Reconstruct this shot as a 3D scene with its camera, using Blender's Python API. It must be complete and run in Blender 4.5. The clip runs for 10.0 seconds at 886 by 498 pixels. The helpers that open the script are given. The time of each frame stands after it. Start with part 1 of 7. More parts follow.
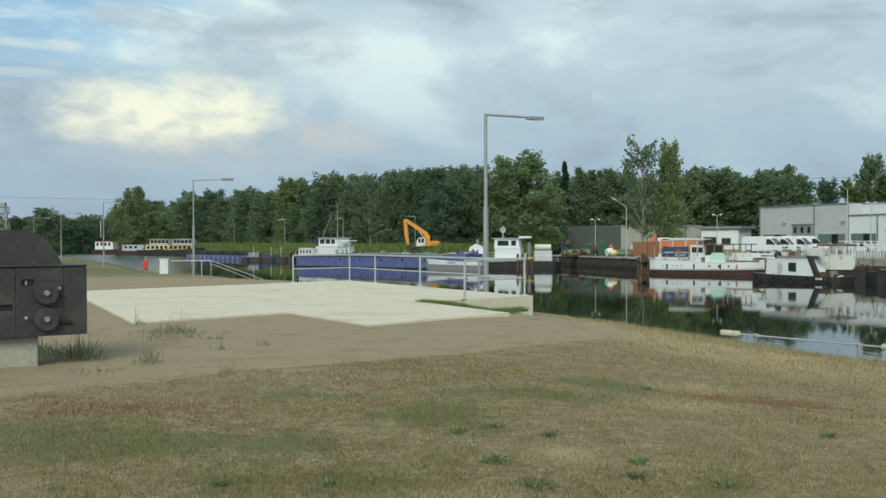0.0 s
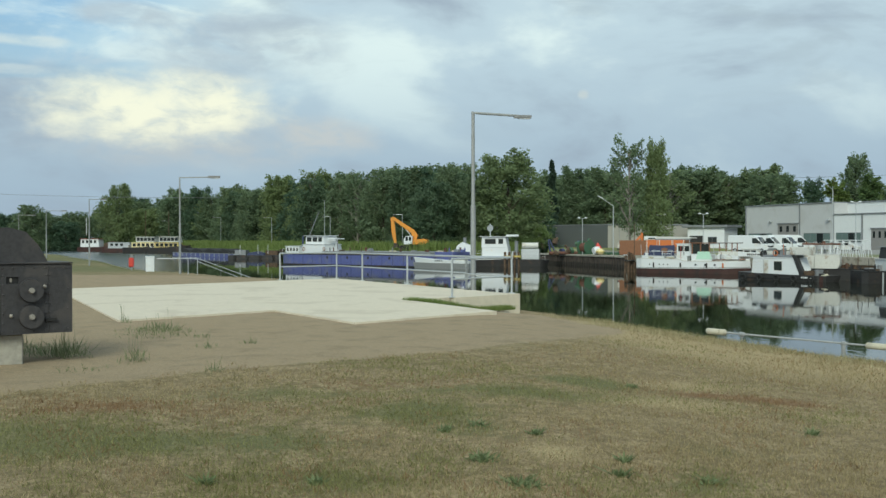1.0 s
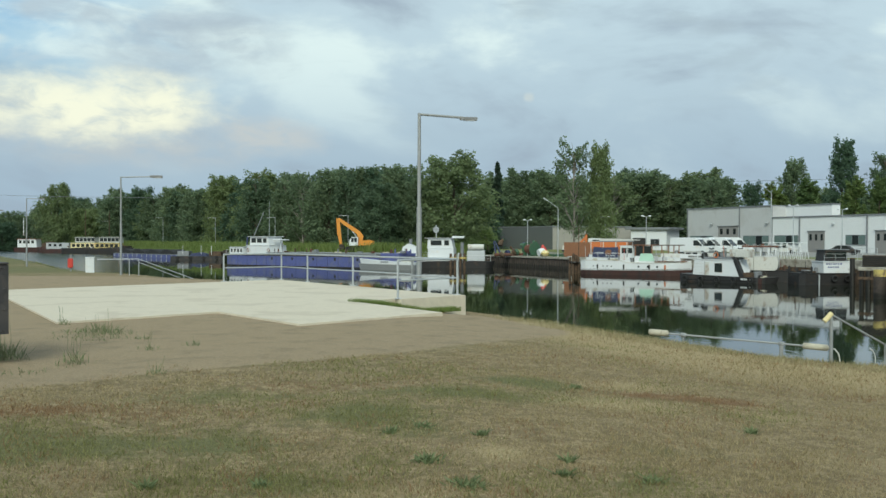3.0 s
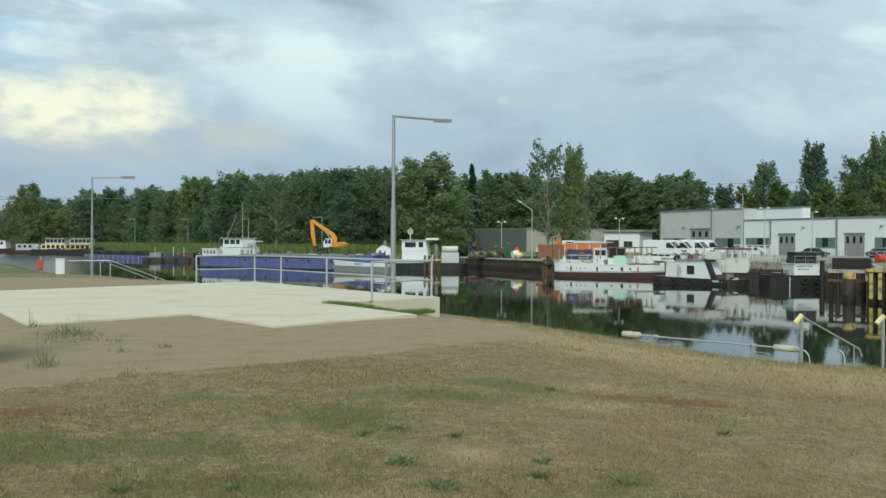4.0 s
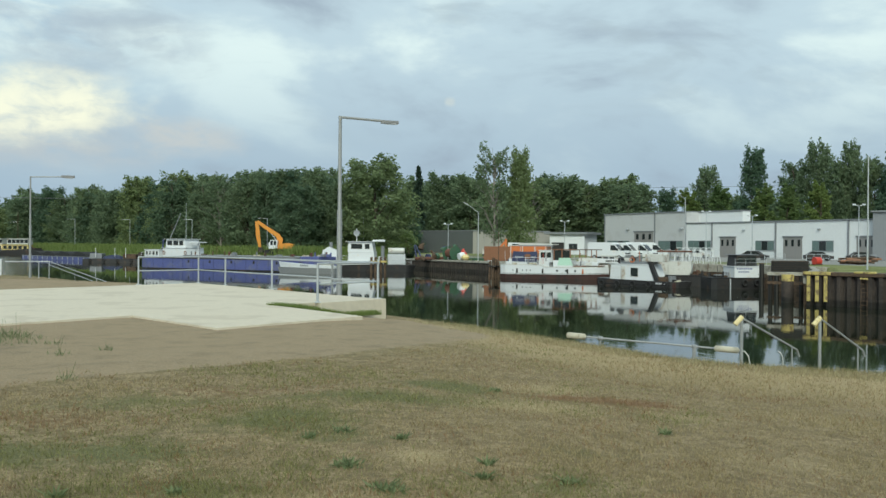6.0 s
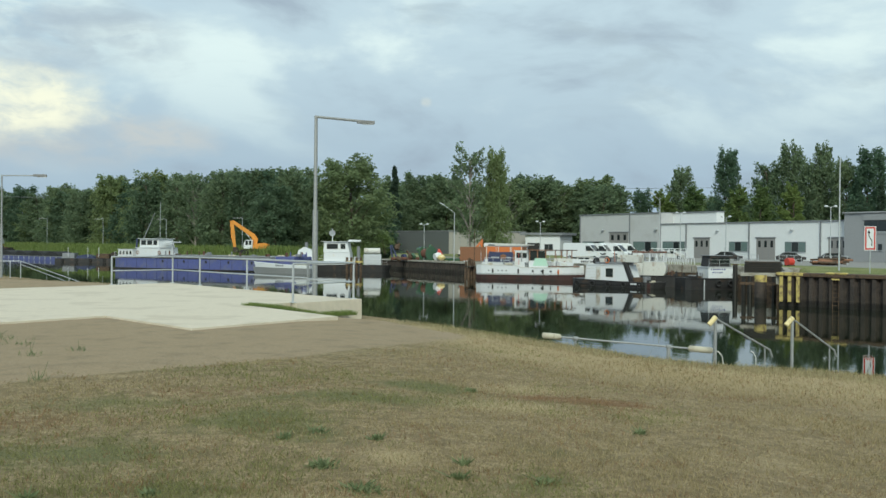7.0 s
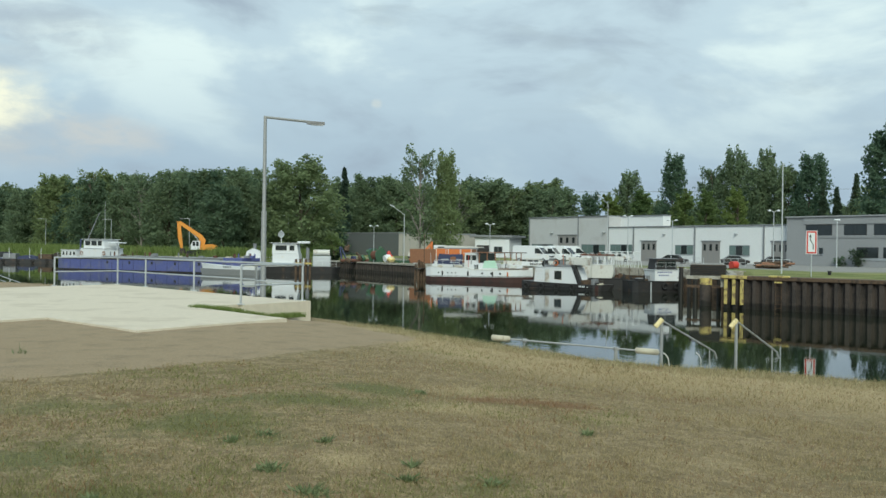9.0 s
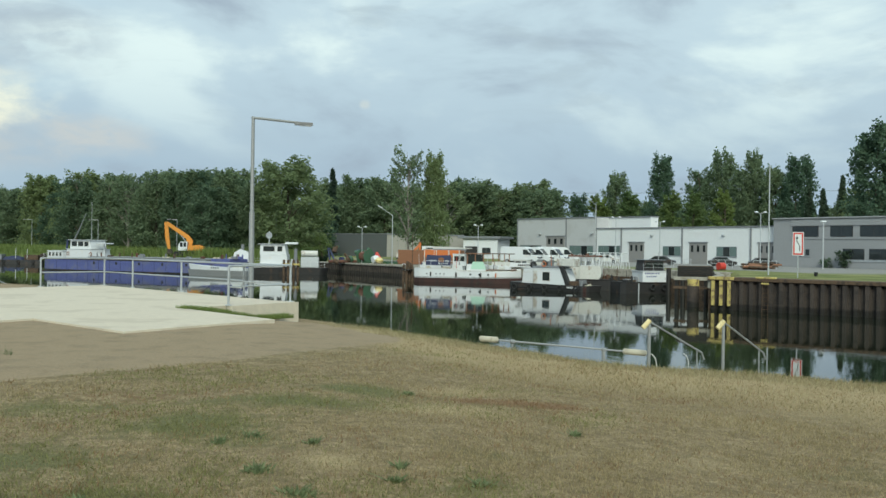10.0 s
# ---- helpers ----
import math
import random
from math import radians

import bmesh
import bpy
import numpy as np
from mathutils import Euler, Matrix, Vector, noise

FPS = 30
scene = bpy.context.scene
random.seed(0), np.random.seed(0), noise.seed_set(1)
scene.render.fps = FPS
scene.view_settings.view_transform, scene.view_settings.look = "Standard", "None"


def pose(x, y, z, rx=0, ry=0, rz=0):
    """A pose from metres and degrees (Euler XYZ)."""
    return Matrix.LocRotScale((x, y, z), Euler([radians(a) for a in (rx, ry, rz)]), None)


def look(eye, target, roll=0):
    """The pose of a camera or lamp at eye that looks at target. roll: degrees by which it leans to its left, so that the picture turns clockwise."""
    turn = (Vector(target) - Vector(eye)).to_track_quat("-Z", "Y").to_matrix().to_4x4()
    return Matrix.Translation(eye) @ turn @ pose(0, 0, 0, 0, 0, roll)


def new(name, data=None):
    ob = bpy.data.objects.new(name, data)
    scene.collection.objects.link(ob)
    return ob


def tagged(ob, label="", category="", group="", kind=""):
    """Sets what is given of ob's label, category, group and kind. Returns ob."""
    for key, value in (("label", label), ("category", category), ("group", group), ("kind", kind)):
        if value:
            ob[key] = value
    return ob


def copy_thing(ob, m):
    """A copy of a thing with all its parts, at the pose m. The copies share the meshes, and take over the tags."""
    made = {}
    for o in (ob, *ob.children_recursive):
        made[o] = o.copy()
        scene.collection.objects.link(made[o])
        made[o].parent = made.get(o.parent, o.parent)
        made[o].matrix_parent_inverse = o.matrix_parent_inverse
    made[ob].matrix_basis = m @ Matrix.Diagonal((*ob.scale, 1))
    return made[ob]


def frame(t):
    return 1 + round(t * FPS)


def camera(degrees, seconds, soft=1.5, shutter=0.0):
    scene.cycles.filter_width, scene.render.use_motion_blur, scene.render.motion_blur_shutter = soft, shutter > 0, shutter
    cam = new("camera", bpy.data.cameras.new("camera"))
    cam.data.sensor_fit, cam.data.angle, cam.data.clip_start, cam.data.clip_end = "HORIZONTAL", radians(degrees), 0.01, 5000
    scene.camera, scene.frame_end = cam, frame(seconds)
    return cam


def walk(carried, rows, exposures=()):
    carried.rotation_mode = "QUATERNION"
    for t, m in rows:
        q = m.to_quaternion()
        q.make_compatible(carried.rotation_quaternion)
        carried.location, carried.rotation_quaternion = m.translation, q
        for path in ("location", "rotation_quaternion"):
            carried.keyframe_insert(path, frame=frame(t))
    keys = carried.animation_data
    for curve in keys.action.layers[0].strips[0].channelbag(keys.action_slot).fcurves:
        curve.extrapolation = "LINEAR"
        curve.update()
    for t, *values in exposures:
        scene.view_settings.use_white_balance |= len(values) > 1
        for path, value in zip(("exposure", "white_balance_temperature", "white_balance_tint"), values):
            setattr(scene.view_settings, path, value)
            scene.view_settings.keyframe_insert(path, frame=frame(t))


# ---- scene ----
cam = camera(49.28, 10.0, soft=1.5)
EYE = (0.0, 0.0, 1.7)
TURN = [  # seconds, yaw, pitch, roll
    (0.0, -0.0, -0.5, 0.2),
    (0.5, -0.224, -0.574, 0.138),
    (1.0, -0.755, -0.61, 0.078),
    (1.5, -1.381, -0.595, 0.073),
    (2.0, -2.374, -0.571, 0.032),
    (2.5, -3.19, -0.565, -0.036),
    (4.0, -5.492, -0.409, -0.207),
    (4.5, -6.23, -0.378, -0.254),
    (5.0, -7.088, -0.37, -0.317),
    (5.5, -7.882, -0.316, -0.363),
    (7.0, -10.092, -0.257, -0.526),
    (7.5, -10.687, -0.215, -0.597),
    (8.0, -11.398, -0.169, -0.643),
    (8.5, -12.204, -0.147, -0.701),
    (9.0, -13.067, -0.1, -0.786),
    (9.5, -13.515, -0.069, -0.817),
    (10.0, -13.766, -0.028, -0.841),
]
walk(cam, [(t, pose(*EYE, 90 + p, r, y)) for t, y, p, r in TURN], exposures=[(0.0, 0.0, 6350, -4.0), (10.0, 0.06, 6350, -4.0)])

# ---- sky and sun ----
SUN_ELEVATION, SUN_AZIMUTH = 34.0, 193.0
world = bpy.data.worlds.new("sky")
scene.world = world
world.use_nodes = True


class Nodes:
    """A small wrapper that adds and links shader nodes."""

    def __init__(self, tree):
        self.tree = tree
        tree.nodes.clear()

    def add(self, kind, **values):
        n = self.tree.nodes.new(kind)
        for key, value in values.items():
            if key in n.inputs:
                self.put(n.inputs[key], value)
        return n

    def put(self, socket, value):
        if isinstance(value, bpy.types.NodeSocket):
            self.tree.links.new(value, socket)
        elif isinstance(value, bpy.types.Node):
            self.tree.links.new(value.outputs[0], socket)
        else:
            socket.default_value = value

    def math(self, op, a, b=0.0, clamp=False):
        n = self.tree.nodes.new("ShaderNodeMath")
        n.operation, n.use_clamp = op, clamp
        self.put(n.inputs[0], a)
        self.put(n.inputs[1], b)
        return n.outputs[0]

    def mix(self, factor, a, b, blend="MIX"):
        n = self.tree.nodes.new("ShaderNodeMix")
        n.data_type, n.blend_type = "RGBA", blend
        self.put(n.inputs[0], factor)
        self.put(n.inputs[6], a if not isinstance(a, tuple) else (*a[:3], 1))
        self.put(n.inputs[7], b if not isinstance(b, tuple) else (*b[:3], 1))
        return n.outputs[2]

    def noise(self, vector, scale, detail=4.0, rough=0.55, distort=0.0):
        n = self.add("ShaderNodeTexNoise", Scale=scale, Detail=detail, Roughness=rough, Distortion=distort)
        self.put(n.inputs["Vector"], vector)
        return n.outputs[0]

    def smooth(self, value, lo, hi, a=0.0, b=1.0):
        n = self.tree.nodes.new("ShaderNodeMapRange")
        n.interpolation_type = "SMOOTHSTEP"
        for i, v in enumerate((value, lo, hi, a, b)):
            self.put(n.inputs[i], v)
        return n.outputs[0]

    def scaled(self, vector, s, shift=(0, 0, 0)):
        n = self.tree.nodes.new("ShaderNodeMapping")
        self.put(n.inputs["Vector"], vector)
        n.inputs["Scale"].default_value = s
        n.inputs["Location"].default_value = shift
        return n.outputs[0]


def build_sky():
    n = Nodes(world.node_tree)
    sky = n.tree.nodes.new("ShaderNodeTexSky")
    sky.sky_type, sky.sun_disc = "NISHITA", False
    sky.sun_elevation, sky.sun_rotation = radians(SUN_ELEVATION), radians(SUN_AZIMUTH)
    sky.air_density, sky.dust_density = 1.0, 1.5
    d = n.add("ShaderNodeTexCoord").outputs["Generated"]
    xyz = n.add("ShaderNodeSeparateXYZ", Vector=d)
    x, y, z = xyz.outputs
    low = n.smooth(z, 0.02, 0.24)
    soft = n.scaled(d, (1.0, 1.0, 2.6), (2.3, 0.4, 1.1))
    billow = n.noise(soft, 3.4, 7.0, 0.52, 0.35)
    fleck = n.noise(n.scaled(d, (1.0, 1.0, 3.4), (5.1, 2.2, 0.3)), 7.5, 6.0, 0.55, 0.5)
    blue = n.mix(1.0, sky, (0.10, 0.115, 0.125), "MULTIPLY")
    haze = n.mix(low, (0.40, 0.48, 0.61), (0.58, 0.67, 0.78))
    cloud = n.mix(n.smooth(billow, 0.50, 0.64, 0.0, 0.85), haze, (0.36, 0.41, 0.52))
    cloud = n.mix(n.math("MULTIPLY", n.smooth(billow, 0.50, 0.36), low), cloud, (0.82, 0.89, 0.92))
    cloud = n.mix(n.math("MULTIPLY", n.smooth(fleck, 0.52, 0.68, 0.0, 0.55), low), cloud, (0.44, 0.50, 0.59))
    west = n.math("MULTIPLY", n.smooth(x, -0.05, -0.42), n.smooth(z, 0.10, 0.24))
    gap = n.math("MULTIPLY", n.smooth(fleck, 0.56, 0.40), west)
    out = n.mix(n.math("MULTIPLY", gap, 0.9), cloud, blue)
    # a blue opening, grey cloud bellies, one sunlit cumulus over the canal with a dull base, and faint pink ones beside it
    az = n.math("ARCTAN2", x, y)
    el = n.math("ARCSINE", z)
    rag = n.noise(n.scaled(d, (1, 1, 1.7)), 16.0, 8.0, 0.58)
    puff = n.noise(n.scaled(d, (1, 1, 2.2)), 26.0, 6.0, 0.55, 0.4)
    for ca, ce, wa, we, colour, gain, soft_rim in ((-0.40, 0.225, 0.12, 0.035, (0.33, 0.53, 0.80), 0.6, 0.9), (-0.185, 0.198, 0.085, 0.028, (0.43, 0.47, 0.57), 0.6, 0.8), (-0.31, 0.217, 0.045, 0.012, (0.52, 0.56, 0.64), 0.7, 0.5),
                                                   (-0.395, 0.187, 0.040, 0.005, (0.78, 0.80, 0.80), 0.6, 0.5), (-0.42, 0.160, 0.045, 0.004, (0.72, 0.74, 0.76), 0.5, 0.5), (-0.255, 0.101, 0.105, 0.024, (0.58, 0.56, 0.58), 0.65, 0.9),
                                                   (-0.270, 0.129, 0.100, 0.027, (1.02, 0.95, 0.79), 0.95, 0.62), (-0.112, 0.104, 0.050, 0.016, (0.66, 0.61, 0.60), 0.6, 0.7), (0.157, 0.1465, 0.0055, 0.0045, (0.76, 0.73, 0.69), 0.5, 0.6)):
        u = n.math("DIVIDE", n.math("SUBTRACT", az, ca), wa)
        v = n.math("DIVIDE", n.math("SUBTRACT", el, ce), we)
        r = n.math("SQRT", n.math("ADD", n.math("POWER", n.math("ABSOLUTE", u), 2.8), n.math("POWER", n.math("ABSOLUTE", v), 2.2)))
        r = n.math("ADD", r, n.math("MULTIPLY", n.math("SUBTRACT", rag, 0.5), 2.0))
        body = n.math("MULTIPLY", n.smooth(r, 1.0 + soft_rim, 1.0 - soft_rim), n.smooth(puff, 0.30, 0.60, 0.40, 1.0))
        out = n.mix(n.math("MULTIPLY", body, gain), out, colour)
    below = n.smooth(z, -0.02, 0.0)
    out = n.mix(below, (0.10, 0.11, 0.10), out)
    bg = n.add("ShaderNodeBackground", Color=out, Strength=1.0)
    n.add("ShaderNodeOutputWorld", Surface=bg)


build_sky()
sun = new("sun", bpy.data.lights.new("sun", "SUN"))
sun.data.energy, sun.data.angle, sun.data.color = 2.6, radians(25), (1.0, 0.95, 0.86)
_a, _e = radians(SUN_AZIMUTH), radians(SUN_ELEVATION)
sun.matrix_world = look((math.sin(_a) * math.cos(_e) * 100, math.cos(_a) * math.cos(_e) * 100, math.sin(_e) * 100), (0, 0, 0))


# ---- materials ----
def material(name, colour, rough=0.6, metal=0.0, vary=0.15, scale=3.0, bump=0.0, bump_scale=40.0, second=None, amount=0.5, coat=0.0, per_object=0.0, wet=None):
    """A surface with a base colour, a patchy second colour (stains, rust, wear), fine mottling and relief, at world size."""
    m = bpy.data.materials.new(name)
    m.use_nodes = True
    n = Nodes(m.node_tree)
    p = n.add("ShaderNodeNewGeometry").outputs["Position"]
    fine = n.noise(p, scale * 9, 3.0)
    c = n.mix(n.smooth(fine, 0.25, 0.75), tuple(v * (1 - vary) for v in colour), tuple(min(1, v * (1 + vary)) for v in colour))
    big = n.noise(p, scale, 5.0, 0.6, 0.4)
    if second:
        c = n.mix(n.smooth(big, 0.68 - amount * 0.4, 0.80 - amount * 0.4), c, second)
    else:
        c = n.mix(n.smooth(big, 0.3, 0.7, 0.0, vary), c, tuple(v * 0.6 for v in colour))
    if wet:
        h = n.add("ShaderNodeSeparateXYZ", Vector=p).outputs[2]
        h = n.math("ADD", h, n.math("MULTIPLY", n.math("SUBTRACT", big, 0.5), 0.7))
        c = n.mix(n.smooth(h, wet, wet + 0.25), (0.012, 0.011, 0.008), c)
    if per_object:
        r = n.add("ShaderNodeObjectInfo").outputs["Random"]
        c = n.mix(n.math("MULTIPLY", r, per_object), c, tuple(v * 0.45 for v in colour))
    b = n.add("ShaderNodeBsdfPrincipled", Metallic=metal)
    n.put(b.inputs["Base Color"], c)
    n.put(b.inputs["Roughness"], n.smooth(fine, 0.2, 0.8, max(0.02, rough - 0.1), min(1, rough + 0.1)))
    if coat:
        b.inputs["Coat Weight"].default_value = coat
    if bump:
        bp = n.add("ShaderNodeBump", Strength=bump, Distance=0.02, Height=n.noise(p, bump_scale, 4.0))
        n.put(b.inputs["Normal"], bp)
    n.add("ShaderNodeOutputMaterial", Surface=b)
    return m


def ground_material():
    m = bpy.data.materials.new("ground")
    m.use_nodes = True
    n = Nodes(m.node_tree)
    p = n.add("ShaderNodeNewGeometry").outputs["Position"]

    def mask(name):
        a = n.tree.nodes.new("ShaderNodeAttribute")
        a.attribute_name = name
        return a.outputs["Fac"]

    fine = n.noise(p, 34.0, 5.0, 0.7)
    mid = n.noise(p, 3.2, 5.0, 0.62)
    big = n.noise(n.scaled(p, (0.5, 0.9, 1)), 0.55, 4.0, 0.55, 0.3)
    dry = n.mix(n.smooth(fine, 0.3, 0.7), (0.175, 0.132, 0.072), (0.40, 0.315, 0.185))
    dry = n.mix(n.smooth(mid, 0.42, 0.62), dry, (0.215, 0.165, 0.092))
    tuft = n.noise(p, 11.0, 4.0, 0.65)
    dry = n.mix(n.smooth(tuft, 0.50, 0.66, 0.0, 0.6), dry, (0.105, 0.082, 0.046))
    dry = n.mix(n.smooth(tuft, 0.44, 0.30, 0.0, 0.5), dry, (0.46, 0.37, 0.21))
    ragged = n.math("ADD", n.math("MULTIPLY", n.math("SUBTRACT", mid, 0.5), 1.3), n.math("MULTIPLY", n.math("SUBTRACT", tuft, 0.5), 0.9))
    rust = n.smooth(n.math("ADD", mask("rust"), ragged), 0.15, 0.75, 0.0, 0.75)
    dry = n.mix(n.math("MULTIPLY", rust, n.smooth(mask("rust"), 0.02, 0.2)), dry, (0.190, 0.105, 0.055))
    grass = n.mix(n.smooth(fine, 0.3, 0.7), (0.078, 0.086, 0.034), (0.190, 0.190, 0.085))
    green = n.math("ADD", n.math("MULTIPLY", mask("green"), 0.75), n.math("MULTIPLY", n.math("SUBTRACT", big, 0.45), 1.1))
    lawn = n.mix(n.math("MULTIPLY", n.smooth(n.math("ADD", green, n.math("MULTIPLY", ragged, 0.5)), 0.05, 0.62), 0.85), dry, grass)
    far = n.mix(n.smooth(n.noise(p, 0.22, 5.0), 0.35, 0.65), (0.120, 0.148, 0.045), (0.235, 0.240, 0.095))
    lawn = n.mix(mask("far"), lawn, far)
    lawn = n.mix(n.math("MULTIPLY", n.smooth(n.math("ADD", mask("straw"), n.math("MULTIPLY", ragged, 0.6)), 0.1, 0.9), 0.7), lawn, n.mix(n.smooth(fine, 0.3, 0.7), (0.30, 0.225, 0.115), (0.56, 0.45, 0.26)))
    sand = n.mix(n.smooth(fine, 0.25, 0.75), (0.235, 0.178, 0.110), (0.40, 0.315, 0.205))
    sand = n.mix(n.smooth(n.noise(p, 1.6, 5.0, 0.65), 0.46, 0.70, 0.0, 0.42), sand, (0.165, 0.135, 0.085))
    sand = n.mix(n.smooth(n.noise(p, 70.0, 2.0), 0.66, 0.74), sand, (0.40, 0.37, 0.32))
    edge = n.math("ADD", mask("sand"), n.math("MULTIPLY", n.math("SUBTRACT", n.noise(p, 2.6, 6.0, 0.7), 0.5), 1.1))
    c = n.mix(n.smooth(edge, 0.35, 0.65), lawn, sand)
    c = n.mix(mask("paved"), c, n.mix(fine, (0.20, 0.20, 0.19), (0.33, 0.32, 0.30)))
    b = n.add("ShaderNodeBsdfPrincipled", Roughness=0.95)
    n.put(b.inputs["Base Color"], c)
    b.inputs["Specular IOR Level"].default_value = 0.2
    h = n.math("ADD", n.math("MULTIPLY", fine, 0.5), n.math("ADD", mid, n.math("MULTIPLY", tuft, 0.6)))
    n.put(b.inputs["Normal"], n.add("ShaderNodeBump", Strength=0.7, Distance=0.05, Height=h))
    n.add("ShaderNodeOutputMaterial", Surface=b)
    return m


def water_material():
    m = bpy.data.materials.new("canal_water")
    m.use_nodes = True
    n = Nodes(m.node_tree)
    p = n.add("ShaderNodeNewGeometry").outputs["Position"]
    b = n.add("ShaderNodeBsdfPrincipled", Roughness=0.025, IOR=1.33)
    n.put(b.inputs["Base Color"], n.mix(n.noise(p, 0.05, 3.0), (0.010, 0.014, 0.008), (0.016, 0.020, 0.011)))
    b.inputs["Specular IOR Level"].default_value = 0.5
    calm = n.smooth(n.noise(n.scaled(p, (0.5, 1.0, 1)), 0.035, 3.0), 0.40, 0.62)
    ripple = n.math("MULTIPLY", n.noise(n.scaled(p, (1.0, 0.55, 1)), 2.2, 3.0, 0.5), n.math("ADD", n.math("MULTIPLY", calm, 0.8), 0.35))
    xyz = n.add("ShaderNodeSeparateXYZ", Vector=p)
    far = n.smooth(n.math("ADD", xyz.outputs[0], n.math("MULTIPLY", xyz.outputs[1], 0.245)), 3.0, -14.0, 0.0, 30.0)
    ripple = n.math("MULTIPLY", ripple, n.math("ADD", far, 1.0))
    n.put(b.inputs["Roughness"], n.math("ADD", n.math("MULTIPLY", far, 0.007), 0.025))
    n.put(b.inputs["Normal"], n.add("ShaderNodeBump", Strength=0.12, Distance=0.03, Height=ripple))
    n.add("ShaderNodeOutputMaterial", Surface=b)
    return m


def leaf_material(name, dark, light, hue=0.0):
    """Leaves lit from both sides; hue: how far whole plants differ, from blue-green over olive to fresh green."""
    m = bpy.data.materials.new(name)
    m.use_nodes = True
    n = Nodes(m.node_tree)
    r = n.add("ShaderNodeNewGeometry").outputs["Random Per Island"]
    c = n.mix(r, dark, light)
    if hue:
        p = n.add("ShaderNodeTexCoord").outputs["Object"]
        c = n.mix(n.smooth(n.noise(p, 0.35, 3.0), 0.36, 0.66, 0.0, 0.4), c, tuple(v * 1.25 for v in light))
        o = n.add("ShaderNodeObjectInfo").outputs["Random"]
        c = n.mix(n.smooth(o, 0.45, 0.0, 0.0, hue), c, (dark[0] * 0.62, dark[1] * 0.80, dark[2] * 0.95))
        c = n.mix(n.smooth(o, 0.60, 1.0, 0.0, hue), c, (light[0] * 1.18, light[1] * 1.12, light[2] * 0.80))
    b = n.add("ShaderNodeBsdfPrincipled", Roughness=0.6)
    n.put(b.inputs["Base Color"], c)
    b.inputs["Specular IOR Level"].default_value = 0.3
    t = n.add("ShaderNodeBsdfTranslucent", Color=c)
    s = n.add("ShaderNodeMixShader", Fac=0.5)
    n.put(s.inputs[1], b)
    n.put(s.inputs[2], t)
    n.add("ShaderNodeOutputMaterial", Surface=s)
    return m


def glass_material():
    m = bpy.data.materials.new("window_glass")
    m.use_nodes = True
    n = Nodes(m.node_tree)
    b = n.add("ShaderNodeBsdfPrincipled", Roughness=0.04, IOR=1.5)
    n.put(b.inputs["Base Color"], n.mix(n.noise(n.add("ShaderNodeNewGeometry").outputs["Position"], 0.8, 3.0), (0.012, 0.016, 0.018), (0.035, 0.042, 0.042)))
    n.add("ShaderNodeOutputMaterial", Surface=b)
    return m


M_GROUND, M_WATER, M_GLASS = ground_material(), water_material(), glass_material()
M_CONCRETE = material("pale_concrete", (0.60, 0.535, 0.42), 0.85, vary=0.06, scale=0.6, bump=0.25, bump_scale=30, second=(0.53, 0.465, 0.36), amount=0.42)
M_OLDCONCRETE = material("weathered_concrete", (0.34, 0.32, 0.27), 0.9, vary=0.15, scale=1.5, bump=0.4, second=(0.22, 0.20, 0.16))
M_GALV = material("galvanised_steel", (0.50, 0.52, 0.53), 0.45, 0.55, vary=0.12, scale=4)
M_POLE = material("weathered_lamp_steel", (0.30, 0.31, 0.31), 0.55, 0.35, vary=0.15, scale=3)
M_LAMPHEAD = material("lamp_housing", (0.20, 0.20, 0.20), 0.5, vary=0.15)
M_WHITE = material("white_paint", (0.63, 0.65, 0.66), 0.4, vary=0.05, scale=1.2, second=(0.62, 0.60, 0.55), amount=0.25)
M_WHITEDIRTY = material("dirty_white_paint", (0.55, 0.55, 0.51), 0.5, vary=0.08, scale=0.9, second=(0.36, 0.30, 0.24), amount=0.3)
M_IRON = material("painted_riveted_iron", (0.036, 0.034, 0.036), 0.55, 0.0, vary=0.25, scale=2.2, bump=0.35, bump_scale=60, second=(0.056, 0.050, 0.048), amount=0.4)
M_IRONDARK = material("black_iron", (0.012, 0.012, 0.012), 0.7, vary=0.2)
M_BOLT = material("bare_bolt_metal", (0.36, 0.33, 0.29), 0.5, 0.5, vary=0.25, scale=20)
M_BLUE = material("blue_hull_paint", (0.085, 0.100, 0.26), 0.5, vary=0.15, scale=0.5, second=(0.115, 0.125, 0.23), amount=0.5)
M_DARKHULL = material("black_hull_paint", (0.022, 0.021, 0.021), 0.55, vary=0.3, scale=0.8, second=(0.055, 0.036, 0.026), amount=0.35)
M_REDHULL = material("red_brown_hull_paint", (0.050, 0.022, 0.018), 0.55, vary=0.2, scale=0.7, second=(0.03, 0.02, 0.018), amount=0.4)
M_RED = material("red_paint", (0.50, 0.045, 0.030), 0.45, vary=0.12)
M_ORANGE = material("orange_paint", (0.52, 0.15, 0.04), 0.5, vary=0.1, scale=1.0, second=(0.40, 0.14, 0.06), amount=0.3)
M_EXCAVATOR = material("excavator_yellow_orange", (0.58, 0.23, 0.024), 0.45, vary=0.1, second=(0.35, 0.18, 0.06), amount=0.25)
M_YELLOW = material("faded_yellow_paint", (0.50, 0.40, 0.13), 0.7, vary=0.2, scale=2.0, second=(0.22, 0.16, 0.08), amount=0.45)
M_CREAM = material("cream_yellow_foam", (0.70, 0.60, 0.32), 0.8, vary=0.12, scale=5, second=(0.45, 0.38, 0.22), amount=0.35)
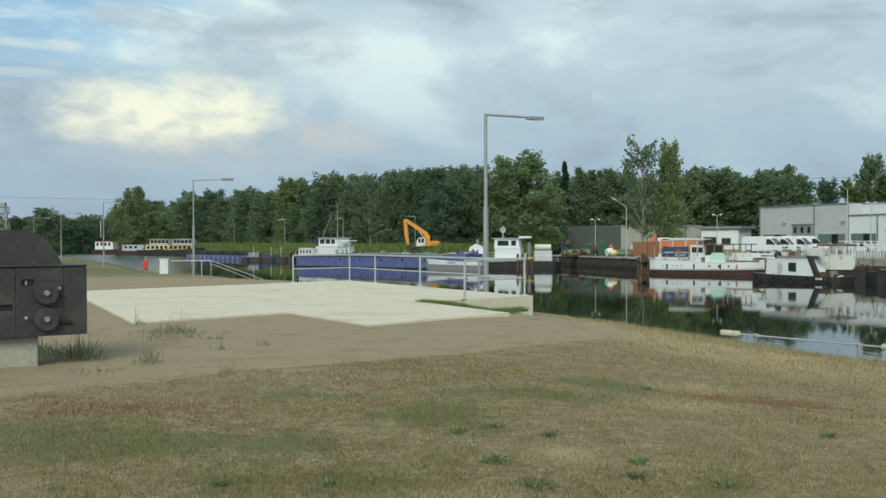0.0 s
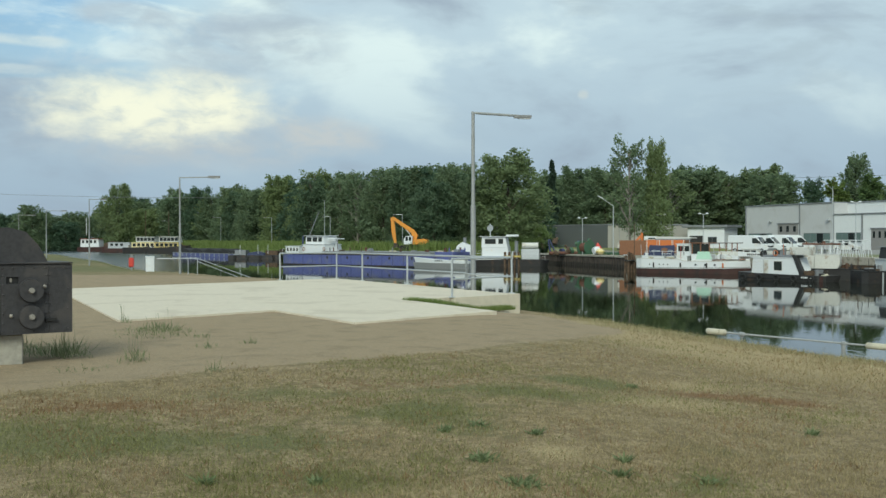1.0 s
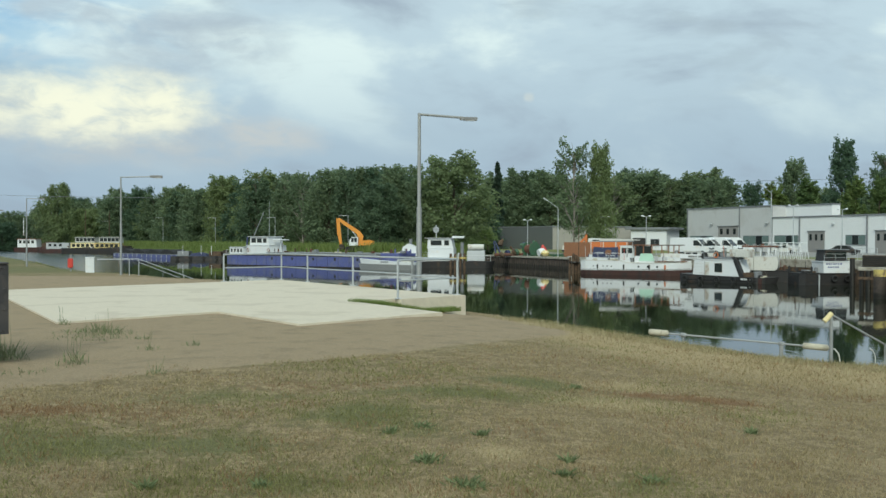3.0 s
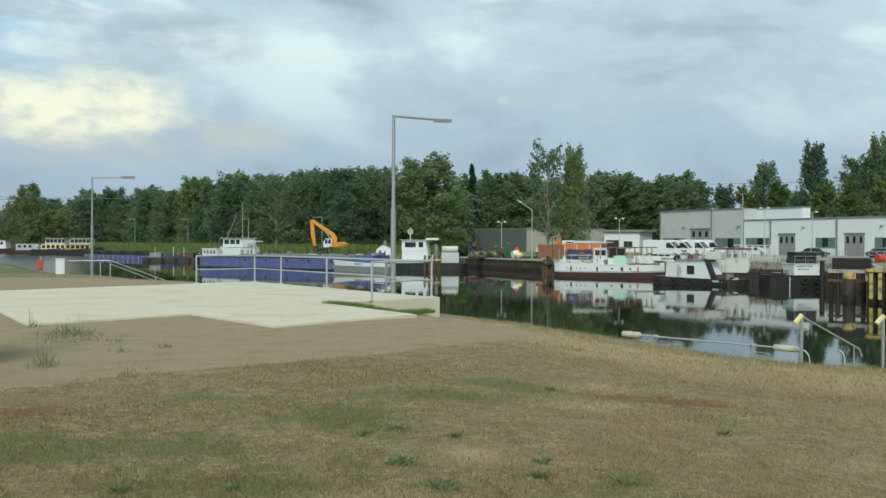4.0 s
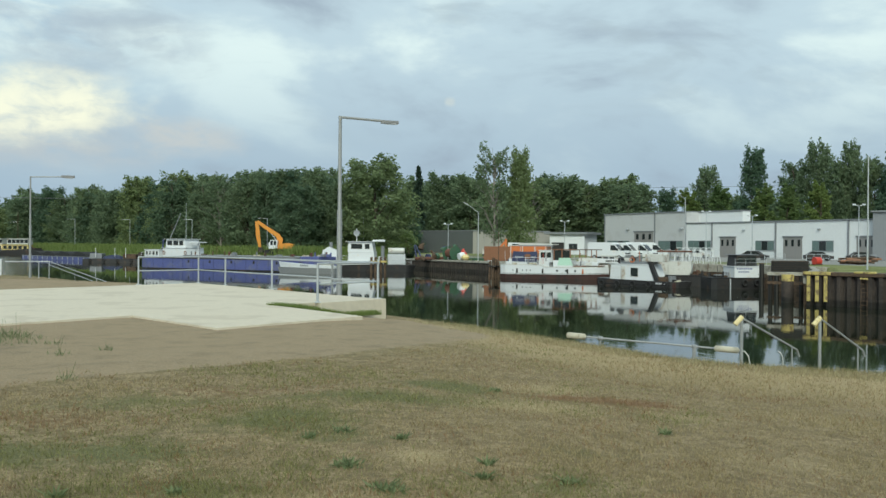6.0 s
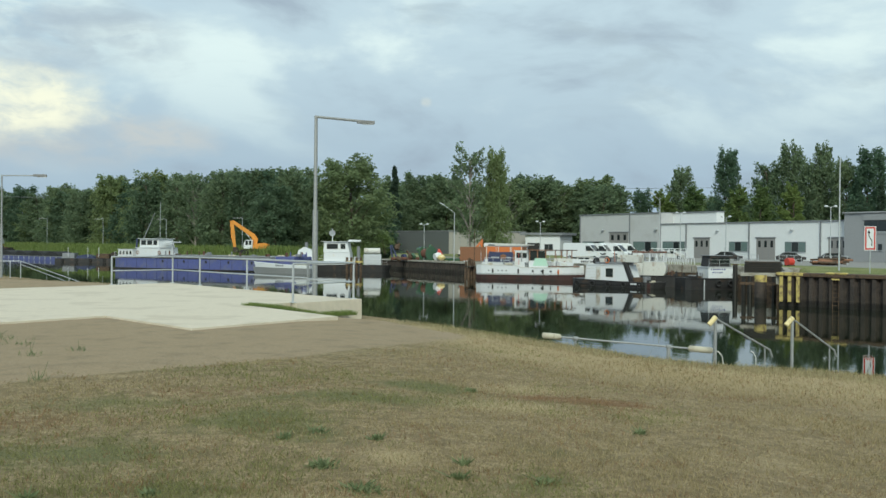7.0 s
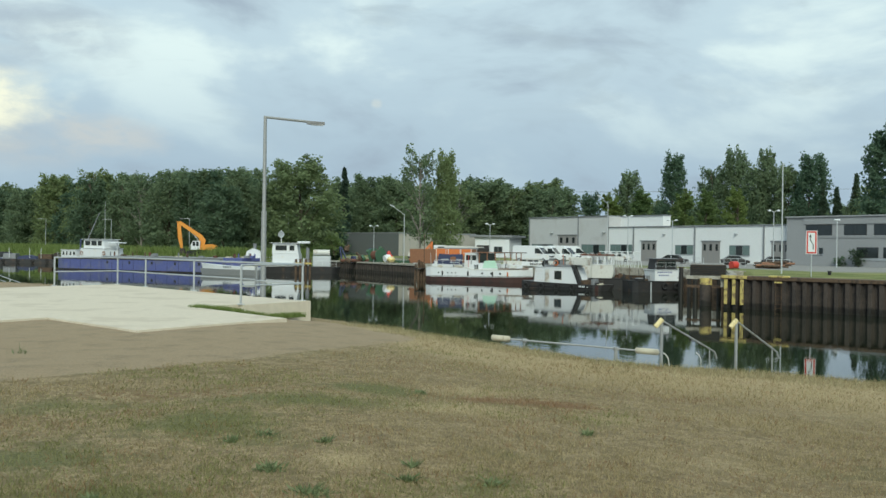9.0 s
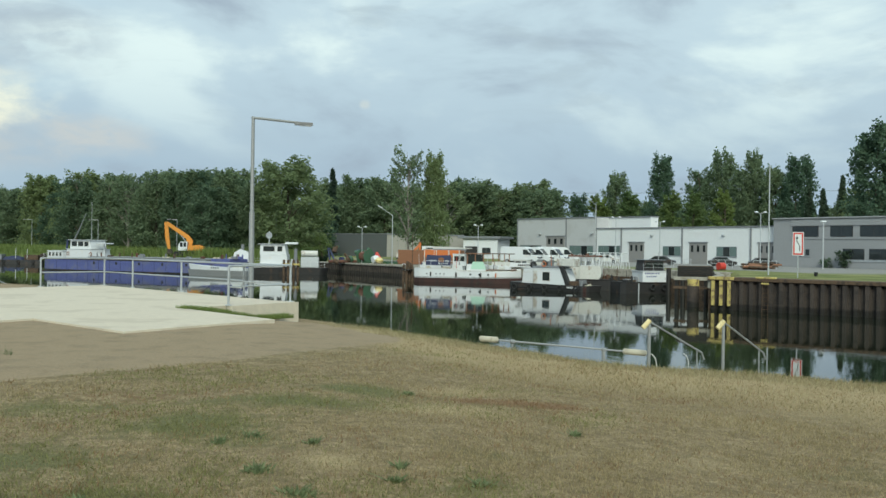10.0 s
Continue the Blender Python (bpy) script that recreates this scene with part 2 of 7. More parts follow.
M_FLOAT = material("grimy_float_foam", (0.46, 0.43, 0.34), 0.85, vary=0.15, scale=6, second=(0.28, 0.25, 0.19), amount=0.4)
M_RUST = material("rusty_sheet_pile", (0.058, 0.045, 0.037), 0.8, vary=0.35, scale=0.9, bump=0.4, second=(0.034, 0.028, 0.024), amount=0.5, per_object=0.4, wet=-2.72)
M_NEARBLACK = material("wet_algae_steel", (0.016, 0.014, 0.011), 0.5, vary=0.3)
M_TIMBER = material("old_timber", (0.10, 0.065, 0.04), 0.9, vary=0.3, scale=3, second=(0.05, 0.035, 0.025), bump=0.4)
M_BROWNWOOD = material("brown_wood", (0.22, 0.10, 0.05), 0.6, vary=0.2, scale=2)
M_HALL = material("light_grey_cladding", (0.475, 0.48, 0.48), 0.6, vary=0.03, scale=0.35, second=(0.44, 0.44, 0.435), amount=0.4)
M_HALLWHITE = material("white_cladding", (0.68, 0.695, 0.695), 0.6, vary=0.03, scale=0.35)
M_OFFICE = material("grey_render", (0.275, 0.282, 0.29), 0.85, vary=0.05, scale=0.5)
M_SHEDDARK = material("dark_grey_sheet", (0.105, 0.115, 0.115), 0.6, vary=0.06, scale=0.5)
M_SHEDLIGHT = material("grey_beige_sheet", (0.29, 0.28, 0.25), 0.65, vary=0.06, scale=0.5)
M_TRIM = material("grey_metal_trim", (0.23, 0.24, 0.25), 0.5, 0.3, vary=0.08)
M_DOOR = material("grey_door_panel", (0.25, 0.24, 0.23), 0.5, vary=0.06)
# pale grey-green base colour stands in for reflections in the hall windows
M_REFLECTPANE = material("glass_with_pale_blinds", (0.135, 0.185, 0.175), 0.2, vary=0.12, scale=0.8)
M_RUSTRED = material("flaking_red_rust", (0.13, 0.058, 0.038), 0.85, vary=0.3, scale=2.0, second=(0.06, 0.04, 0.03), amount=0.4)
M_GREENPAINT = material("dull_green_paint", (0.045, 0.105, 0.060), 0.6, vary=0.2, scale=2.0, second=(0.10, 0.07, 0.05), amount=0.3)
M_TYRE = material("tyre_rubber", (0.018, 0.018, 0.018), 0.85, vary=0.2)
M_BANNER = material("navy_banner", (0.035, 0.045, 0.10), 0.7, vary=0.1)
M_GREENISH = material("pale_green_cover", (0.42, 0.62, 0.50), 0.6, vary=0.1)
M_BARK = material("bark", (0.085, 0.065, 0.048), 0.95, vary=0.3, scale=2)
M_BIRCH = material("pale_bark", (0.24, 0.22, 0.19), 0.9, vary=0.2, scale=2, second=(0.12, 0.10, 0.09), amount=0.45)
M_LEAF = leaf_material("broadleaf", (0.105, 0.155, 0.086), (0.185, 0.242, 0.132), 0.7)
M_LEAFLIGHT = leaf_material("light_broadleaf", (0.110, 0.165, 0.056), (0.205, 0.270, 0.096), 0.4)
M_NEEDLE = leaf_material("conifer_needles", (0.045, 0.074, 0.048), (0.085, 0.122, 0.074), 0.4)
M_REED = leaf_material("reed_blades", (0.130, 0.190, 0.050), (0.27, 0.33, 0.11))
M_DRYGRASS = leaf_material("dry_grass_blades", (0.225, 0.180, 0.090), (0.47, 0.385, 0.215))
M_RUSTGRASS = leaf_material("reddish_dead_grass", (0.20, 0.120, 0.060), (0.36, 0.235, 0.125))
M_STRAW = leaf_material("bleached_straw", (0.34, 0.285, 0.165), (0.60, 0.52, 0.33))
M_GREENGRASS = leaf_material("green_grass_blades", (0.145, 0.145, 0.052), (0.315, 0.305, 0.125))
M_WEED = leaf_material("weed_leaves", (0.135, 0.165, 0.080), (0.28, 0.31, 0.165))
M_ROSETTE = leaf_material("blue_green_rosette", (0.130, 0.165, 0.075), (0.255, 0.305, 0.150))
M_BANKGRASS = leaf_material("bleached_bank_grass", (0.24, 0.20, 0.11), (0.56, 0.49, 0.30))


# ---- mesh helpers ----
def mesh_of(name, bm, mat, smooth=False):
    me = bpy.data.meshes.new(name)
    bm.to_mesh(me)
    bm.free()
    if mat:
        me.materials.append(mat)
    if smooth:
        for f in me.polygons:
            f.use_smooth = True
    return me


def thing(name, x, y, z, label, category, rz=0.0, group="", kind="", scale=1.0):
    e = new(name)
    e.matrix_basis = pose(x, y, z, 0, 0, rz) @ Matrix.Scale(scale, 4)
    e.empty_display_size = 0.3
    return tagged(e, label, category, group, kind)


def part(name, bm, mat, parent, label="", smooth=False):
    ob = new(name, mesh_of(name, bm, mat, smooth))
    ob.parent = parent
    return tagged(ob, label) if label else ob


def repeat(source, parent, m):
    """Another object on the same mesh, as a part of parent."""
    ob = new(source.name.split(".")[0], source.data)
    ob.parent = parent
    ob.matrix_basis = m
    return ob


def add_box(bm, x0, y0, z0, x1, y1, z1, bevel=0.0):
    made = bmesh.ops.create_cube(bm, size=1.0, matrix=Matrix.LocRotScale(((x0 + x1) / 2, (y0 + y1) / 2, (z0 + z1) / 2), None, (abs(x1 - x0), abs(y1 - y0), abs(z1 - z0))))
    if bevel:
        edges = list({e for v in made["verts"] for e in v.link_edges})
        bmesh.ops.bevel(bm, geom=edges, offset=bevel, segments=1, affect="EDGES", profile=0.5)
    return bm


def box(x0, y0, z0, x1, y1, z1, bevel=0.0):
    return add_box(bmesh.new(), x0, y0, z0, x1, y1, z1, bevel)


def add_rod(bm, a, b, r, r2=None, seg=8):
    a, b = Vector(a), Vector(b)
    d = b - a
    m = Matrix.Translation((a + b) / 2) @ d.to_track_quat("Z", "Y").to_matrix().to_4x4()
    bmesh.ops.create_cone(bm, cap_ends=True, segments=seg, radius1=r, radius2=r if r2 is None else r2, depth=d.length, matrix=m)
    return bm


def rod(a, b, r, r2=None, seg=8):
    return add_rod(bmesh.new(), a, b, r, r2, seg)


def pipe(points, r, seg=8):
    bm = bmesh.new()
    for a, b in zip(points, points[1:]):
        add_rod(bm, a, b, r, seg=seg)
    for p in points[1:-1]:
        bmesh.ops.create_uvsphere(bm, u_segments=seg, v_segments=5, radius=r, matrix=Matrix.Translation(p))
    return bm


def ball(x, y, z, r, seg=10, squash=1.0):
    bm = bmesh.new()
    bmesh.ops.create_uvsphere(bm, u_segments=seg, v_segments=seg // 2 + 1, radius=r, matrix=Matrix.Translation((x, y, z)) @ Matrix.Diagonal((1, 1, squash, 1)))
    return bm


def add_prism(bm, outline, lo, hi, axis="y"):
    """Extrudes a closed outline of (a, b) from lo to hi along an axis: y -> (a, ., b), x -> (., a, b), z -> (a, b, .)."""
    put = {"y": lambda a, b, h: (a, h, b), "x": lambda a, b, h: (h, a, b), "z": lambda a, b, h: (a, b, h)}[axis]
    low = [bm.verts.new(put(a, b, lo)) for a, b in outline]
    high = [bm.verts.new(put(a, b, hi)) for a, b in outline]
    k = len(outline)
    bm.faces.new(low)
    bm.faces.new(high[::-1])
    for i in range(k):
        bm.faces.new((low[i], high[i], high[(i + 1) % k], low[(i + 1) % k]))
    bmesh.ops.recalc_face_normals(bm, faces=bm.faces[:])
    return bm


def prism(outline, lo, hi, axis="y"):
    return add_prism(bmesh.new(), outline, lo, hi, axis)


# ---- ground, banks and water ----
WATER_Z, QUAY_Z = -3.1, -0.4
NEAR_EDGE = [(90, -75), (40, -12), (20.5, 7.5), (13.3, 15.1), (12.4, 16.0), (11.7, 16.8), (10.9, 17.7), (9.9, 18.1), (8.8, 18.4), (7.65, 19.0), (6.7, 20.3), (6.1, 21.0), (5.45, 21.8), (4.5, 22.8), (3.9, 25.8), (3.6, 29.2), (4.2, 33.0), (3.2, 37.5), (-1.0, 43.0), (-6.4, 43.2), (-10.2, 46.8),
             (-13.6, 53.8), (-17.3, 59.8), (-21.9, 69.2), (-32.0, 92.6), (-53.0, 136.0), (-70, 170), (-150, 325), (-330, 640), (-900, 1600)]
FAR_EDGE = [(150, -75), (95, 0), (74.4, 30.2), (51.8, 63.4), (43.6, 75.4), (49.0, 82.4), (55.0, 93.6), (53.8, 108), (47.0, 124), (41.5, 141), (33.6, 158.0), (23.4, 192.5), (24.0, 198), (12, 190), (0, 186),
            (-24, 212), (-52, 276), (-98, 364), (-188, 532), (-340, 780), (-900, 1740)]


# the line across the lawn beyond which bare sand lies
SAND_LINE = [(-60, -10), (-14, 5.8), (-4.8, 10.6), (-4.0, 11.7), (-2.9, 12.75), (-1.4, 13.6), (0.6, 15.1), (2.2, 17.3), (4.0, 19.9), (5.2, 25.0), (5.2, 60)]
# patches of the lawn: x, y, half widths, strength
GREEN_PATCHES = [(1.95, 12.2, 0.6, 0.4, 1.0), (0.9, 10.9, 1.3, 0.5, 0.9), (-0.15, 9.6, 0.6, 0.8, 0.8), (-1.4, 8.3, 0.7, 0.5, 0.7), (-1.3, 10.9, 1.2, 0.6, 0.6), (-3.4, 8.4, 1.8, 0.9, 0.8), (-0.7, 7.0, 0.6, 0.5, 0.5), (0.4, 8.7, 0.5, 0.4, 0.5), (2.6, 8.2, 0.5, 0.3, 0.4), (2.0, 7.0, 0.5, 0.3, 0.5), (-25, 65, 13, 15, 1.0), (-42, 105, 20, 35, 1.0)]
RUST_PATCHES = [(4.0, 11.55, 0.7, 0.30, 1.0), (3.35, 11.75, 0.5, 0.26, 0.9), (-3.1, 10.0, 1.5, 0.5, 0.5), (-0.8, 11.4, 1.0, 0.4, 0.35), (6.5, 13.2, 0.9, 0.4, 0.3)]
STRAW_PATCHES = [(2.7, 10.9, 0.9, 0.6, 0.8), (3.4, 12.5, 0.8, 0.5, 0.7), (1.0, 7.8, 0.3, 0.35, 0.8), (4.6, 10.8, 0.8, 0.4, 0.5), (0.1, 6.6, 0.7, 0.3, 0.5), (5.6, 14.5, 1.2, 0.8, 0.5), (8.3, 16.6, 1.6, 0.9, 0.8), (6.6, 11.2, 1.6, 0.8, 0.45), (9.2, 14.2, 2.2, 1.4, 0.55), (4.6, 8.4, 1.2, 0.5, 0.4), (11.0, 16.2, 1.5, 1.0, 0.8)]


def patchy(px, py, spots):
    total = np.zeros(np.shape(px))
    for x, y, rx, ry, gain in spots:
        total = np.maximum(total, gain * np.exp(-np.square((px - x) / rx) - np.square((py - y) / ry)))
    return total


def signed(px, py, line):
    """Signed distance to a polyline: positive on its right-hand side going along it."""
    best, sign = np.full(px.shape, 1e9), np.zeros(px.shape)
    for (ax, ay), (bx, by) in zip(line, line[1:]):
        dx, dy = bx - ax, by - ay
        t = np.clip(((px - ax) * dx + (py - ay) * dy) / (dx * dx + dy * dy), 0, 1)
        d = np.hypot(px - ax - t * dx, py - ay - t * dy)
        s = np.sign((px - ax) * dy - (py - ay) * dx)
        closer = d < best - 1e-9
        best, sign = np.where(closer, d, best), np.where(closer, s, sign)
    return best * sign


def smoothstep(a, b, v):
    t = np.clip((v - a) / (b - a), 0, 1)
    return t * t * (3 - 2 * t)


def near_level(px, py):
    """The grassy plateau: level by the platform, falling gently towards the basin."""
    s = px - 0.4
    fall = 0.088 * np.where(s > 0, s * s / (s + 1.2), 0)
    fall = np.where(fall > 0.5, 0.5 + 0.22 * np.tanh((fall - 0.5) / 0.22), fall)
    back = 0.42 * smoothstep(-0.9, 2.4, px) * smoothstep(23.2, 27.0, py)
    left = 0.35 * smoothstep(44, 75, py)
    bumps = (0.02 * np.sin(px * 1.1 + 0.7 * py) + 0.015 * np.sin(px * 2.3 - py * 1.7)) * smoothstep(17.5, 13.0, py)
    return -fall - back * smoothstep(34, 30, py) - left + bumps - 0.03


def near_height(px, py):
    s = signed(px, py, NEAR_EDGE)
    ledge = 0.75 * smoothstep(30.5, 33.5, py) * smoothstep(46, 42, py) * smoothstep(-7.0, -5.0, px + 0.0 * py) * smoothstep(29.7, 31.7, py + 0.62 * (px - 2.5) * (px < 2.5))
    return near_level(px, py) - ledge - 0.55 * np.maximum(0, s - 0.15) - 0.05 * np.exp(-np.square(s))


def ground_height(px, py):
    near = near_height(px, py)
    s = signed(px, py, FAR_EDGE)
    soft = smoothstep(30, 15, px) * smoothstep(176, 190, py)
    drop = np.where(s < 0, s * (5.0 - 3.6 * soft), 0)
    dock = 0.72 * smoothstep(104, 142, py) * smoothstep(51, 39, px) * smoothstep(-40, 0, px) * smoothstep(178, 167, py)
    far = QUAY_Z - 0.06 - dock + drop
    return np.maximum(np.maximum(near, far), -6.0)


def build_ground():
    az = np.unique(np.round(np.concatenate([np.arange(-180, -32, 4.0), np.arange(-32, 46, 0.3), np.arange(46, 181, 4.0)]), 3))[:-1]
    radii = [0.0]
    r = 0.6
    while r < 4200:
        radii.append(r)
        r *= 1.10 if r < 5 else 1.017 if r < 60 else 1.022 if r < 230 else 1.12
    radii = np.array(radii[1:])
    a, q = np.meshgrid(np.radians(az), radii)
    px, py = np.sin(a) * q, np.cos(a) * q
    pz = ground_height(px.ravel(), py.ravel())
    verts = np.stack([px.ravel(), py.ravel(), pz], 1)
    k, rows = len(az), len(radii)
    faces = [(i * k + j, i * k + (j + 1) % k, (i + 1) * k + (j + 1) % k, (i + 1) * k + j) for i in range(rows - 1) for j in range(k)]
    verts = np.vstack([verts, [[0, 0, float(near_level(np.array([0.0]), np.array([0.0]))[0])]]])
    faces += [(len(verts) - 1, (j + 1) % k, j) for j in range(k)]
    me = bpy.data.meshes.new("ground")
    me.from_pydata(verts.tolist(), [], faces)
    vx, vy = verts[:, 0], verts[:, 1]
    s_near = signed(vx, vy, NEAR_EDGE)
    # bare sand lies beyond a line across the lawn, round the platform and along the towpath
    line = signed(vx, vy, SAND_LINE)
    towpath = smoothstep(46.5, 44.0, vy + 0.18 * vx + 1.0)
    sand = smoothstep(0.40, -0.40, line) * towpath * smoothstep(-0.9, -1.7, s_near)
    straw = smoothstep(-7.5, -1.5, s_near) * smoothstep(1.5, 4.5, vx) * smoothstep(28, 22, vy)
    straw = np.maximum(straw, patchy(vx, vy, STRAW_PATCHES))
    s_far = signed(vx, vy, FAR_EDGE)
    far = (s_far > -8) & (near_height(vx, vy) < -2.0)
    paved = far * smoothstep(9, 12, s_far) * smoothstep(36, 42, vx) * smoothstep(170, 160, vy) * smoothstep(88, 100, vy) + far * smoothstep(1.0, 2.0, s_far) * smoothstep(6.0, 4.0, s_far) * smoothstep(20, 24, vx) * smoothstep(110, 120, vy) * 0.8 + far * smoothstep(36, 41, s_far) * smoothstep(50, 60, vx)
    for name, values in (("sand", sand), ("straw", straw), ("green", patchy(vx, vy, GREEN_PATCHES)), ("rust", patchy(vx, vy, RUST_PATCHES)), ("far", far.astype(float)), ("paved", np.clip(paved, 0, 1))):
        at = me.attributes.new(name, "FLOAT", "POINT")
        at.data.foreach_set("value", np.asarray(values, dtype=np.float32))
    me.materials.append(M_GROUND)
    for f in me.polygons:
        f.use_smooth = True
    me.validate()
    me.update()
    tagged(new("ground", me), "dry mown grass, bare sand and canal banks", "ground", kind="structure")
    bm = bmesh.new()
    bmesh.ops.create_grid(bm, x_segments=1, y_segments=1, size=1.0, matrix=Matrix.LocRotScale((-150, 700, WATER_Z), None, (1500, 1500, 1)))
    tagged(new("water", mesh_of("water", bm, M_WATER)), "calm dark green canal water with reflections", "water", kind="structure")


build_ground()


def level_at(x, y):
    return float(ground_height(np.array([float(x)]), np.array([float(y)]))[0])


# ---- concrete platform by the basin ----
def build_platform():
    t = thing("platform", 0, 0, 0, "pale cast concrete platform with a stepped front edge", "platform", kind="structure")
    top = [(-6.5, 20.2), (-3.7, 23.0), (-1.52, 19.5), (1.55, 22.5), (-0.66, 26.7), (2.55, 29.6), (-4.1, 41.4), (-12.6, 33.0), (-10.3, 28.0)]
    part("slab", prism(top, -0.35, 0.012, "z"), M_CONCRETE, t)
    # the low retaining wall at the far corner, and the side that stands in the basin
    part("end_wall", prism([(0.55, 27.70), (0.72, 27.46), (2.74, 29.46), (2.56, 29.68)], -1.6, 0.02, "z"), M_CONCRETE, t)
    part("basin_wall", prism([(2.57, 29.68), (2.74, 29.50), (-3.95, 41.55), (-4.12, 41.45)], -4.2, -0.02, "z"), M_OLDCONCRETE, t)
    part("back_wall", prism([(-4.12, 41.46), (-3.95, 41.62), (-12.8, 33.2), (-12.62, 33.02)], -3.6, -0.02, "z"), M_OLDCONCRETE, t)


build_platform()


def railing(name, posts, height, mid, r, label, group=""):
    """Steel tube railing along its posts, given as ground points."""
    base = posts[0]
    t = thing(name, *base, label, "railing", group=group)
    rel = [Vector(p) - Vector(base) for p in posts]
    up = Vector((0, 0, height))
    for p in rel:
        part("post", rod(p, p + up, r * 1.15), M_GALV, t)
        part("foot_plate", add_box(bmesh.new(), p.x - 0.09, p.y - 0.09, p.z, p.x + 0.09, p.y + 0.09, p.z + 0.02), M_GALV, t)
    part("top_rail", pipe([p + up for p in rel], r), M_GALV, t)
    part("middle_rail", pipe([p + Vector((0, 0, mid)) for p in rel], r * 0.8), M_GALV, t)
    return t


railing("railing", [(-6.15, 39.6, 0.01), (-4.0, 41.3, 0.01), (-2.75, 39.1, 0.01), (-0.85, 35.7, 0.01), (1.2, 32.1, 0.01)], 1.1, 0.55, 0.03, "galvanised tube railing along the platform edge")
railing("railing", [(1.2, 32.1, 0.01), (2.5, 29.62, 0.02), (0.62, 27.62, 0.02)], 1.1, 0.52, 0.03, "galvanised tube railing turning round the platform corner")


# ---- things on the near bank ----
def street_lamp(x, y, z, height, arm, rz, label, droop=0.0, group="lamps along the near bank", mat=None, r=0.07, stepped=True):
    t = thing("street_lamp", x, y, z, label, "street lamp", rz, group)
    mat = mat or M_POLE
    if stepped:
        part("lower_pole", rod((0, 0, -0.6), (0, 0, height * 0.52), r * 1.25, r * 1.15, 12), mat, t)
        part("upper_pole", rod((0, 0, height * 0.52), (0, 0, height), r * 0.85, r * 0.7, 12), mat, t)
    else:
        part("pole", rod((0, 0, -0.4), (0, 0, height), r * 1.1, r * 0.7, 8), mat, t)
    part("arm", rod((-r * 0.7, 0, height - 0.03), (arm * 0.76, 0, height - 0.03 - droop * 0.76), r * 0.55), mat, t)
    bm = prism([(arm * 0.70, -0.07), (arm * 0.76, -0.10), (arm, -0.08), (arm, 0.08), (arm * 0.76, 0.10), (arm * 0.70, 0.07)], -0.06, 0.05, "z")
    head = part("lamp_head", bm, M_LAMPHEAD, t)
    head.location = (0, 0, height - 0.03 - droop)
    part("lens", box(arm * 0.78, -0.07, -0.085, arm * 0.98, 0.07, -0.062), M_WHITE, head)
    return t


street_lamp(1.60, 36.0, level_at(1.6, 36.0) + 0.0, 6.42 - level_at(1.6, 36.0), 2.2, 6, "tall grey steel street lamp with a long arm", 0.12, r=0.085)
street_lamp(-12.73, 49.3, level_at(-12.73, 49.3), 4.85 - level_at(-12.73, 49.3), 2.02, 4, "grey steel street lamp on the sandy bank edge", -0.05, r=0.05)
street_lamp(-26.7, 76.0, level_at(-26.7, 76), 4.85 - level_at(-26.7, 76), 1.3, 10, "slender street lamp on the grassy bank", r=0.05)
street_lamp(-42.7, 108.0, level_at(-42.7, 108), 4.9 - level_at(-42.7, 108), 2.2, 8, "slender leaning street lamp on the grassy bank", r=0.055)
street_lamp(-59.3, 140.0, level_at(-59.3, 140), 5.2 - level_at(-59.3, 140), 2.3, 8, "slender street lamp far along the bank", r=0.055)


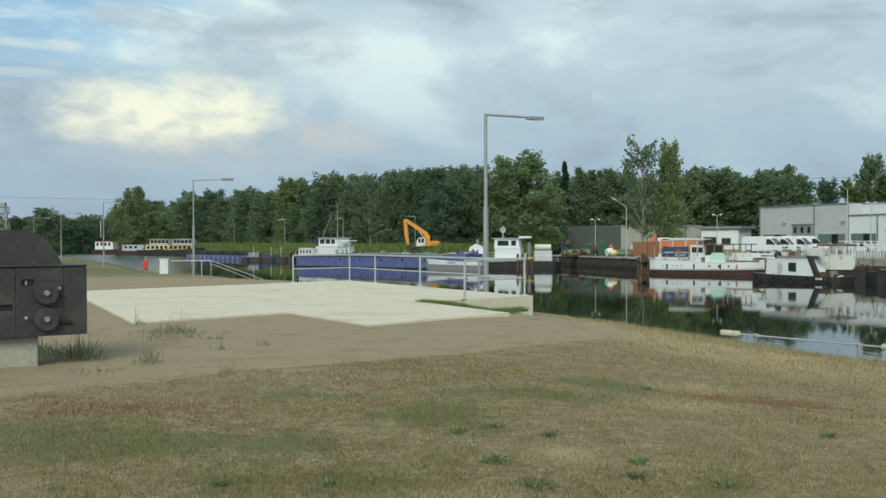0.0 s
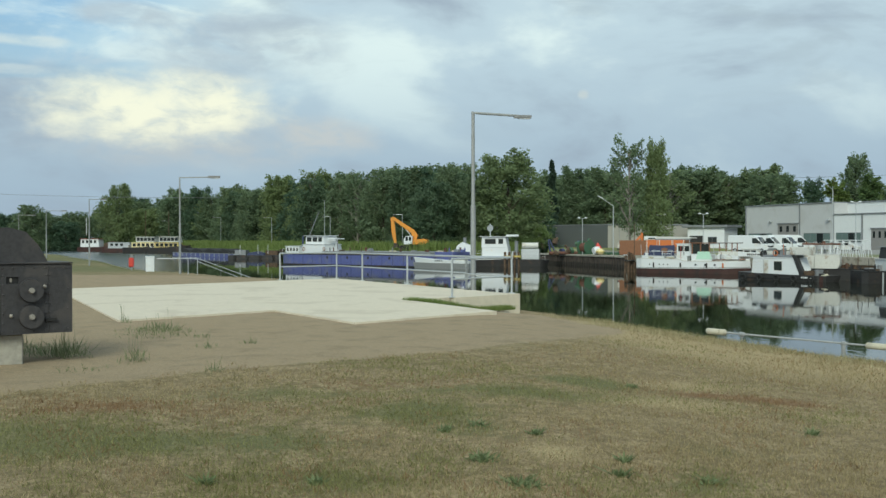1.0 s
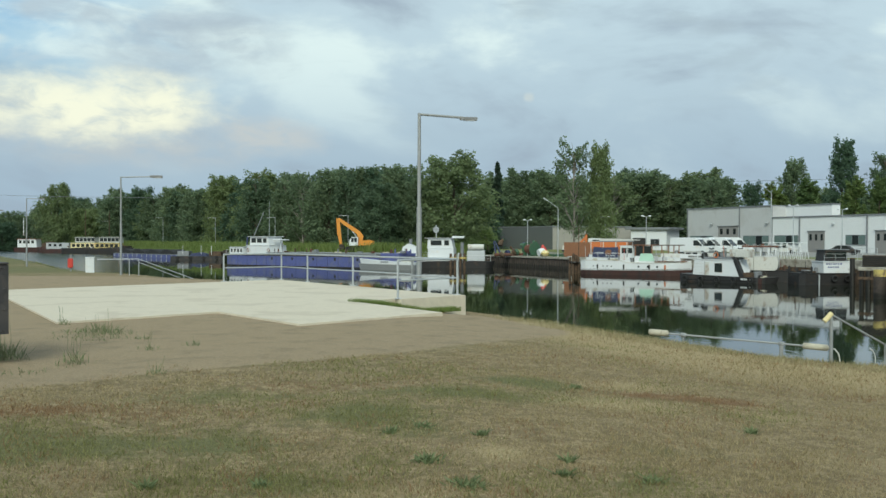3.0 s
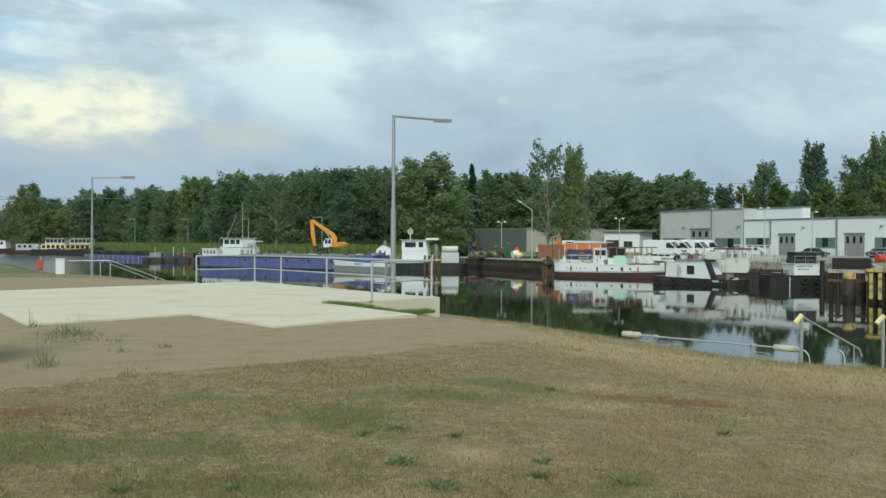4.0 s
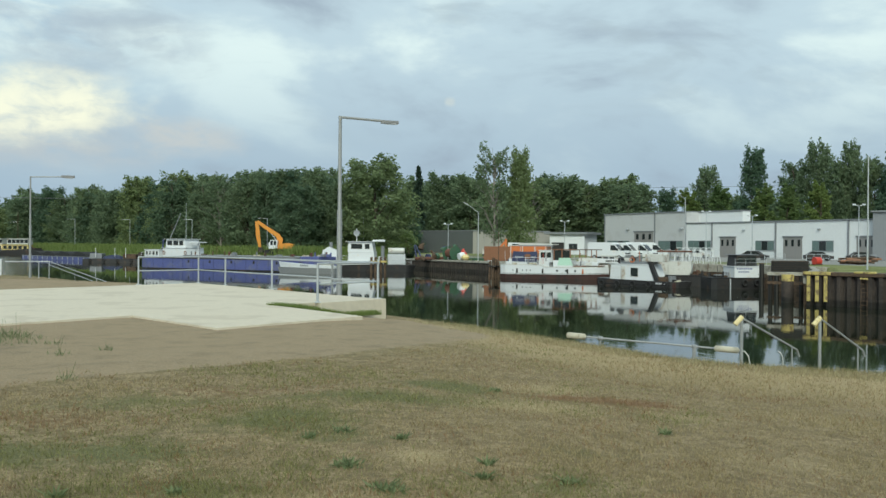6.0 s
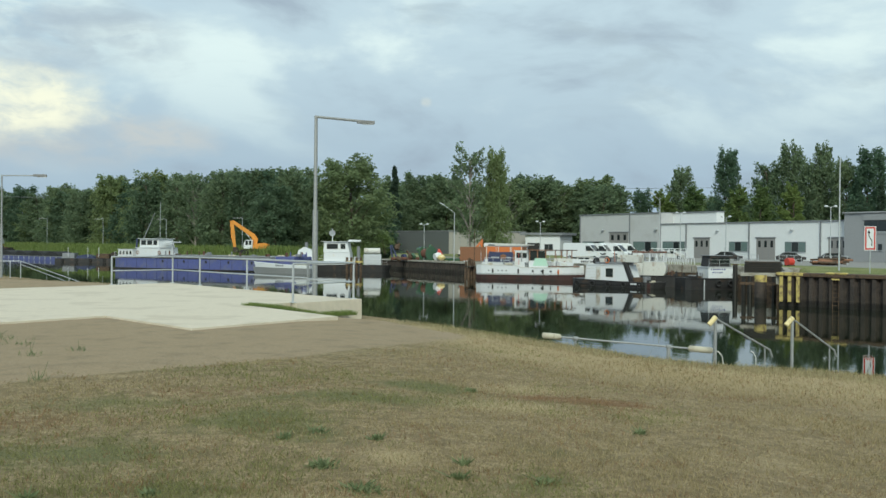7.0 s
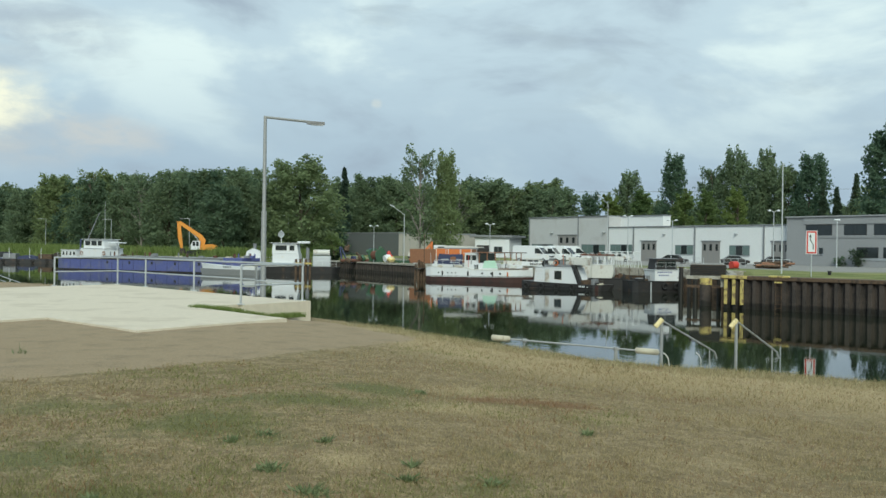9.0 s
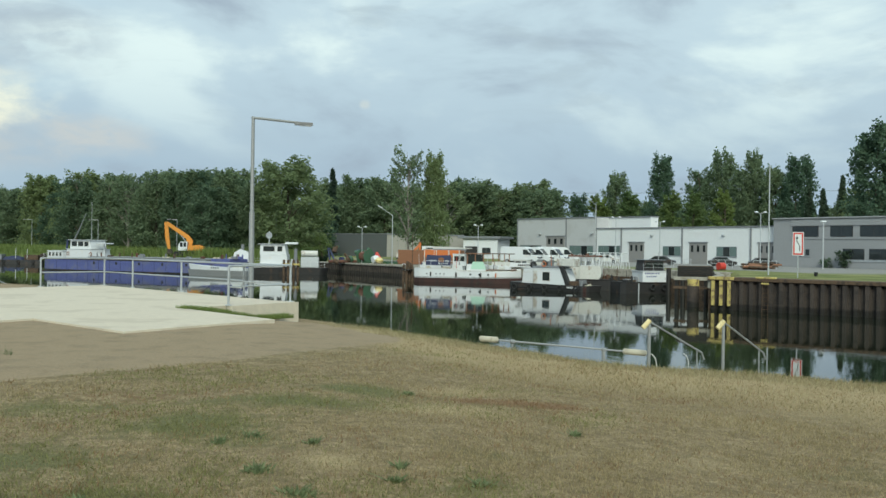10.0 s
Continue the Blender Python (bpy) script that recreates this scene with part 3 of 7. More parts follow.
def lock_gate_section():
    t = thing("iron_lock_gate", -5.02, 13.6, 0.0, "black riveted iron lock gate section set on a concrete plinth", "monument", 33.7)
    part("body", box(-4.6, 0.02, 0.40, 0.0, 0.95, 1.36, 0.015), M_IRON, t)
    for x0, x1 in ((-0.31, -0.003), (-0.93, -0.315), (-2.2, -0.935), (-4.6, -2.205)):
        slots = {-0.93: [(-0.86, 1.095, -0.70, 1.19)], -2.2: [(-1.35, 0.77, -0.97, 0.855)]}.get(x0, [])
        bm = bmesh.new()
        if slots:
            a, b, c, d = slots[0]
            for bx in ((x0, 0.405, a, 1.355), (c, 0.405, x1, 1.355), (a, 0.405, c, b), (a, d, c, 1.355)):
                add_box(bm, bx[0], -0.012, bx[1], bx[2], 0.018, bx[3])
            # thin black sheet painted in for the shade inside the cut-out
            part("slot", box(a, 0.014, b, c, 0.0185, d), M_IRONDARK, t)
            part("slot_bar", box(a + 0.05, 0.004, b + 0.02, a + 0.075, 0.014, d - 0.02), M_BOLT, t)
        else:
            add_box(bm, x0, -0.012, 0.405, x1, 0.018, 1.355)
        part("plate", bm, M_IRON, t)
    part("top_flange", box(-4.6, -0.04, 1.361, 0.0, 0.97, 1.385, 0.005), M_IRON, t)
    part("hood", prism([(-0.30, 1.386), (-0.42, 1.62), (-0.58, 1.80), (-0.80, 1.86), (-4.6, 1.90), (-4.6, 1.386)], 0.10, 0.90), M_IRON, t)
    for z in (1.0, 0.64):
        bm = rod((-0.55, -0.012, z), (-0.55, -0.10, z), 0.165, 0.155, 28)
        boss = part("boss", bm, M_IRON, t)
        part("bolt", rod((-0.55, -0.10, z), (-0.55, -0.135, z), 0.042, 0.034, 8), M_BOLT, boss)
    part("lug", box(-0.36, -0.05, 0.57, -0.22, -0.013, 0.61), M_IRONDARK, t)
    proto = part("rivet", ball(0, 0, 0, 0.014, 6), M_IRON, t)
    proto.location = (-0.06, -0.014, 0.46)
    spots = [(-0.06, 0.46 + 0.28 * i) for i in range(1, 4)]
    spots += [(-0.10 - 0.135 * i, 1.31) for i in range(22)] + [(-0.10 - 0.135 * i, 0.445) for i in range(22)]
    for x in (-0.30, -0.345, -0.90, -0.96):
        spots += [(x, 0.56 + 0.13 * i) for i in range(6)]
    for x, z in spots:
        repeat(proto, t, Matrix.Translation((x, -0.014, z)))
    for x, z in ((-0.37, 1.05), (-0.80, 0.66)):
        part("pin", ball(x, -0.02, z, 0.028, 8), M_BOLT, t)
    part("plinth", box(-4.4, 0.12, -0.35, -0.62, 0.85, 0.398, 0.02), M_OLDCONCRETE, t)


lock_gate_section()


def stair_handrail():
    """Two sloping tube rails that lead down the bank steps beside the lamp."""
    t = thing("stair_handrail", -12.25, 49.0, level_at(-12.2, 48.9) - 0.05, "pale galvanised handrail leading down the bank steps", "railing")
    for x in (0.0, 0.47):
        part("post", rod((x, 0, -0.2), (x, 0, 0.86), 0.022), M_GALV, t)
    part("top_rail", pipe([(-1.6, 0.2, 0.84), (0.47, 0, 0.86), (3.9, -3.3, -0.05)], 0.018), M_GALV, t)
    part("lower_rail", pipe([(0.47, 0, 0.70), (3.6, -3.2, -0.15)], 0.015), M_GALV, t)
    part("end_post", rod((3.2, -2.7, -0.6), (3.2, -2.7, 0.13), 0.025), M_GALV, t)
    part("end_post", rod((3.75, -3.2, -0.8), (3.75, -3.2, -0.02), 0.025), M_GALV, t)


stair_handrail()


def small_bank_things():
    g = level_at(-16.0, 55.0)
    t = thing("white_cabinet", -15.9, 55.0, g, "white painted utility cabinet standing at the water's edge", "cabinet", 15)
    part("body", box(-0.23, -0.25, -0.1, 0.23, 0.25, 0.82, 0.02), M_WHITE, t)
    part("cap", box(-0.26, -0.28, 0.821, 0.26, 0.28, 0.86, 0.01), M_WHITE, t)
    g = level_at(-18.3, 59.4)
    t = thing("lifebuoy_post", -18.3, 59.4, g, "red lifebuoy case on a thin grey post", "lifebuoy")
    part("post", rod((0, 0.06, -0.2), (0, 0.06, 0.95), 0.035), M_POLE, t)
    part("case", box(-0.16, -0.11, 0.20, 0.16, 0.02, 0.78, 0.06), M_RED, t)
    part("hood", rod((0, 0, 0.78), (0, 0, 1.0), 0.09, 0.05, 10), M_LAMPHEAD, t)


small_bank_things()


def boom_barrier():
    """A long tube on posts with two padded floats, along the bank crest."""
    t = thing("mooring_boom", 8.64, 20.13, -0.94, "grey tube barrier with cream padded floats on short posts", "barrier", scale=1.1)
    a, b = Vector((-2.34, 0.94, 0.55)), Vector((0.95, -0.05, 0.31))
    at = lambda f: a.lerp(b, f)
    part("tube", rod(at(0.02), at(0.98), 0.019, seg=10), M_POLE, t)
    for f0, f1 in ((0.0, 0.115), (0.86, 1.0)):
        bm = rod(at(f0), at(f1), 0.062, seg=14)
        bmesh.ops.bevel(bm, geom=[e for e in bm.edges if e.calc_face_angle(0) > 1.2], offset=0.02, segments=2, affect="EDGES")
        part("float", bm, M_FLOAT, t, "grimy cream padded float", True)
    for f, r in ((0.20, 0.018), (0.745, 0.04)):
        p = at(f)
        part("post", rod((p.x, p.y, p.z - 0.9), (p.x, p.y, p.z + 0.03), r), M_POLE, t)
        part("collar", rod((p.x - 0.045, p.y, p.z), (p.x + 0.045, p.y, p.z - 0.01), 0.045, seg=10), M_POLE, t)
    hose = [Vector((0.95, -0.05, 0.31)), Vector((1.06, -0.08, 0.29)), Vector((1.13, -0.10, 0.20)), Vector((1.15, -0.10, 0.08)), Vector((1.17, -0.12, -0.02)), Vector((1.23, -0.14, -0.12))]
    part("hose", pipe(hose, 0.011), M_WHITEDIRTY, t)
    t = thing("white_hose", 10.45, 19.6, -0.96, "curved white hose end rising above the bank", "hose")
    part("tube", pipe([(-0.10, 0, 0.40), (-0.03, 0, 0.35), (0.02, 0, 0.24), (0.02, 0, 0.08), (-0.04, 0, -0.25)], 0.009), M_WHITEDIRTY, t)


boom_barrier()


def bank_handrail(x, y, z, reach, label):
    t = thing("step_handrail", x, y, z, label, "railing", 0, "handrails of the bank steps")
    part("post", rod((0, 0, -0.9), (0, 0, 1.06), 0.036, seg=10), M_POLE, t)
    part("grip", rod((-0.15, 0.0, 0.96), (0.01, 0.0, 1.13), 0.054, seg=10), M_CREAM, t, "yellow padded grip")
    part("rail", pipe([(-0.08, 0, 1.02), (0.02, 0, 1.09), (reach, 0.35, 0.36), (reach + 0.07, 0.37, 0.20)], 0.022), M_POLE, t)
    part("lower_post", rod((reach - 0.14, 0.31, -1.0), (reach - 0.14, 0.31, 0.42), 0.017), M_POLE, t)


bank_handrail(9.54, 19.66, -0.95, 1.48, "grey tube handrail with a yellow padded end")
bank_handrail(11.36, 19.66, -0.97, 1.24, "grey tube handrail with a yellow padded end")


# ---- quays ----
def sheet_pile_wall(a, b, pitch, top, label, name, cap_mat, cap_in):
    a, b = Vector((*a, 0)), Vector((*b, 0))
    d = b - a
    rz = math.degrees(math.atan2(d.y, d.x))
    t = thing(name, a.x, a.y, 0, label, "quay wall", rz, kind="structure")
    count, q = int(d.length / pitch), pitch / 4
    bm = bmesh.new()
    line = [(0, 0.34), (q * 0.45, 0.34), (q * 1.0, 0.0), (q * 2.45, 0.0), (q * 3.0, 0.34), (q * 4, 0.34)]
    lo, hi = -4.6, top - 0.28
    vs = [(bm.verts.new((x, y, lo)), bm.verts.new((x, y, hi))) for x, y in line]
    for (p0, p1), (r0, r1) in zip(vs, vs[1:]):
        bm.faces.new((p0, r0, r1, p1))
    first = part("sheet_pile", bm, M_RUST, t)
    for i in range(1, count):
        repeat(first, t, Matrix.Translation((i * pitch, 0.02 * math.sin(i * 5.1), 0.0)))
    # near-black sheet closing the wall behind the piles
    part("backing", box(0, 0.36, -4.6, count * pitch, 0.55, top - 0.3), M_NEARBLACK, t)
    part("cap_beam", box(-0.1, -0.10, top - 0.30, count * pitch + 0.1, cap_in, top, 0.03), cap_mat, t)
    return t, rz


def build_quays():
    t, rz = sheet_pile_wall((41.5, 74.3), (72.6, 28.6), 0.84, -0.36, "rusty sheet pile wall with a dark capping beam", "wall_quay", M_TIMBER, 2.4)
    for i in range(3):
        part("yellow_board", box(0.30 + 0.72 * i, -0.16, -2.75, 0.58 + 0.72 * i, -0.085, -0.66), M_YELLOW, t, "worn yellow marker board")
    part("yellow_cap", box(-0.05, -0.13, -0.58, 2.3, 0.5, -0.33, 0.02), M_YELLOW, t, "worn yellow edge capping")
    x = 5.0
    part("ladder_rail", rod((x - 0.25, -0.12, -3.6), (x - 0.25, -0.12, -0.45), 0.03), M_TIMBER, t)
    part("ladder_rail", rod((x + 0.25, -0.12, -3.6), (x + 0.25, -0.12, -0.45), 0.03), M_TIMBER, t)
    for i in range(8):
        part("ladder_rung", rod((x - 0.25, -0.12, -3.2 + i * 0.33), (x + 0.25, -0.12, -3.2 + i * 0.33), 0.022), M_TIMBER, t)
    part("ladder_head", box(x - 0.85, -0.15, -0.40, x + 0.85, 0.25, -0.24, 0.04), M_YELLOW, t, "yellow guard at the ladder head")
    part("ladder_step", box(x - 0.3, -0.2, -0.84, x + 0.3, -0.11, -0.72), M_YELLOW, t)
    sheet_pile_wall((21.5, 190.0), (31.6, 156.3), 0.95, -1.16, "rusty sheet pile dock wall", "wall_dock", M_OLDCONCRETE, 2.6)
    t = thing("wall_inner", 0, 0, 0, "dark inner quay wall behind the boats", "quay wall", kind="structure")
    for a, b, top, deep in (((31.6, 156.3), (39.4, 140.2), -1.12, 2.4), ((39.4, 140.2), (44.8, 123.4), -0.9, 2.4), ((44.8, 123.4), (51.4, 107.4), -0.5, 2.6), ((51.4, 107.4), (53.0, 94.0), -0.42, 2.6), ((53.0, 94.0), (47.4, 83.2), -0.42, 0.6), ((47.4, 83.2), (41.6, 74.5), -0.42, 0.6)):
        d = Vector((b[0] - a[0], b[1] - a[1], 0))
        w = part("panel", box(0, 0, -4.6, d.length, deep, top - 0.95, 0.02), M_TIMBER, t)
        w.matrix_basis = pose(a[0], a[1], 0, 0, 0, math.degrees(math.atan2(d.y, d.x)))
        part("coping", box(0, -0.08, top - 0.948, d.length, deep, top, 0.03), M_OLDCONCRETE, w, "pale concrete coping")


build_quays()


def dolphin_pile():
    t = thing("dolphin_pile", 41.6, 77.2, -3.1, "rusty steel dolphin pile with a yellow painted head", "mooring pile")
    part("pile", rod((0, 0, -1.5), (0, 0, 1.85), 0.50, seg=20), M_RUST, t)
    part("head", rod((0, 0, 1.85), (0, 0, 2.42), 0.52, seg=20), M_YELLOW, t, "yellow painted head")
    t = thing("timber_dolphin", 28.6, 138.0, -3.1, "cluster of dark weathered timber mooring piles", "mooring pile")
    for x, y, h in ((-0.75, 0, 2.4), (-0.3, -0.35, 2.8), (0.25, 0.1, 2.7), (0.7, -0.2, 2.3), (0.0, 0.6, 2.9), (0.55, 0.5, 2.6)):
        part("pile", rod((x, y, -1.5), (x * 0.8, y * 0.8, h), 0.2, 0.17, 10), M_TIMBER, t)
    part("binding", rod((0, 0, 1.6), (0, 0, 1.75), 0.85, 0.83, 14), M_NEARBLACK, t)
    t = thing("mooring_post", 30.4, 143.5, -3.1, "slim dark mooring post standing in the basin", "mooring pile")
    part("post", rod((0, 0, -1.5), (0, 0, 6.9), 0.07, 0.05), M_TIMBER, t)
    for x, y, label in ((12.6, 158.0, "weathered timber mooring piles beside the work boat"), (14.3, 159.5, "weathered timber mooring piles with a yellow band")):
        t = thing("timber_dolphin", x, y, -3.1, label, "mooring pile")
        for dx in (-0.4, 0.35):
            part("pile", rod((dx, 0, -1.5), (dx * 0.9, 0, 2.6), 0.22, 0.2, 10), M_TIMBER, t)
        part("band", rod((0, 0, 1.7), (0, 0, 2.0), 0.68, seg=12), M_YELLOW, t)


dolphin_pile()


# ---- boats ----
def loft(length, beam, z0, z1, bow=0.25, stern=0.06, flare=0.0, stations=18, grow=0.0):
    """A hull band from z0(f) to z1(f) over the length, f from 0 at the stern to 1 at the bow; closed at top and bottom."""
    bm = bmesh.new()
    rings = []
    for i in range(stations + 1):
        f = i / stations
        w = beam / 2
        if f > 1 - bow:
            k = (f - (1 - bow)) / bow
            w *= max(0.03, (1 - k ** 2.2))
        elif f < stern:
            w *= 0.72 + 0.28 * math.sqrt(f / stern)
        lo, hi = z0(f), z1(f)
        wl = w * (1 - flare) + grow
        wh = w + grow
        x = (f - 0.5) * length
        rake = 0.35 * (hi - lo) * max(0, (f - 1 + bow) / bow)
        rings.append([bm.verts.new(v) for v in ((x, -wl, lo), (x + rake, -wh, hi), (x + rake, wh, hi), (x, wl, lo))])
    for r, s in zip(rings, rings[1:]):
        for j in range(4):
            bm.faces.new((r[j], s[j], s[(j + 1) % 4], r[(j + 1) % 4]))
    bm.faces.new(rings[0])
    bm.faces.new(rings[-1][::-1])
    bmesh.ops.recalc_face_normals(bm, faces=bm.faces[:])
    return bm


def cabin(t, x0, x1, y0, y1, z0, z1, mat, glass=(), rake=0.0, name="cabin", roof=0.12, roof_mat=None):
    """A deckhouse with an overhanging roof and window panes set 4 mm proud, given as (x from, x to, z from, z to) on the side."""
    c = part(name, prism([(x0, z0), (x1, z0), (x1 - rake, z1), (x0 + rake * 0.3, z1)], y0, y1), mat, t)
    part("roof", box(x0 - roof, y0 - roof, z1 + 0.002, x1 - rake + roof, y1 + roof, z1 + 0.09, 0.02), roof_mat or mat, c)
    for a, b, c0, c1 in glass:
        part("window_frame", box(a - 0.05, y0 - 0.022, c0 - 0.05, b + 0.05, y0 - 0.002, c1 + 0.05), M_TRIM if mat != M_WHITE else M_WHITEDIRTY, c)
        part("window_pane", box(a, y0 - 0.032, c0, b, y0 - 0.023, c1), M_GLASS, c)
    return c


def rail_line(t, pts, h, r=0.02, mat=None, name="deck_rail", every=1.2):
    mat = mat or M_WHITE
    bm = bmesh.new()
    up = Vector((0, 0, h))
    pts = [Vector(p) for p in pts]
    for a, b in zip(pts, pts[1:]):
        add_rod(bm, a + up, b + up, r, seg=5)
        add_rod(bm, a + up * 0.5, b + up * 0.5, r * 0.8, seg=5)
        k = max(1, round((b - a).length / every))
        for i in range(k + 1):
            p = a.lerp(b, i / k)
            add_rod(bm, p, p + up, r, seg=5)
    return part(name, bm, mat, t)


def tyre_fender(t, x, y, z):
    bm = bmesh.new()
    k, q = 14, 6
    vs = [[bm.verts.new(((0.30 + 0.11 * math.cos(v)) * math.cos(u), 0.10 * math.sin(v), (0.30 + 0.11 * math.cos(v)) * math.sin(u))) for v in [2 * math.pi * j / q for j in range(q)]] for u in [2 * math.pi * i / k for i in range(k)]]
    for i in range(k):
        for j in range(q):
            bm.faces.new((vs[i][j], vs[(i + 1) % k][j], vs[(i + 1) % k][(j + 1) % q], vs[i][(j + 1) % q]))
    ob = part("tyre_fender", bm, M_TYRE, t)
    ob.location = (x, y, z)


def ring_buoy(t, x, y, z, mat=None):
    bm = bmesh.new()
    k, q = 16, 6
    vs = [[bm.verts.new(((0.28 + 0.07 * math.cos(v)) * math.cos(u), 0.06 * math.sin(v), (0.28 + 0.07 * math.cos(v)) * math.sin(u))) for v in [2 * math.pi * j / q for j in range(q)]] for u in [2 * math.pi * i / k for i in range(k)]]
    for i in range(k):
        for j in range(q):
            bm.faces.new((vs[i][j], vs[(i + 1) % k][j], vs[(i + 1) % k][(j + 1) % q], vs[i][(j + 1) % q]))
    ob = part("lifebuoy", bm, mat or M_ORANGE, t)
    ob.location = (x, y, z)


def bars(t, x0, x1, y, z, h, count, mat, seed=1):
    """Unreadable lettering as plain bars."""
    rnd = random.Random(seed)
    w = (x1 - x0) / count
    for i in range(count):
        part("letter_bar", box(x0 + i * w, y - 0.008, z, x0 + i * w + w * (0.55 + 0.25 * rnd.random()), y, z + h), mat, t)


def deck_gear(t, x0, x1, y0, y1, z, count, seed, mats):
    """Boxes, drums, rope coils, bottles and poles lying about on a deck."""
    rnd = random.Random(seed)
    for i in range(count):
        x, y, mat = rnd.uniform(x0, x1), rnd.uniform(y0, y1), mats[i % len(mats)]
        kind = rnd.randrange(5)
        if kind == 0:
            w, d, h = rnd.uniform(0.2, 0.55), rnd.uniform(0.2, 0.4), rnd.uniform(0.2, 0.6)
            part("crate", box(x - w, y - d, z, x + w, y + d, z + h, 0.03), mat, t)
        elif kind == 1:
            part("drum", rod((x, y, z), (x, y, z + rnd.uniform(0.4, 0.8)), 0.22, seg=12), mat, t)
        elif kind == 2:
            bm = rod((x, y, z), (x, y, z + 0.1), 0.36, seg=14)
            add_rod(bm, (x, y, z + 0.1), (x, y, z + 0.2), 0.28, 0.24, 14)
            part("rope_coil", bm, M_FLOAT, t)
        elif kind == 3:
            bm = rod((x, y, z), (x, y, z + 0.6), 0.12, seg=10)
            add_rod(bm, (x, y, z + 0.6), (x, y, z + 0.75), 0.10, 0.03, 10)
            part("gas_bottle", bm, mat, t)
        else:
            part("pole", rod((x, y, z), (x + rnd.uniform(-0.3, 0.3), y, z + rnd.uniform(0.9, 1.9)), 0.03, seg=6), mat, t)


def cargo_barge():
    t = thing("cargo_barge", -9.6, 172.2, WATER_Z, "long blue cargo barge with a white wheelhouse aft", "barge", -39)
    L, B = 43.0, 7.0
    part("bottom", loft(L, B, lambda f: -0.8, lambda f: 0.22, 0.10, 0.04, 0.02), M_DARKHULL, t)
    part("hull", loft(L, B, lambda f: 0.22, lambda f: 1.95, 0.10, 0.04, 0.0, grow=0.02), M_BLUE, t, "scuffed blue hull plating")
    part("rubbing_strake", loft(L, B, lambda f: 1.95, lambda f: 2.06, 0.10, 0.04, 0.0, grow=0.10), M_DARKHULL, t)
    part("hatch_coaming", box(-11, -2.7, 2.06, 14.5, 2.7, 2.42, 0.03), M_POLE, t)
    for i in range(9):
        part("hatch_cover", box(-11 + i * 2.83, -2.78, 2.43, -11 + i * 2.83 + 2.78, 2.78, 2.55 + 0.05 * (i % 2), 0.04), M_POLE, t)
    part("foredeck_house", box(15.2, -2.4, 2.06, 19.0, 2.4, 2.6, 0.05), M_BLUE, t)
    for i in range(6):
        part("scupper", box(-9 + i * 5.0, -3.56, 1.25, -8.6 + i * 5.0, -3.50, 1.7), M_DARKHULL, t)
    k = -0.36
    cabin(t, -20.8, -17.0, -2.6, 2.6, 2.42 + k, 3.75 + k, M_WHITE, [(-20.4 + 0.85 * i, -19.95 + 0.85 * i, 2.9 + k, 3.5 + k) for i in range(4)], 0.2, "aft_house")
    cabin(t, -16.6, -10.6, -2.2, 2.2, 2.42 + k, 4.1 + k, M_WHITE, [], 0.3, "deckhouse")
    cabin(t, -16.2, -11.2, -1.8, 1.8, 4.2 + k, 5.7 + k, M_WHITE, [(-15.8, -14.6, 4.65 + k, 5.45 + k), (-14.3, -13.1, 4.65 + k, 5.45 + k), (-12.8, -11.9, 4.65 + k, 5.45 + k)], 0.4, "wheelhouse", 0.3)
    for x in (-16.2, -10.9):
        ring_buoy(t, x, -2.28, 3.3 + k, M_BROWNWOOD)
    part("mast", rod((-13.0, 0, 5.4), (-13.0, 0, 12.0), 0.05, 0.03), M_GALV, t)
    part("radar_bar", box(-10.9, -1.2, 4.7, -9.0, 1.2, 4.9, 0.05), M_WHITE, t)
    part("radar_post", rod((-10.0, 0, 2.2), (-10.0, 0, 4.7), 0.1), M_WHITE, t)
    rail_line(t, [(-20.9, -3.3, 2.06), (-10, -3.4, 2.06)], 0.9)
    deck_gear(t, -9.6, 14.0, -2.4, -1.6, 2.57, 16, 31, (M_TRIM, M_TIMBER, M_RUSTRED))
    deck_gear(t, 15.5, 20.5, -2.2, 2.0, 2.62, 10, 32, (M_RUSTRED, M_TRIM, M_BLUE))
    for i in range(15):
        part("frame_seam", box(-17.6 + 2.45 * i, -3.535, 0.3, -17.52 + 2.45 * i, -3.522, 1.9), M_BANNER, t)
    part("light_strake", loft(L, B, lambda f: 1.55, lambda f: 1.63, 0.10, 0.04, 0.0, grow=0.04), M_BLUE, t)
    part("derrick", rod((-20.6, 1.5, 2.0), (-17.6, 3.2, 10.2), 0.13, 0.06), M_TRIM, t, "dark folded derrick")
    part("derrick_post", rod((-20.6, 1.5, 2.0), (-20.3, 1.5, 5.4), 0.16), M_BANNER, t)


cargo_barge()


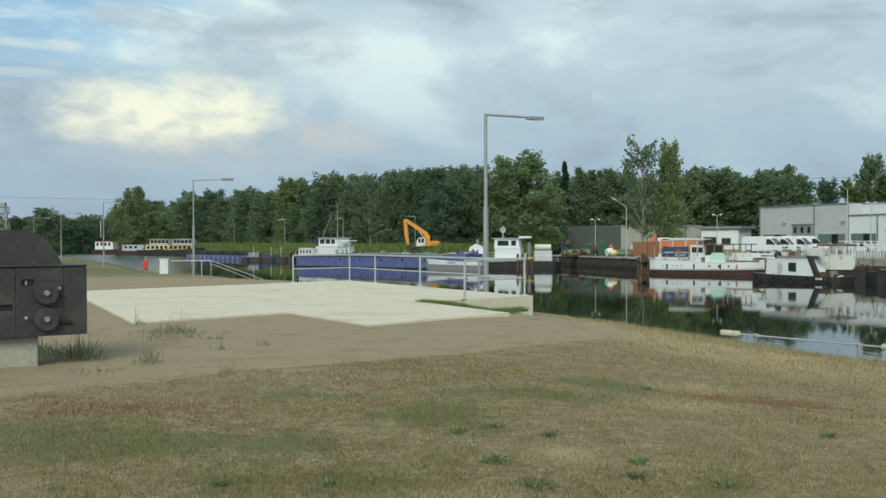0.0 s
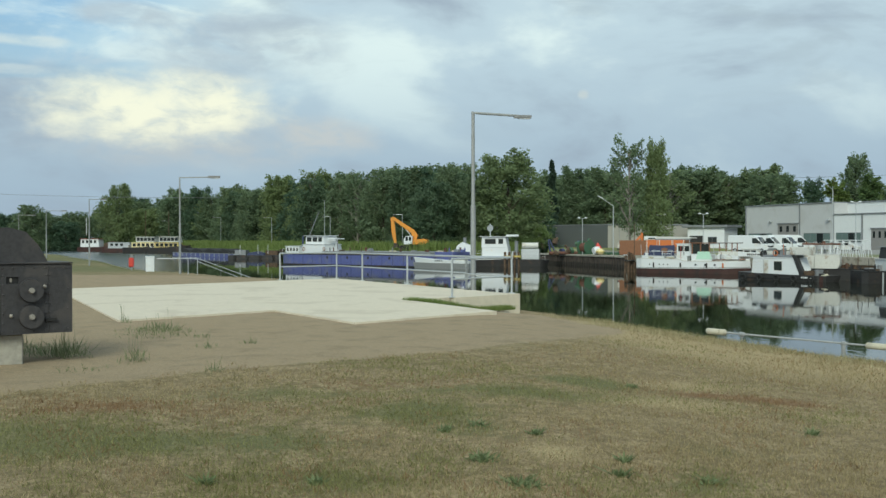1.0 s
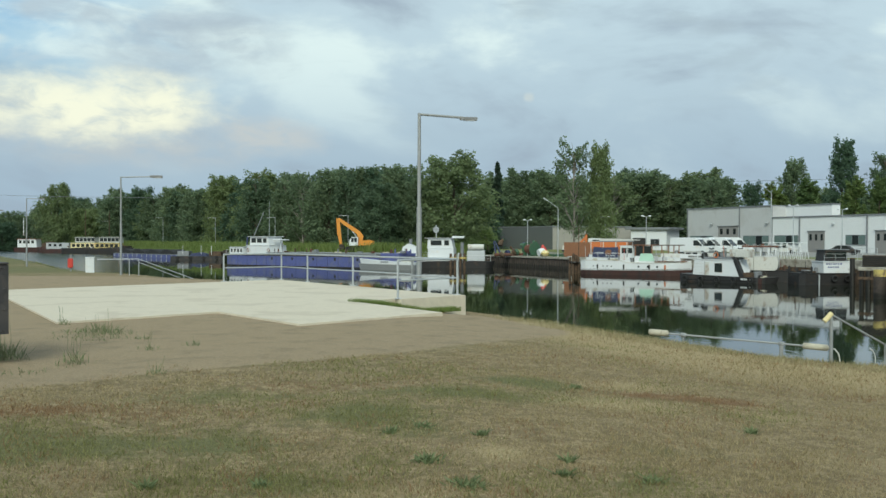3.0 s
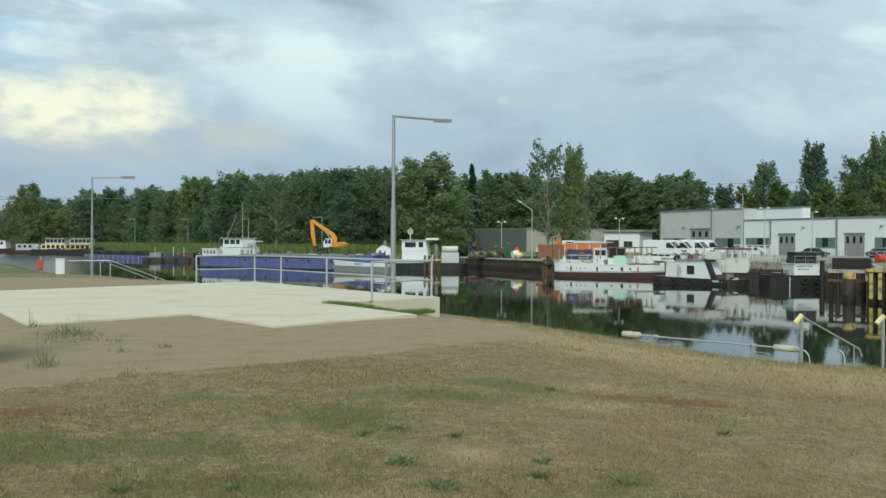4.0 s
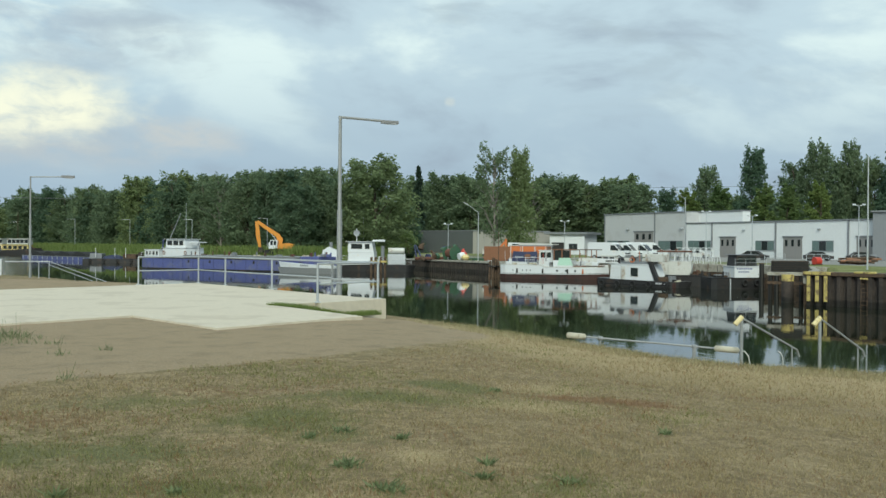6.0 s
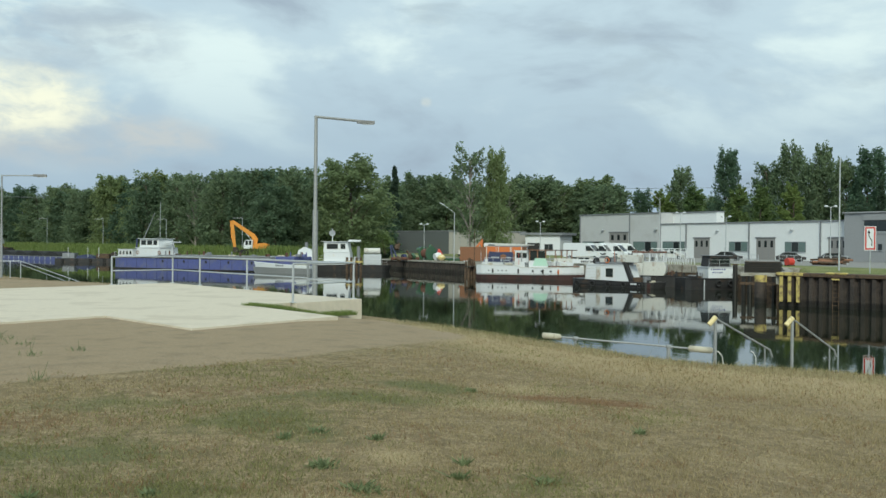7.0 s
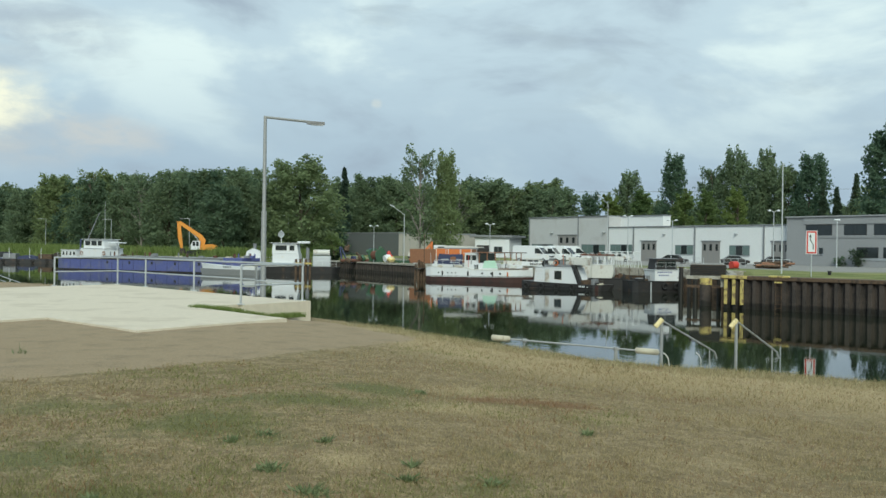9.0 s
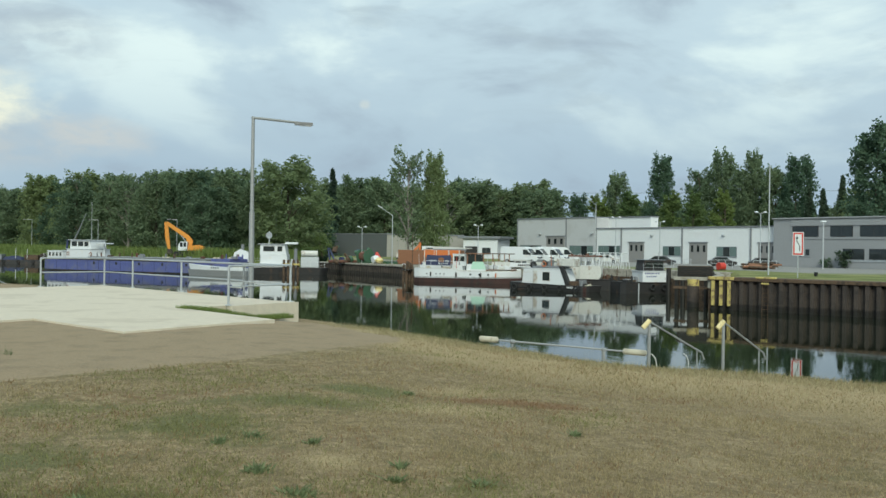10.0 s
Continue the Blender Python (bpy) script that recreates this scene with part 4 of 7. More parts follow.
def excavator():
    t = thing("excavator", -3.5, 193.0, level_at(-3.5, 193.0), "orange-yellow long-reach excavator with a white cab", "excavator", -8)
    for y in (-1.1, 1.1):
        part("track", prism([(-2.2, 0.0), (2.2, 0.0), (2.55, 0.4), (2.2, 0.85), (-2.2, 0.85), (-2.55, 0.4)], y - 0.3, y + 0.3), M_TYRE, t)
    part("turntable", rod((0, 0, 0.7), (0, 0, 1.05), 0.9, seg=16), M_DARKHULL, t)
    part("house", prism([(0.2, 1.05), (3.1, 1.05), (3.1, 1.9), (2.2, 2.15), (0.2, 2.0)], -1.3, 1.3), M_EXCAVATOR, t)
    c = part("cab", prism([(-1.6, 1.05), (0.1, 1.05), (0.1, 2.75), (-1.2, 2.75), (-1.6, 2.0)], -1.35, -0.2), M_WHITE, t, "white cab")
    for a, b in ((-1.25, -0.75), (-0.6, -0.1)):
        part("window_pane", box(a, -1.372, 1.75, b, -1.352, 2.6), M_GLASS, c)
    part("boom", prism([(0.6, 1.5), (1.0, 2.9), (0.3, 3.9), (-3.9, 6.6), (-4.4, 6.3), (-4.1, 6.0), (-0.3, 3.3), (0.1, 1.6)], 0.0, 0.42), M_EXCAVATOR, t)
    part("stick", prism([(-4.5, 6.5), (-3.8, 6.2), (-3.3, 1.4), (-3.75, 1.2), (-4.3, 3.4)], 0.05, 0.36), M_EXCAVATOR, t)
    part("bucket", prism([(-3.8, 1.3), (-3.2, 1.3), (-2.7, 0.6), (-3.1, 0.2), (-3.9, 0.35)], -0.3, 0.7), M_RUST, t)
    part("ram", rod((0.2, 0.2, 2.0), (-1.9, 0.2, 4.7), 0.09), M_GALV, t)


excavator()


def white_launch():
    t = thing("launch", 2.0, 155.6, WATER_Z, "low launch with a white bow and grey hull", "boat", 152)
    L, B = 10.0, 2.6
    part("hull", loft(L, B, lambda f: -0.4, lambda f: 0.85 + 0.15 * f, 0.5, 0.05, 0.25), M_POLE, t)
    part("topside", loft(L, B, lambda f: 0.85 + 0.15 * f, lambda f: 1.25 + 0.6 * f * f, 0.5, 0.05, 0.05, grow=0.02), M_WHITE, t, "white bulwark")
    part("engine_box", box(-4.2, -0.8, 1.2, -2.6, 0.8, 1.75, 0.1), M_WHITEDIRTY, t)
    bars(t, -0.6, 0.9, 1.36, 1.15, 0.28, 4, M_TRIM)


white_launch()


def work_boat():
    t = thing("work_boat", 9.3, 168.6, WATER_Z, "white work boat with wheelhouse, radar mast and dark hull", "boat", -14)
    part("hull", loft(11.0, 4.0, lambda f: -0.5, lambda f: 1.0 + 0.3 * f, 0.3, 0.08, 0.1), M_DARKHULL, t)
    part("bulwark", loft(11.0, 4.0, lambda f: 1.0 + 0.3 * f, lambda f: 1.65 + 0.3 * f, 0.3, 0.08, 0.0, grow=0.02), M_WHITE, t)
    cabin(t, 0.0, 4.6, -1.5, 1.5, 1.7, 3.3, M_WHITE, [], 0.1, "deckhouse", 0.05)
    cabin(t, -0.1, 4.4, -1.4, 1.4, 3.4, 5.1, M_WHITE, [(0.5, 2.4, 3.9, 4.75), (2.9, 3.7, 3.9, 4.75)], 0.3, "wheelhouse", 0.35)
    part("radar_arm", box(4.0, -0.3, 5.1, 6.2, 0.3, 5.5, 0.1), M_WHITE, t)
    part("radar_dish", rod((1.2, -0.2, 6.6), (1.2, 0.1, 6.7), 0.55, 0.5, 14), M_GALV, t)
    part("mast", rod((1.2, 0, 5.1), (1.2, 0, 7.4), 0.06), M_WHITE, t)
    part("winch_house", prism([(-5.0, 1.7), (-2.0, 1.7), (-2.2, 3.6), (-3.6, 4.2), (-4.6, 3.6)], -0.8, 0.8), M_WHITE, t, smooth=False)
    part("funnel", rod((-3.4, 0.3, 3.9), (-3.4, 0.3, 5.0), 0.25, 0.3, 10), M_TRIM, t)
    rail_line(t, [(-5.2, -1.9, 1.65), (0, -1.95, 1.8)], 0.9)
    t = thing("grey_tender", 17.0, 168.0, WATER_Z, "grey working tender with round tank and railings", "boat", -8)
    part("hull", loft(6.4, 3.2, lambda f: -0.4, lambda f: 1.15, 0.2, 0.06, 0.1), M_DARKHULL, t)
    part("house", box(-1.1, -1.1, 1.15, 2.0, 1.1, 3.0, 0.08), M_GALV, t)
    part("tank", rod((-1.0, -0.4, 3.6), (1.8, -0.4, 3.6), 0.5, seg=14), M_WHITEDIRTY, t)
    part("exhaust", rod((-2.0, 0, 1.1), (-2.0, 0, 4.4), 0.35, 0.3, 10), M_TRIM, t)
    rail_line(t, [(-3.0, -1.5, 1.15), (3.0, -1.4, 1.15)], 1.0)
    part("ladder", box(-2.7, -1.62, 0.6, -2.3, -1.58, 2.6), M_GALV, t)


work_boat()


def far_boats():
    # low blue barges and dark work pontoons
    t = thing("deck_barge", -59.0, 264.0, WATER_Z, "low blue deck barge moored along the far bank", "barge", -52)
    part("hull", loft(44, 6.5, lambda f: -0.6, lambda f: 0.9, 0.08, 0.04, 0.02), M_BLUE, t)
    part("deck", loft(44, 6.5, lambda f: 0.9, lambda f: 1.02, 0.08, 0.04, 0.0, grow=0.08), M_TRIM, t)
    for i in range(14):
        part("side_stiffener", box(-19 + i * 2.9, -3.36, 0.15, -18.75 + i * 2.9, -3.26, 0.88), M_GALV, t)
    for x in (-14.5, -6.0, 2.5, 11.0):
        part("bulk_mound", prism([(x - 4.2, 1.03), (x - 3.0, 1.7), (x - 1.0, 2.25), (x + 0.9, 2.1), (x + 3.0, 1.75), (x + 4.2, 1.03)], -2.2, 2.2), M_TYRE, t, "heap of black bulk cargo")
    t = thing("work_pontoon", -41.5, 234.0, WATER_Z, "dark work pontoon crowded with gear and a small cabin", "pontoon", -10)
    part("hull", box(-6.8, -2.6, -0.5, 6.4, 2.6, 0.9, 0.1), M_DARKHULL, t)
    part("cabin", box(-5.6, -1.2, 0.9, -2.8, 1.2, 2.1, 0.06), M_TRIM, t)
    part("tarp", prism([(-2.5, 0.9), (1.8, 0.9), (1.3, 1.4), (-0.2, 1.8), (-2.1, 1.5)], -1.4, 1.4), M_BANNER, t)
    part("crate", box(2.2, -1.4, 0.9, 5.2, 1.3, 2.0, 0.08), M_TIMBER, t)
    part("winch", rod((5.9, -0.6, 1.8), (5.9, 0.6, 1.8), 0.6, seg=12), M_RUST, t)
    for x in (-4, 0.5, 3):
        part("stanchion", rod((x, -1.8, 1.2), (x, -1.8, 3.4), 0.06), M_WHITE, t)
    for i in range(4):
        tyre_fender(t, -5 + 3.2 * i, -2.7, 0.5)
    # two tall old tugs and a red one further along
    for x, y, mat, label in ((-89.0, 330.0, M_YELLOW, "old harbour tug with a cream and yellow wheelhouse"), (-98.6, 336.0, M_CREAM, "old harbour tug with a pale windowed wheelhouse")):
        t = thing("tug", x, y, WATER_Z, label, "boat", -14, "old tugs moored together")
        part("hull", loft(16, 4.5, lambda f: -0.5, lambda f: 1.4 + 0.8 * f * f, 0.35, 0.1, 0.1), M_DARKHULL, t)
        part("bulwark", loft(16, 4.5, lambda f: 1.4 + 0.8 * f * f, lambda f: 1.9 + 0.8 * f * f, 0.35, 0.1, 0.0, grow=0.03), M_DARKHULL, t)
        deck_gear(t, -7.0, -4.8, -1.6, 1.4, 1.9, 8, 29, (M_TIMBER, M_WHITEDIRTY, M_RED))
        deck_gear(t, 4.8, 7.0, -1.2, 1.2, 2.2, 8, 30, (M_TIMBER, M_DARKHULL))
        cabin(t, -4.5, 4.5, -1.6, 1.6, 1.9, 3.6, mat, [(-4 + 1.7 * i, -2.9 + 1.7 * i, 2.3, 3.3) for i in range(5)], 0.2, "deckhouse")
        cabin(t, -2.9, 4.4, -1.5, 1.5, 3.8, 5.6, M_WHITEDIRTY, [(-2.55 + 1.4 * i, -1.4 + 1.4 * i, 4.2, 5.3) for i in range(5)], 0.3, "wheelhouse", 0.3)
        part("mast", rod((0, 0, 5.9), (0, 0, 14.5), 0.12, 0.08), M_TIMBER, t)
    t = thing("red_tug", -125.4, 374.0, WATER_Z, "dark red tug with a white and red wheelhouse", "boat", -14)
    part("hull", loft(22, 5, lambda f: -0.5, lambda f: 1.7 + 0.8 * f * f, 0.3, 0.1, 0.1), M_REDHULL, t)
    cabin(t, -9.5, -1.5, -1.7, 1.7, 1.8, 4.9, M_WHITE, [(-8.8 + 1.7 * i, -7.8 + 1.7 * i, 3.3, 4.4) for i in range(4)], 0.3, "wheelhouse", 0.3, M_RED)
    part("mast", rod((-8, 0, 6.3), (-8, 0, 13), 0.12), M_WHITE, t)
    part("gear", prism([(0, 1.8), (7, 2.2), (6, 3.4), (3, 4.0), (0.5, 3.2)], -1.2, 1.2), M_TIMBER, t)
    t = thing("red_barge", -111.0, 350.0, WATER_Z, "small red-hulled barge with grey superstructure", "barge", -14)
    part("hull", loft(15, 4.5, lambda f: -0.5, lambda f: 1.5, 0.2, 0.1, 0.05), M_REDHULL, t)
    cabin(t, -5, 4, -1.5, 1.5, 1.5, 3.6, M_GALV, [(-4, -3, 2.4, 3.2), (-2, -1, 2.4, 3.2), (0, 1, 2.4, 3.2)], 0.2)


far_boats()


def passenger_boat():
    t = thing("passenger_boat", 36.4, 133.2, WATER_Z - 0.35, "white passenger boat with brown lower hull and awning", "boat", -31.9)
    L, B = 15.4, 3.8
    up = lambda f: 1.05 + 0.08 * f + 0.25 * max(0, f - 0.6)
    deck = lambda f: (2.30 if f < 0.44 else 2.0) + 0.30 * max(0, f - 0.7)
    part("hull", loft(L, B, lambda f: -0.6, lambda f: up(f) - 0.08, 0.30, 0.08, 0.08), M_REDHULL, t, "dark red-brown lower hull")
    part("boot_line", loft(L, B, lambda f: up(f) - 0.08, lambda f: up(f), 0.30, 0.08, 0.0, grow=0.012), M_WHITE, t)
    part("topside", loft(L, B, lambda f: up(f), deck, 0.30, 0.08, 0.0), M_WHITE, t, "white topside")
    part("sheer_plank", loft(L, B, deck, lambda f: deck(f) + 0.10, 0.30, 0.08, 0.0, grow=0.05), M_WHITEDIRTY, t)
    part("bow_cap", prism([(2.6, 2.13), (7.2, 2.25), (7.2, 2.35), (2.6, 2.23)], -0.9, 0.9), M_BROWNWOOD, t, "varnished brown foredeck")
    part("waist_line", loft(L, B, lambda f: up(f) + 0.001, lambda f: up(f) + 0.06, 0.30, 0.08, 0.0, grow=0.02), M_DARKHULL, t)
    for x in (-5.6, -4.2, -3.6, -3.0, 0.9, 2.2, 3.5):
        r = 0.17 if x > 0 else 0.11
        port = part("porthole", rod((x, -1.96, 1.55), (x, -1.92, 1.55), r, seg=14), M_GALV, t)
        part("porthole_glass", rod((x, -1.98, 1.55), (x, -1.961, 1.55), r * 0.75, seg=14), M_GLASS, port)
    cabin(t, -6.2, -0.4, -1.5, 1.5, 2.06, 2.75, M_WHITE, [], 0.05, "trunk_cabin", 0.02)
    part("banner", prism([(-5.9, 2.78), (-2.2, 2.72), (-2.1, 4.22), (-4.0, 4.15), (-5.7, 4.25)], -1.62, -1.59), M_BANNER, t, "dark blue printed banner")
    bars(t, -5.4, -4.2, -1.622, 3.3, 0.22, 5, M_GALV, 3)
    part("banner_picture", prism([(-4.0, 3.2), (-3.2, 3.15), (-3.1, 3.75), (-3.6, 3.9), (-4.0, 3.7)], -1.63, -1.622), M_BROWNWOOD, t)
    bars(t, -3.0, -2.3, -1.622, 3.3, 0.22, 4, M_GALV, 4)
    c = cabin(t, -1.95, 0.05, -1.3, 1.3, 2.76, 4.35, M_WHITE, [(-1.7, -1.05, 3.35, 4.1), (-0.8, -0.2, 3.35, 4.1)], 0.15, "companion_house", 0.1)
    part("door", box(-1.0, -1.325, 2.8, -0.86, -1.305, 4.2), M_TRIM, c)
    deck_gear(t, -6.6, 0.0, -1.75, -1.45, 2.4, 9, 21, (M_WHITE, M_TRIM, M_RED, M_BANNER))
    deck_gear(t, 2.9, 6.2, -1.1, 0.4, 2.3, 14, 22, (M_WHITE, M_TRIM, M_BROWNWOOD, M_WHITEDIRTY))
    for x in (-7.0, -6.2, 3.2):
        part("flag_staff", rod((x, -1.2, 2.2), (x - 0.1, -1.2, 4.3), 0.03), M_GALV, t)
    for x in (-5.0, -1.2, 2.4, 4.6):
        part("fender", rod((x, -2.02, 1.2), (x, -2.02, 1.8), 0.11, seg=10), (M_DARKHULL, M_ORANGE)[x > 4], t)
    bars(t, -4.0, -2.6, -1.622, 2.95, 0.16, 4, M_GALV, 5)
    rail_line(t, [(-6.3, -1.75, 2.1), (0.0, -1.85, 2.1)], 1.25, 0.025)
    rail_line(t, [(2.8, -1.6, 2.15), (5.6, -0.9, 2.25)], 0.75, 0.02)
    part("awning", prism([(-4.9, 5.05), (0.1, 5.15), (0.1, 5.28), (-4.9, 5.42)], -1.5, 1.5), M_WHITEDIRTY, t, "white awning roof")
    part("awning_edge", box(-4.95, -1.53, 4.93, 0.15, -1.48, 5.1), M_TRIM, t)
    for x in (-4.7, -2.4, -0.1):
        part("awning_post", rod((x, -1.45, 2.7), (x, -1.45, 5.1), 0.035), M_GALV, t)
    w = part("wheelhouse", prism([(0.1, 2.06), (2.9, 2.06), (2.7, 3.0), (0.1, 3.0)], -1.25, 1.25), M_WHITE, t)
    part("cover", prism([(0.75, 2.3), (3.0, 2.3), (2.6, 3.35), (1.0, 3.35)], -1.31, -1.26), M_GREENISH, t, "pale green weather cover")
    for x in (0.15, 1.3, 2.5):
        part("wheelhouse_post", box(x, -1.24, 3.0, x + 0.14, -1.12, 4.45), M_BROWNWOOD, w)
    part("pane", box(0.3, -1.20, 3.05, 1.28, -1.19, 4.4), M_GLASS, w)
    part("pane", box(1.46, -1.20, 3.4, 2.48, -1.19, 4.4), M_GLASS, w)
    part("wheelhouse_roof", box(-0.1, -1.4, 4.45, 2.9, 1.4, 4.57, 0.03), M_BROWNWOOD, w)
    dinghy = part("dinghy", loft(2.4, 1.1, lambda f: 2.35, lambda f: 2.85, 0.5, 0.1, 0.3), M_WHITE, t)
    dinghy.location = (4.4, -0.2, 0.0)
    part("windlass", rod((6.0, -0.3, 2.5), (6.0, 0.3, 2.5), 0.22, seg=10), M_TRIM, t)
    part("jackstaff", rod((6.7, 0, 2.3), (7.2, 0, 3.5), 0.025), M_BROWNWOOD, t)
    # a second small boat alongside, of which the name board and upper works show
    t = thing("cabin_cruiser", 43.2, 130.6, WATER_Z, "small white cabin cruiser with wooden wheelhouse", "boat", -31.9)
    part("hull", loft(9.0, 3.0, lambda f: -0.4, lambda f: 1.9 + 0.3 * f, 0.35, 0.1, 0.1), M_WHITE, t)
    part("name_board", box(-1.0, -1.62, 2.35, 3.2, -1.52, 2.95, 0.02), M_WHITE, t)
    bars(t, 0.2, 2.6, -1.622, 2.5, 0.26, 9, M_DARKHULL, 6)
    deck_gear(t, -0.8, 3.0, -1.0, 0.8, 2.3, 12, 23, (M_BROWNWOOD, M_WHITE, M_TIMBER, M_ORANGE))
    cabin(t, -0.6, 1.6, -0.9, 0.9, 2.1, 3.3, M_WHITEDIRTY, [(-0.3, 0.4, 2.75, 3.15), (0.6, 1.2, 2.75, 3.15)], 0.3, "coach_roof", 0.08)
    c = part("cockpit", box(-3.8, -1.1, 2.0, -1.1, 1.1, 3.0, 0.05), M_WHITEDIRTY, t)
    for x in (-3.7, -2.8, -2.0, -1.3):
        part("post", box(x, -1.08, 3.0, x + 0.12, -0.98, 4.1), M_BROWNWOOD, c)
    part("cockpit_roof", box(-4.0, -1.25, 4.1, -1.0, 1.25, 4.22, 0.03), M_TIMBER, c)


passenger_boat()


def black_boats():
    t = thing("work_barge", 40.7, 109.3, WATER_Z - 0.42, "black-hulled barge with a white cabin and slanted end", "barge", -50.4)
    hull = lambda f: 1.30 - 0.25 * f + 0.2 * max(0, 0.25 - f) + 0.9 * max(0, f - 0.86)
    part("hull", loft(11.2, 3.6, lambda f: -0.5, hull, 0.14, 0.05, 0.04), M_DARKHULL, t)
    part("rubbing_strake", loft(11.2, 3.6, lambda f: 0.62, lambda f: 0.74, 0.14, 0.05, 0.0, grow=0.05), M_TYRE, t)
    part("red_bow_patch", box(4.1, -1.62, 0.35, 5.0, -1.50, 1.0), M_REDHULL, t)
    c = cabin(t, -3.8, 2.2, -1.45, 1.45, 1.15, 2.95, M_WHITE, [(-0.9, 0.05, 1.6, 2.6)], 0.75, "cabin", 0.06)
    part("door", box(-2.2, -1.47, 1.2, -1.62, -1.452, 2.75), M_WHITEDIRTY, c)
    part("door_edge", box(-2.24, -1.475, 1.2, -2.2, -1.452, 2.8), M_TRIM, c)
    for i in range(4):
        part("cladding_rib", box(-3.75, -1.468, 1.45 + 0.35 * i, -2.3, -1.452, 1.48 + 0.35 * i), M_WHITEDIRTY, c)
    part("slanted_end", prism([(2.22, 1.1), (2.75, 1.1), (1.7, 3.35), (1.25, 3.35), (1.48, 2.93)], -1.5, -0.9), M_DARKHULL, t, "black slanted end panel")
    ring_buoy(t, -0.9, -1.2, 3.55)
    part("roof_rack", box(-2.6, -1.0, 3.05, 1.4, 1.0, 3.3, 0.03), M_TRIM, t)
    part("steering_wheel", rod((-3.0, -0.2, 3.4), (-3.0, 0.2, 3.4), 0.45, seg=12), M_TYRE, t)
    rail_line(t, [(-2.4, -1.3, 3.05), (1.6, -1.3, 3.05)], 0.75, 0.02, M_TRIM)
    bars(t, 2.6, 3.9, -1.84, 0.78, 0.2, 6, M_WHITE, 7)
    deck_gear(t, 2.7, 5.0, -1.3, 0.8, 1.1, 12, 24, (M_DARKHULL, M_TIMBER, M_TRIM))
    deck_gear(t, -2.4, 1.2, -0.9, 0.9, 3.32, 9, 25, (M_TRIM, M_ORANGE, M_WHITEDIRTY, M_DARKHULL))
    for i in range(5):
        tyre_fender(t, -4.6 + 2.1 * i, -1.9, 0.72)
    part("deck_box", box(0.6, -0.8, 3.32, 2.9, 0.8, 4.25, 0.05), M_WHITEDIRTY, t, "pale box on the cabin roof")
    t = thing("wheelhouse_boat", 46.0, 110.9, WATER_Z, "white boat with open windowed wheelhouse and red top rail", "boat", -30)
    part("hull", loft(7.6, 2.8, lambda f: -0.4, lambda f: 1.2, 0.25, 0.08, 0.06), M_DARKHULL, t)
    coaming = prism([(-1.4, 1.2), (0.9, 1.2), (1.25, 1.5), (1.35, 2.2), (1.2, 2.95), (-1.4, 2.95)], -1.1, 1.1)
    bmesh.ops.bevel(coaming, geom=coaming.edges[:], offset=0.09, segments=2, affect="EDGES")
    part("coaming", coaming, M_WHITEDIRTY, t, "cream rounded cabin front")
    part("rubbing_strake", loft(7.6, 2.8, lambda f: 1.2, lambda f: 1.32, 0.25, 0.08, 0.0, grow=0.06), M_TYRE, t)
    deck_gear(t, 1.5, 3.4, -1.0, 0.8, 1.2, 8, 26, (M_TIMBER, M_DARKHULL, M_RUSTRED))
    w = part("wheelhouse", box(-2.4, -1.05, 1.2, -1.42, 1.05, 2.95, 0.03), M_WHITEDIRTY, t)
    for x in (-2.4, -1.5, -0.7, 0.2, 1.05):
        part("window_post", box(x, -1.06, 2.96, x + 0.11, -0.96, 4.15), M_WHITE, w)
        part("rear_post", box(x, 0.96, 2.96, x + 0.11, 1.06, 4.15), M_WHITE, w)
    part("window_sill", box(-2.45, -1.1, 2.951, 1.25, -0.9, 3.03), M_WHITE, w)
    part("red_eaves", box(-2.72, -1.29, 4.03, 1.42, -1.252, 4.24), M_RUSTRED, w, "faded red roof edge")
    part("steering_stand", rod((-0.4, 0, 1.4), (-0.4, 0, 3.5), 0.2, 0.14, 10), M_TRIM, w)
    part("roof", box(-2.7, -1.25, 4.15, 1.4, 1.25, 4.25, 0.03), M_WHITEDIRTY, w)
    for i in range(4):
        part("top_gear", box(-2.4 + 0.9 * i, -1.2, 4.26, -2.05 + 0.9 * i, -0.8, 4.36 + 0.06 * (i % 3)), (M_RUSTRED, M_TRIM)[i % 2], w)
    for i in range(7):
        x = -4.6 + 0.95 * i
        k = thing("trestle", 50.6, 113.6, -2.85, "white tubular trestle stacked on the quay edge", "trestle", -66, "trestles on the quay")
        for dx in (0.0, 0.6):
            part("leg", rod((x + dx, -1.0, 2.36), (x + 0.3, -0.9, 4.3), 0.035), M_WHITE, k)
            part("leg", rod((x + dx, 0.4, 2.36), (x + 0.3, 0.3, 4.3), 0.035), M_WHITE, k)
        part("bar", rod((x + 0.3, -0.95, 4.3), (x + 0.3, 0.35, 4.3), 0.04), M_WHITE, k)
        part("brace", rod((x, -1.0, 3.2), (x + 0.6, -1.0, 3.2), 0.03), M_WHITE, k)


black_boats()


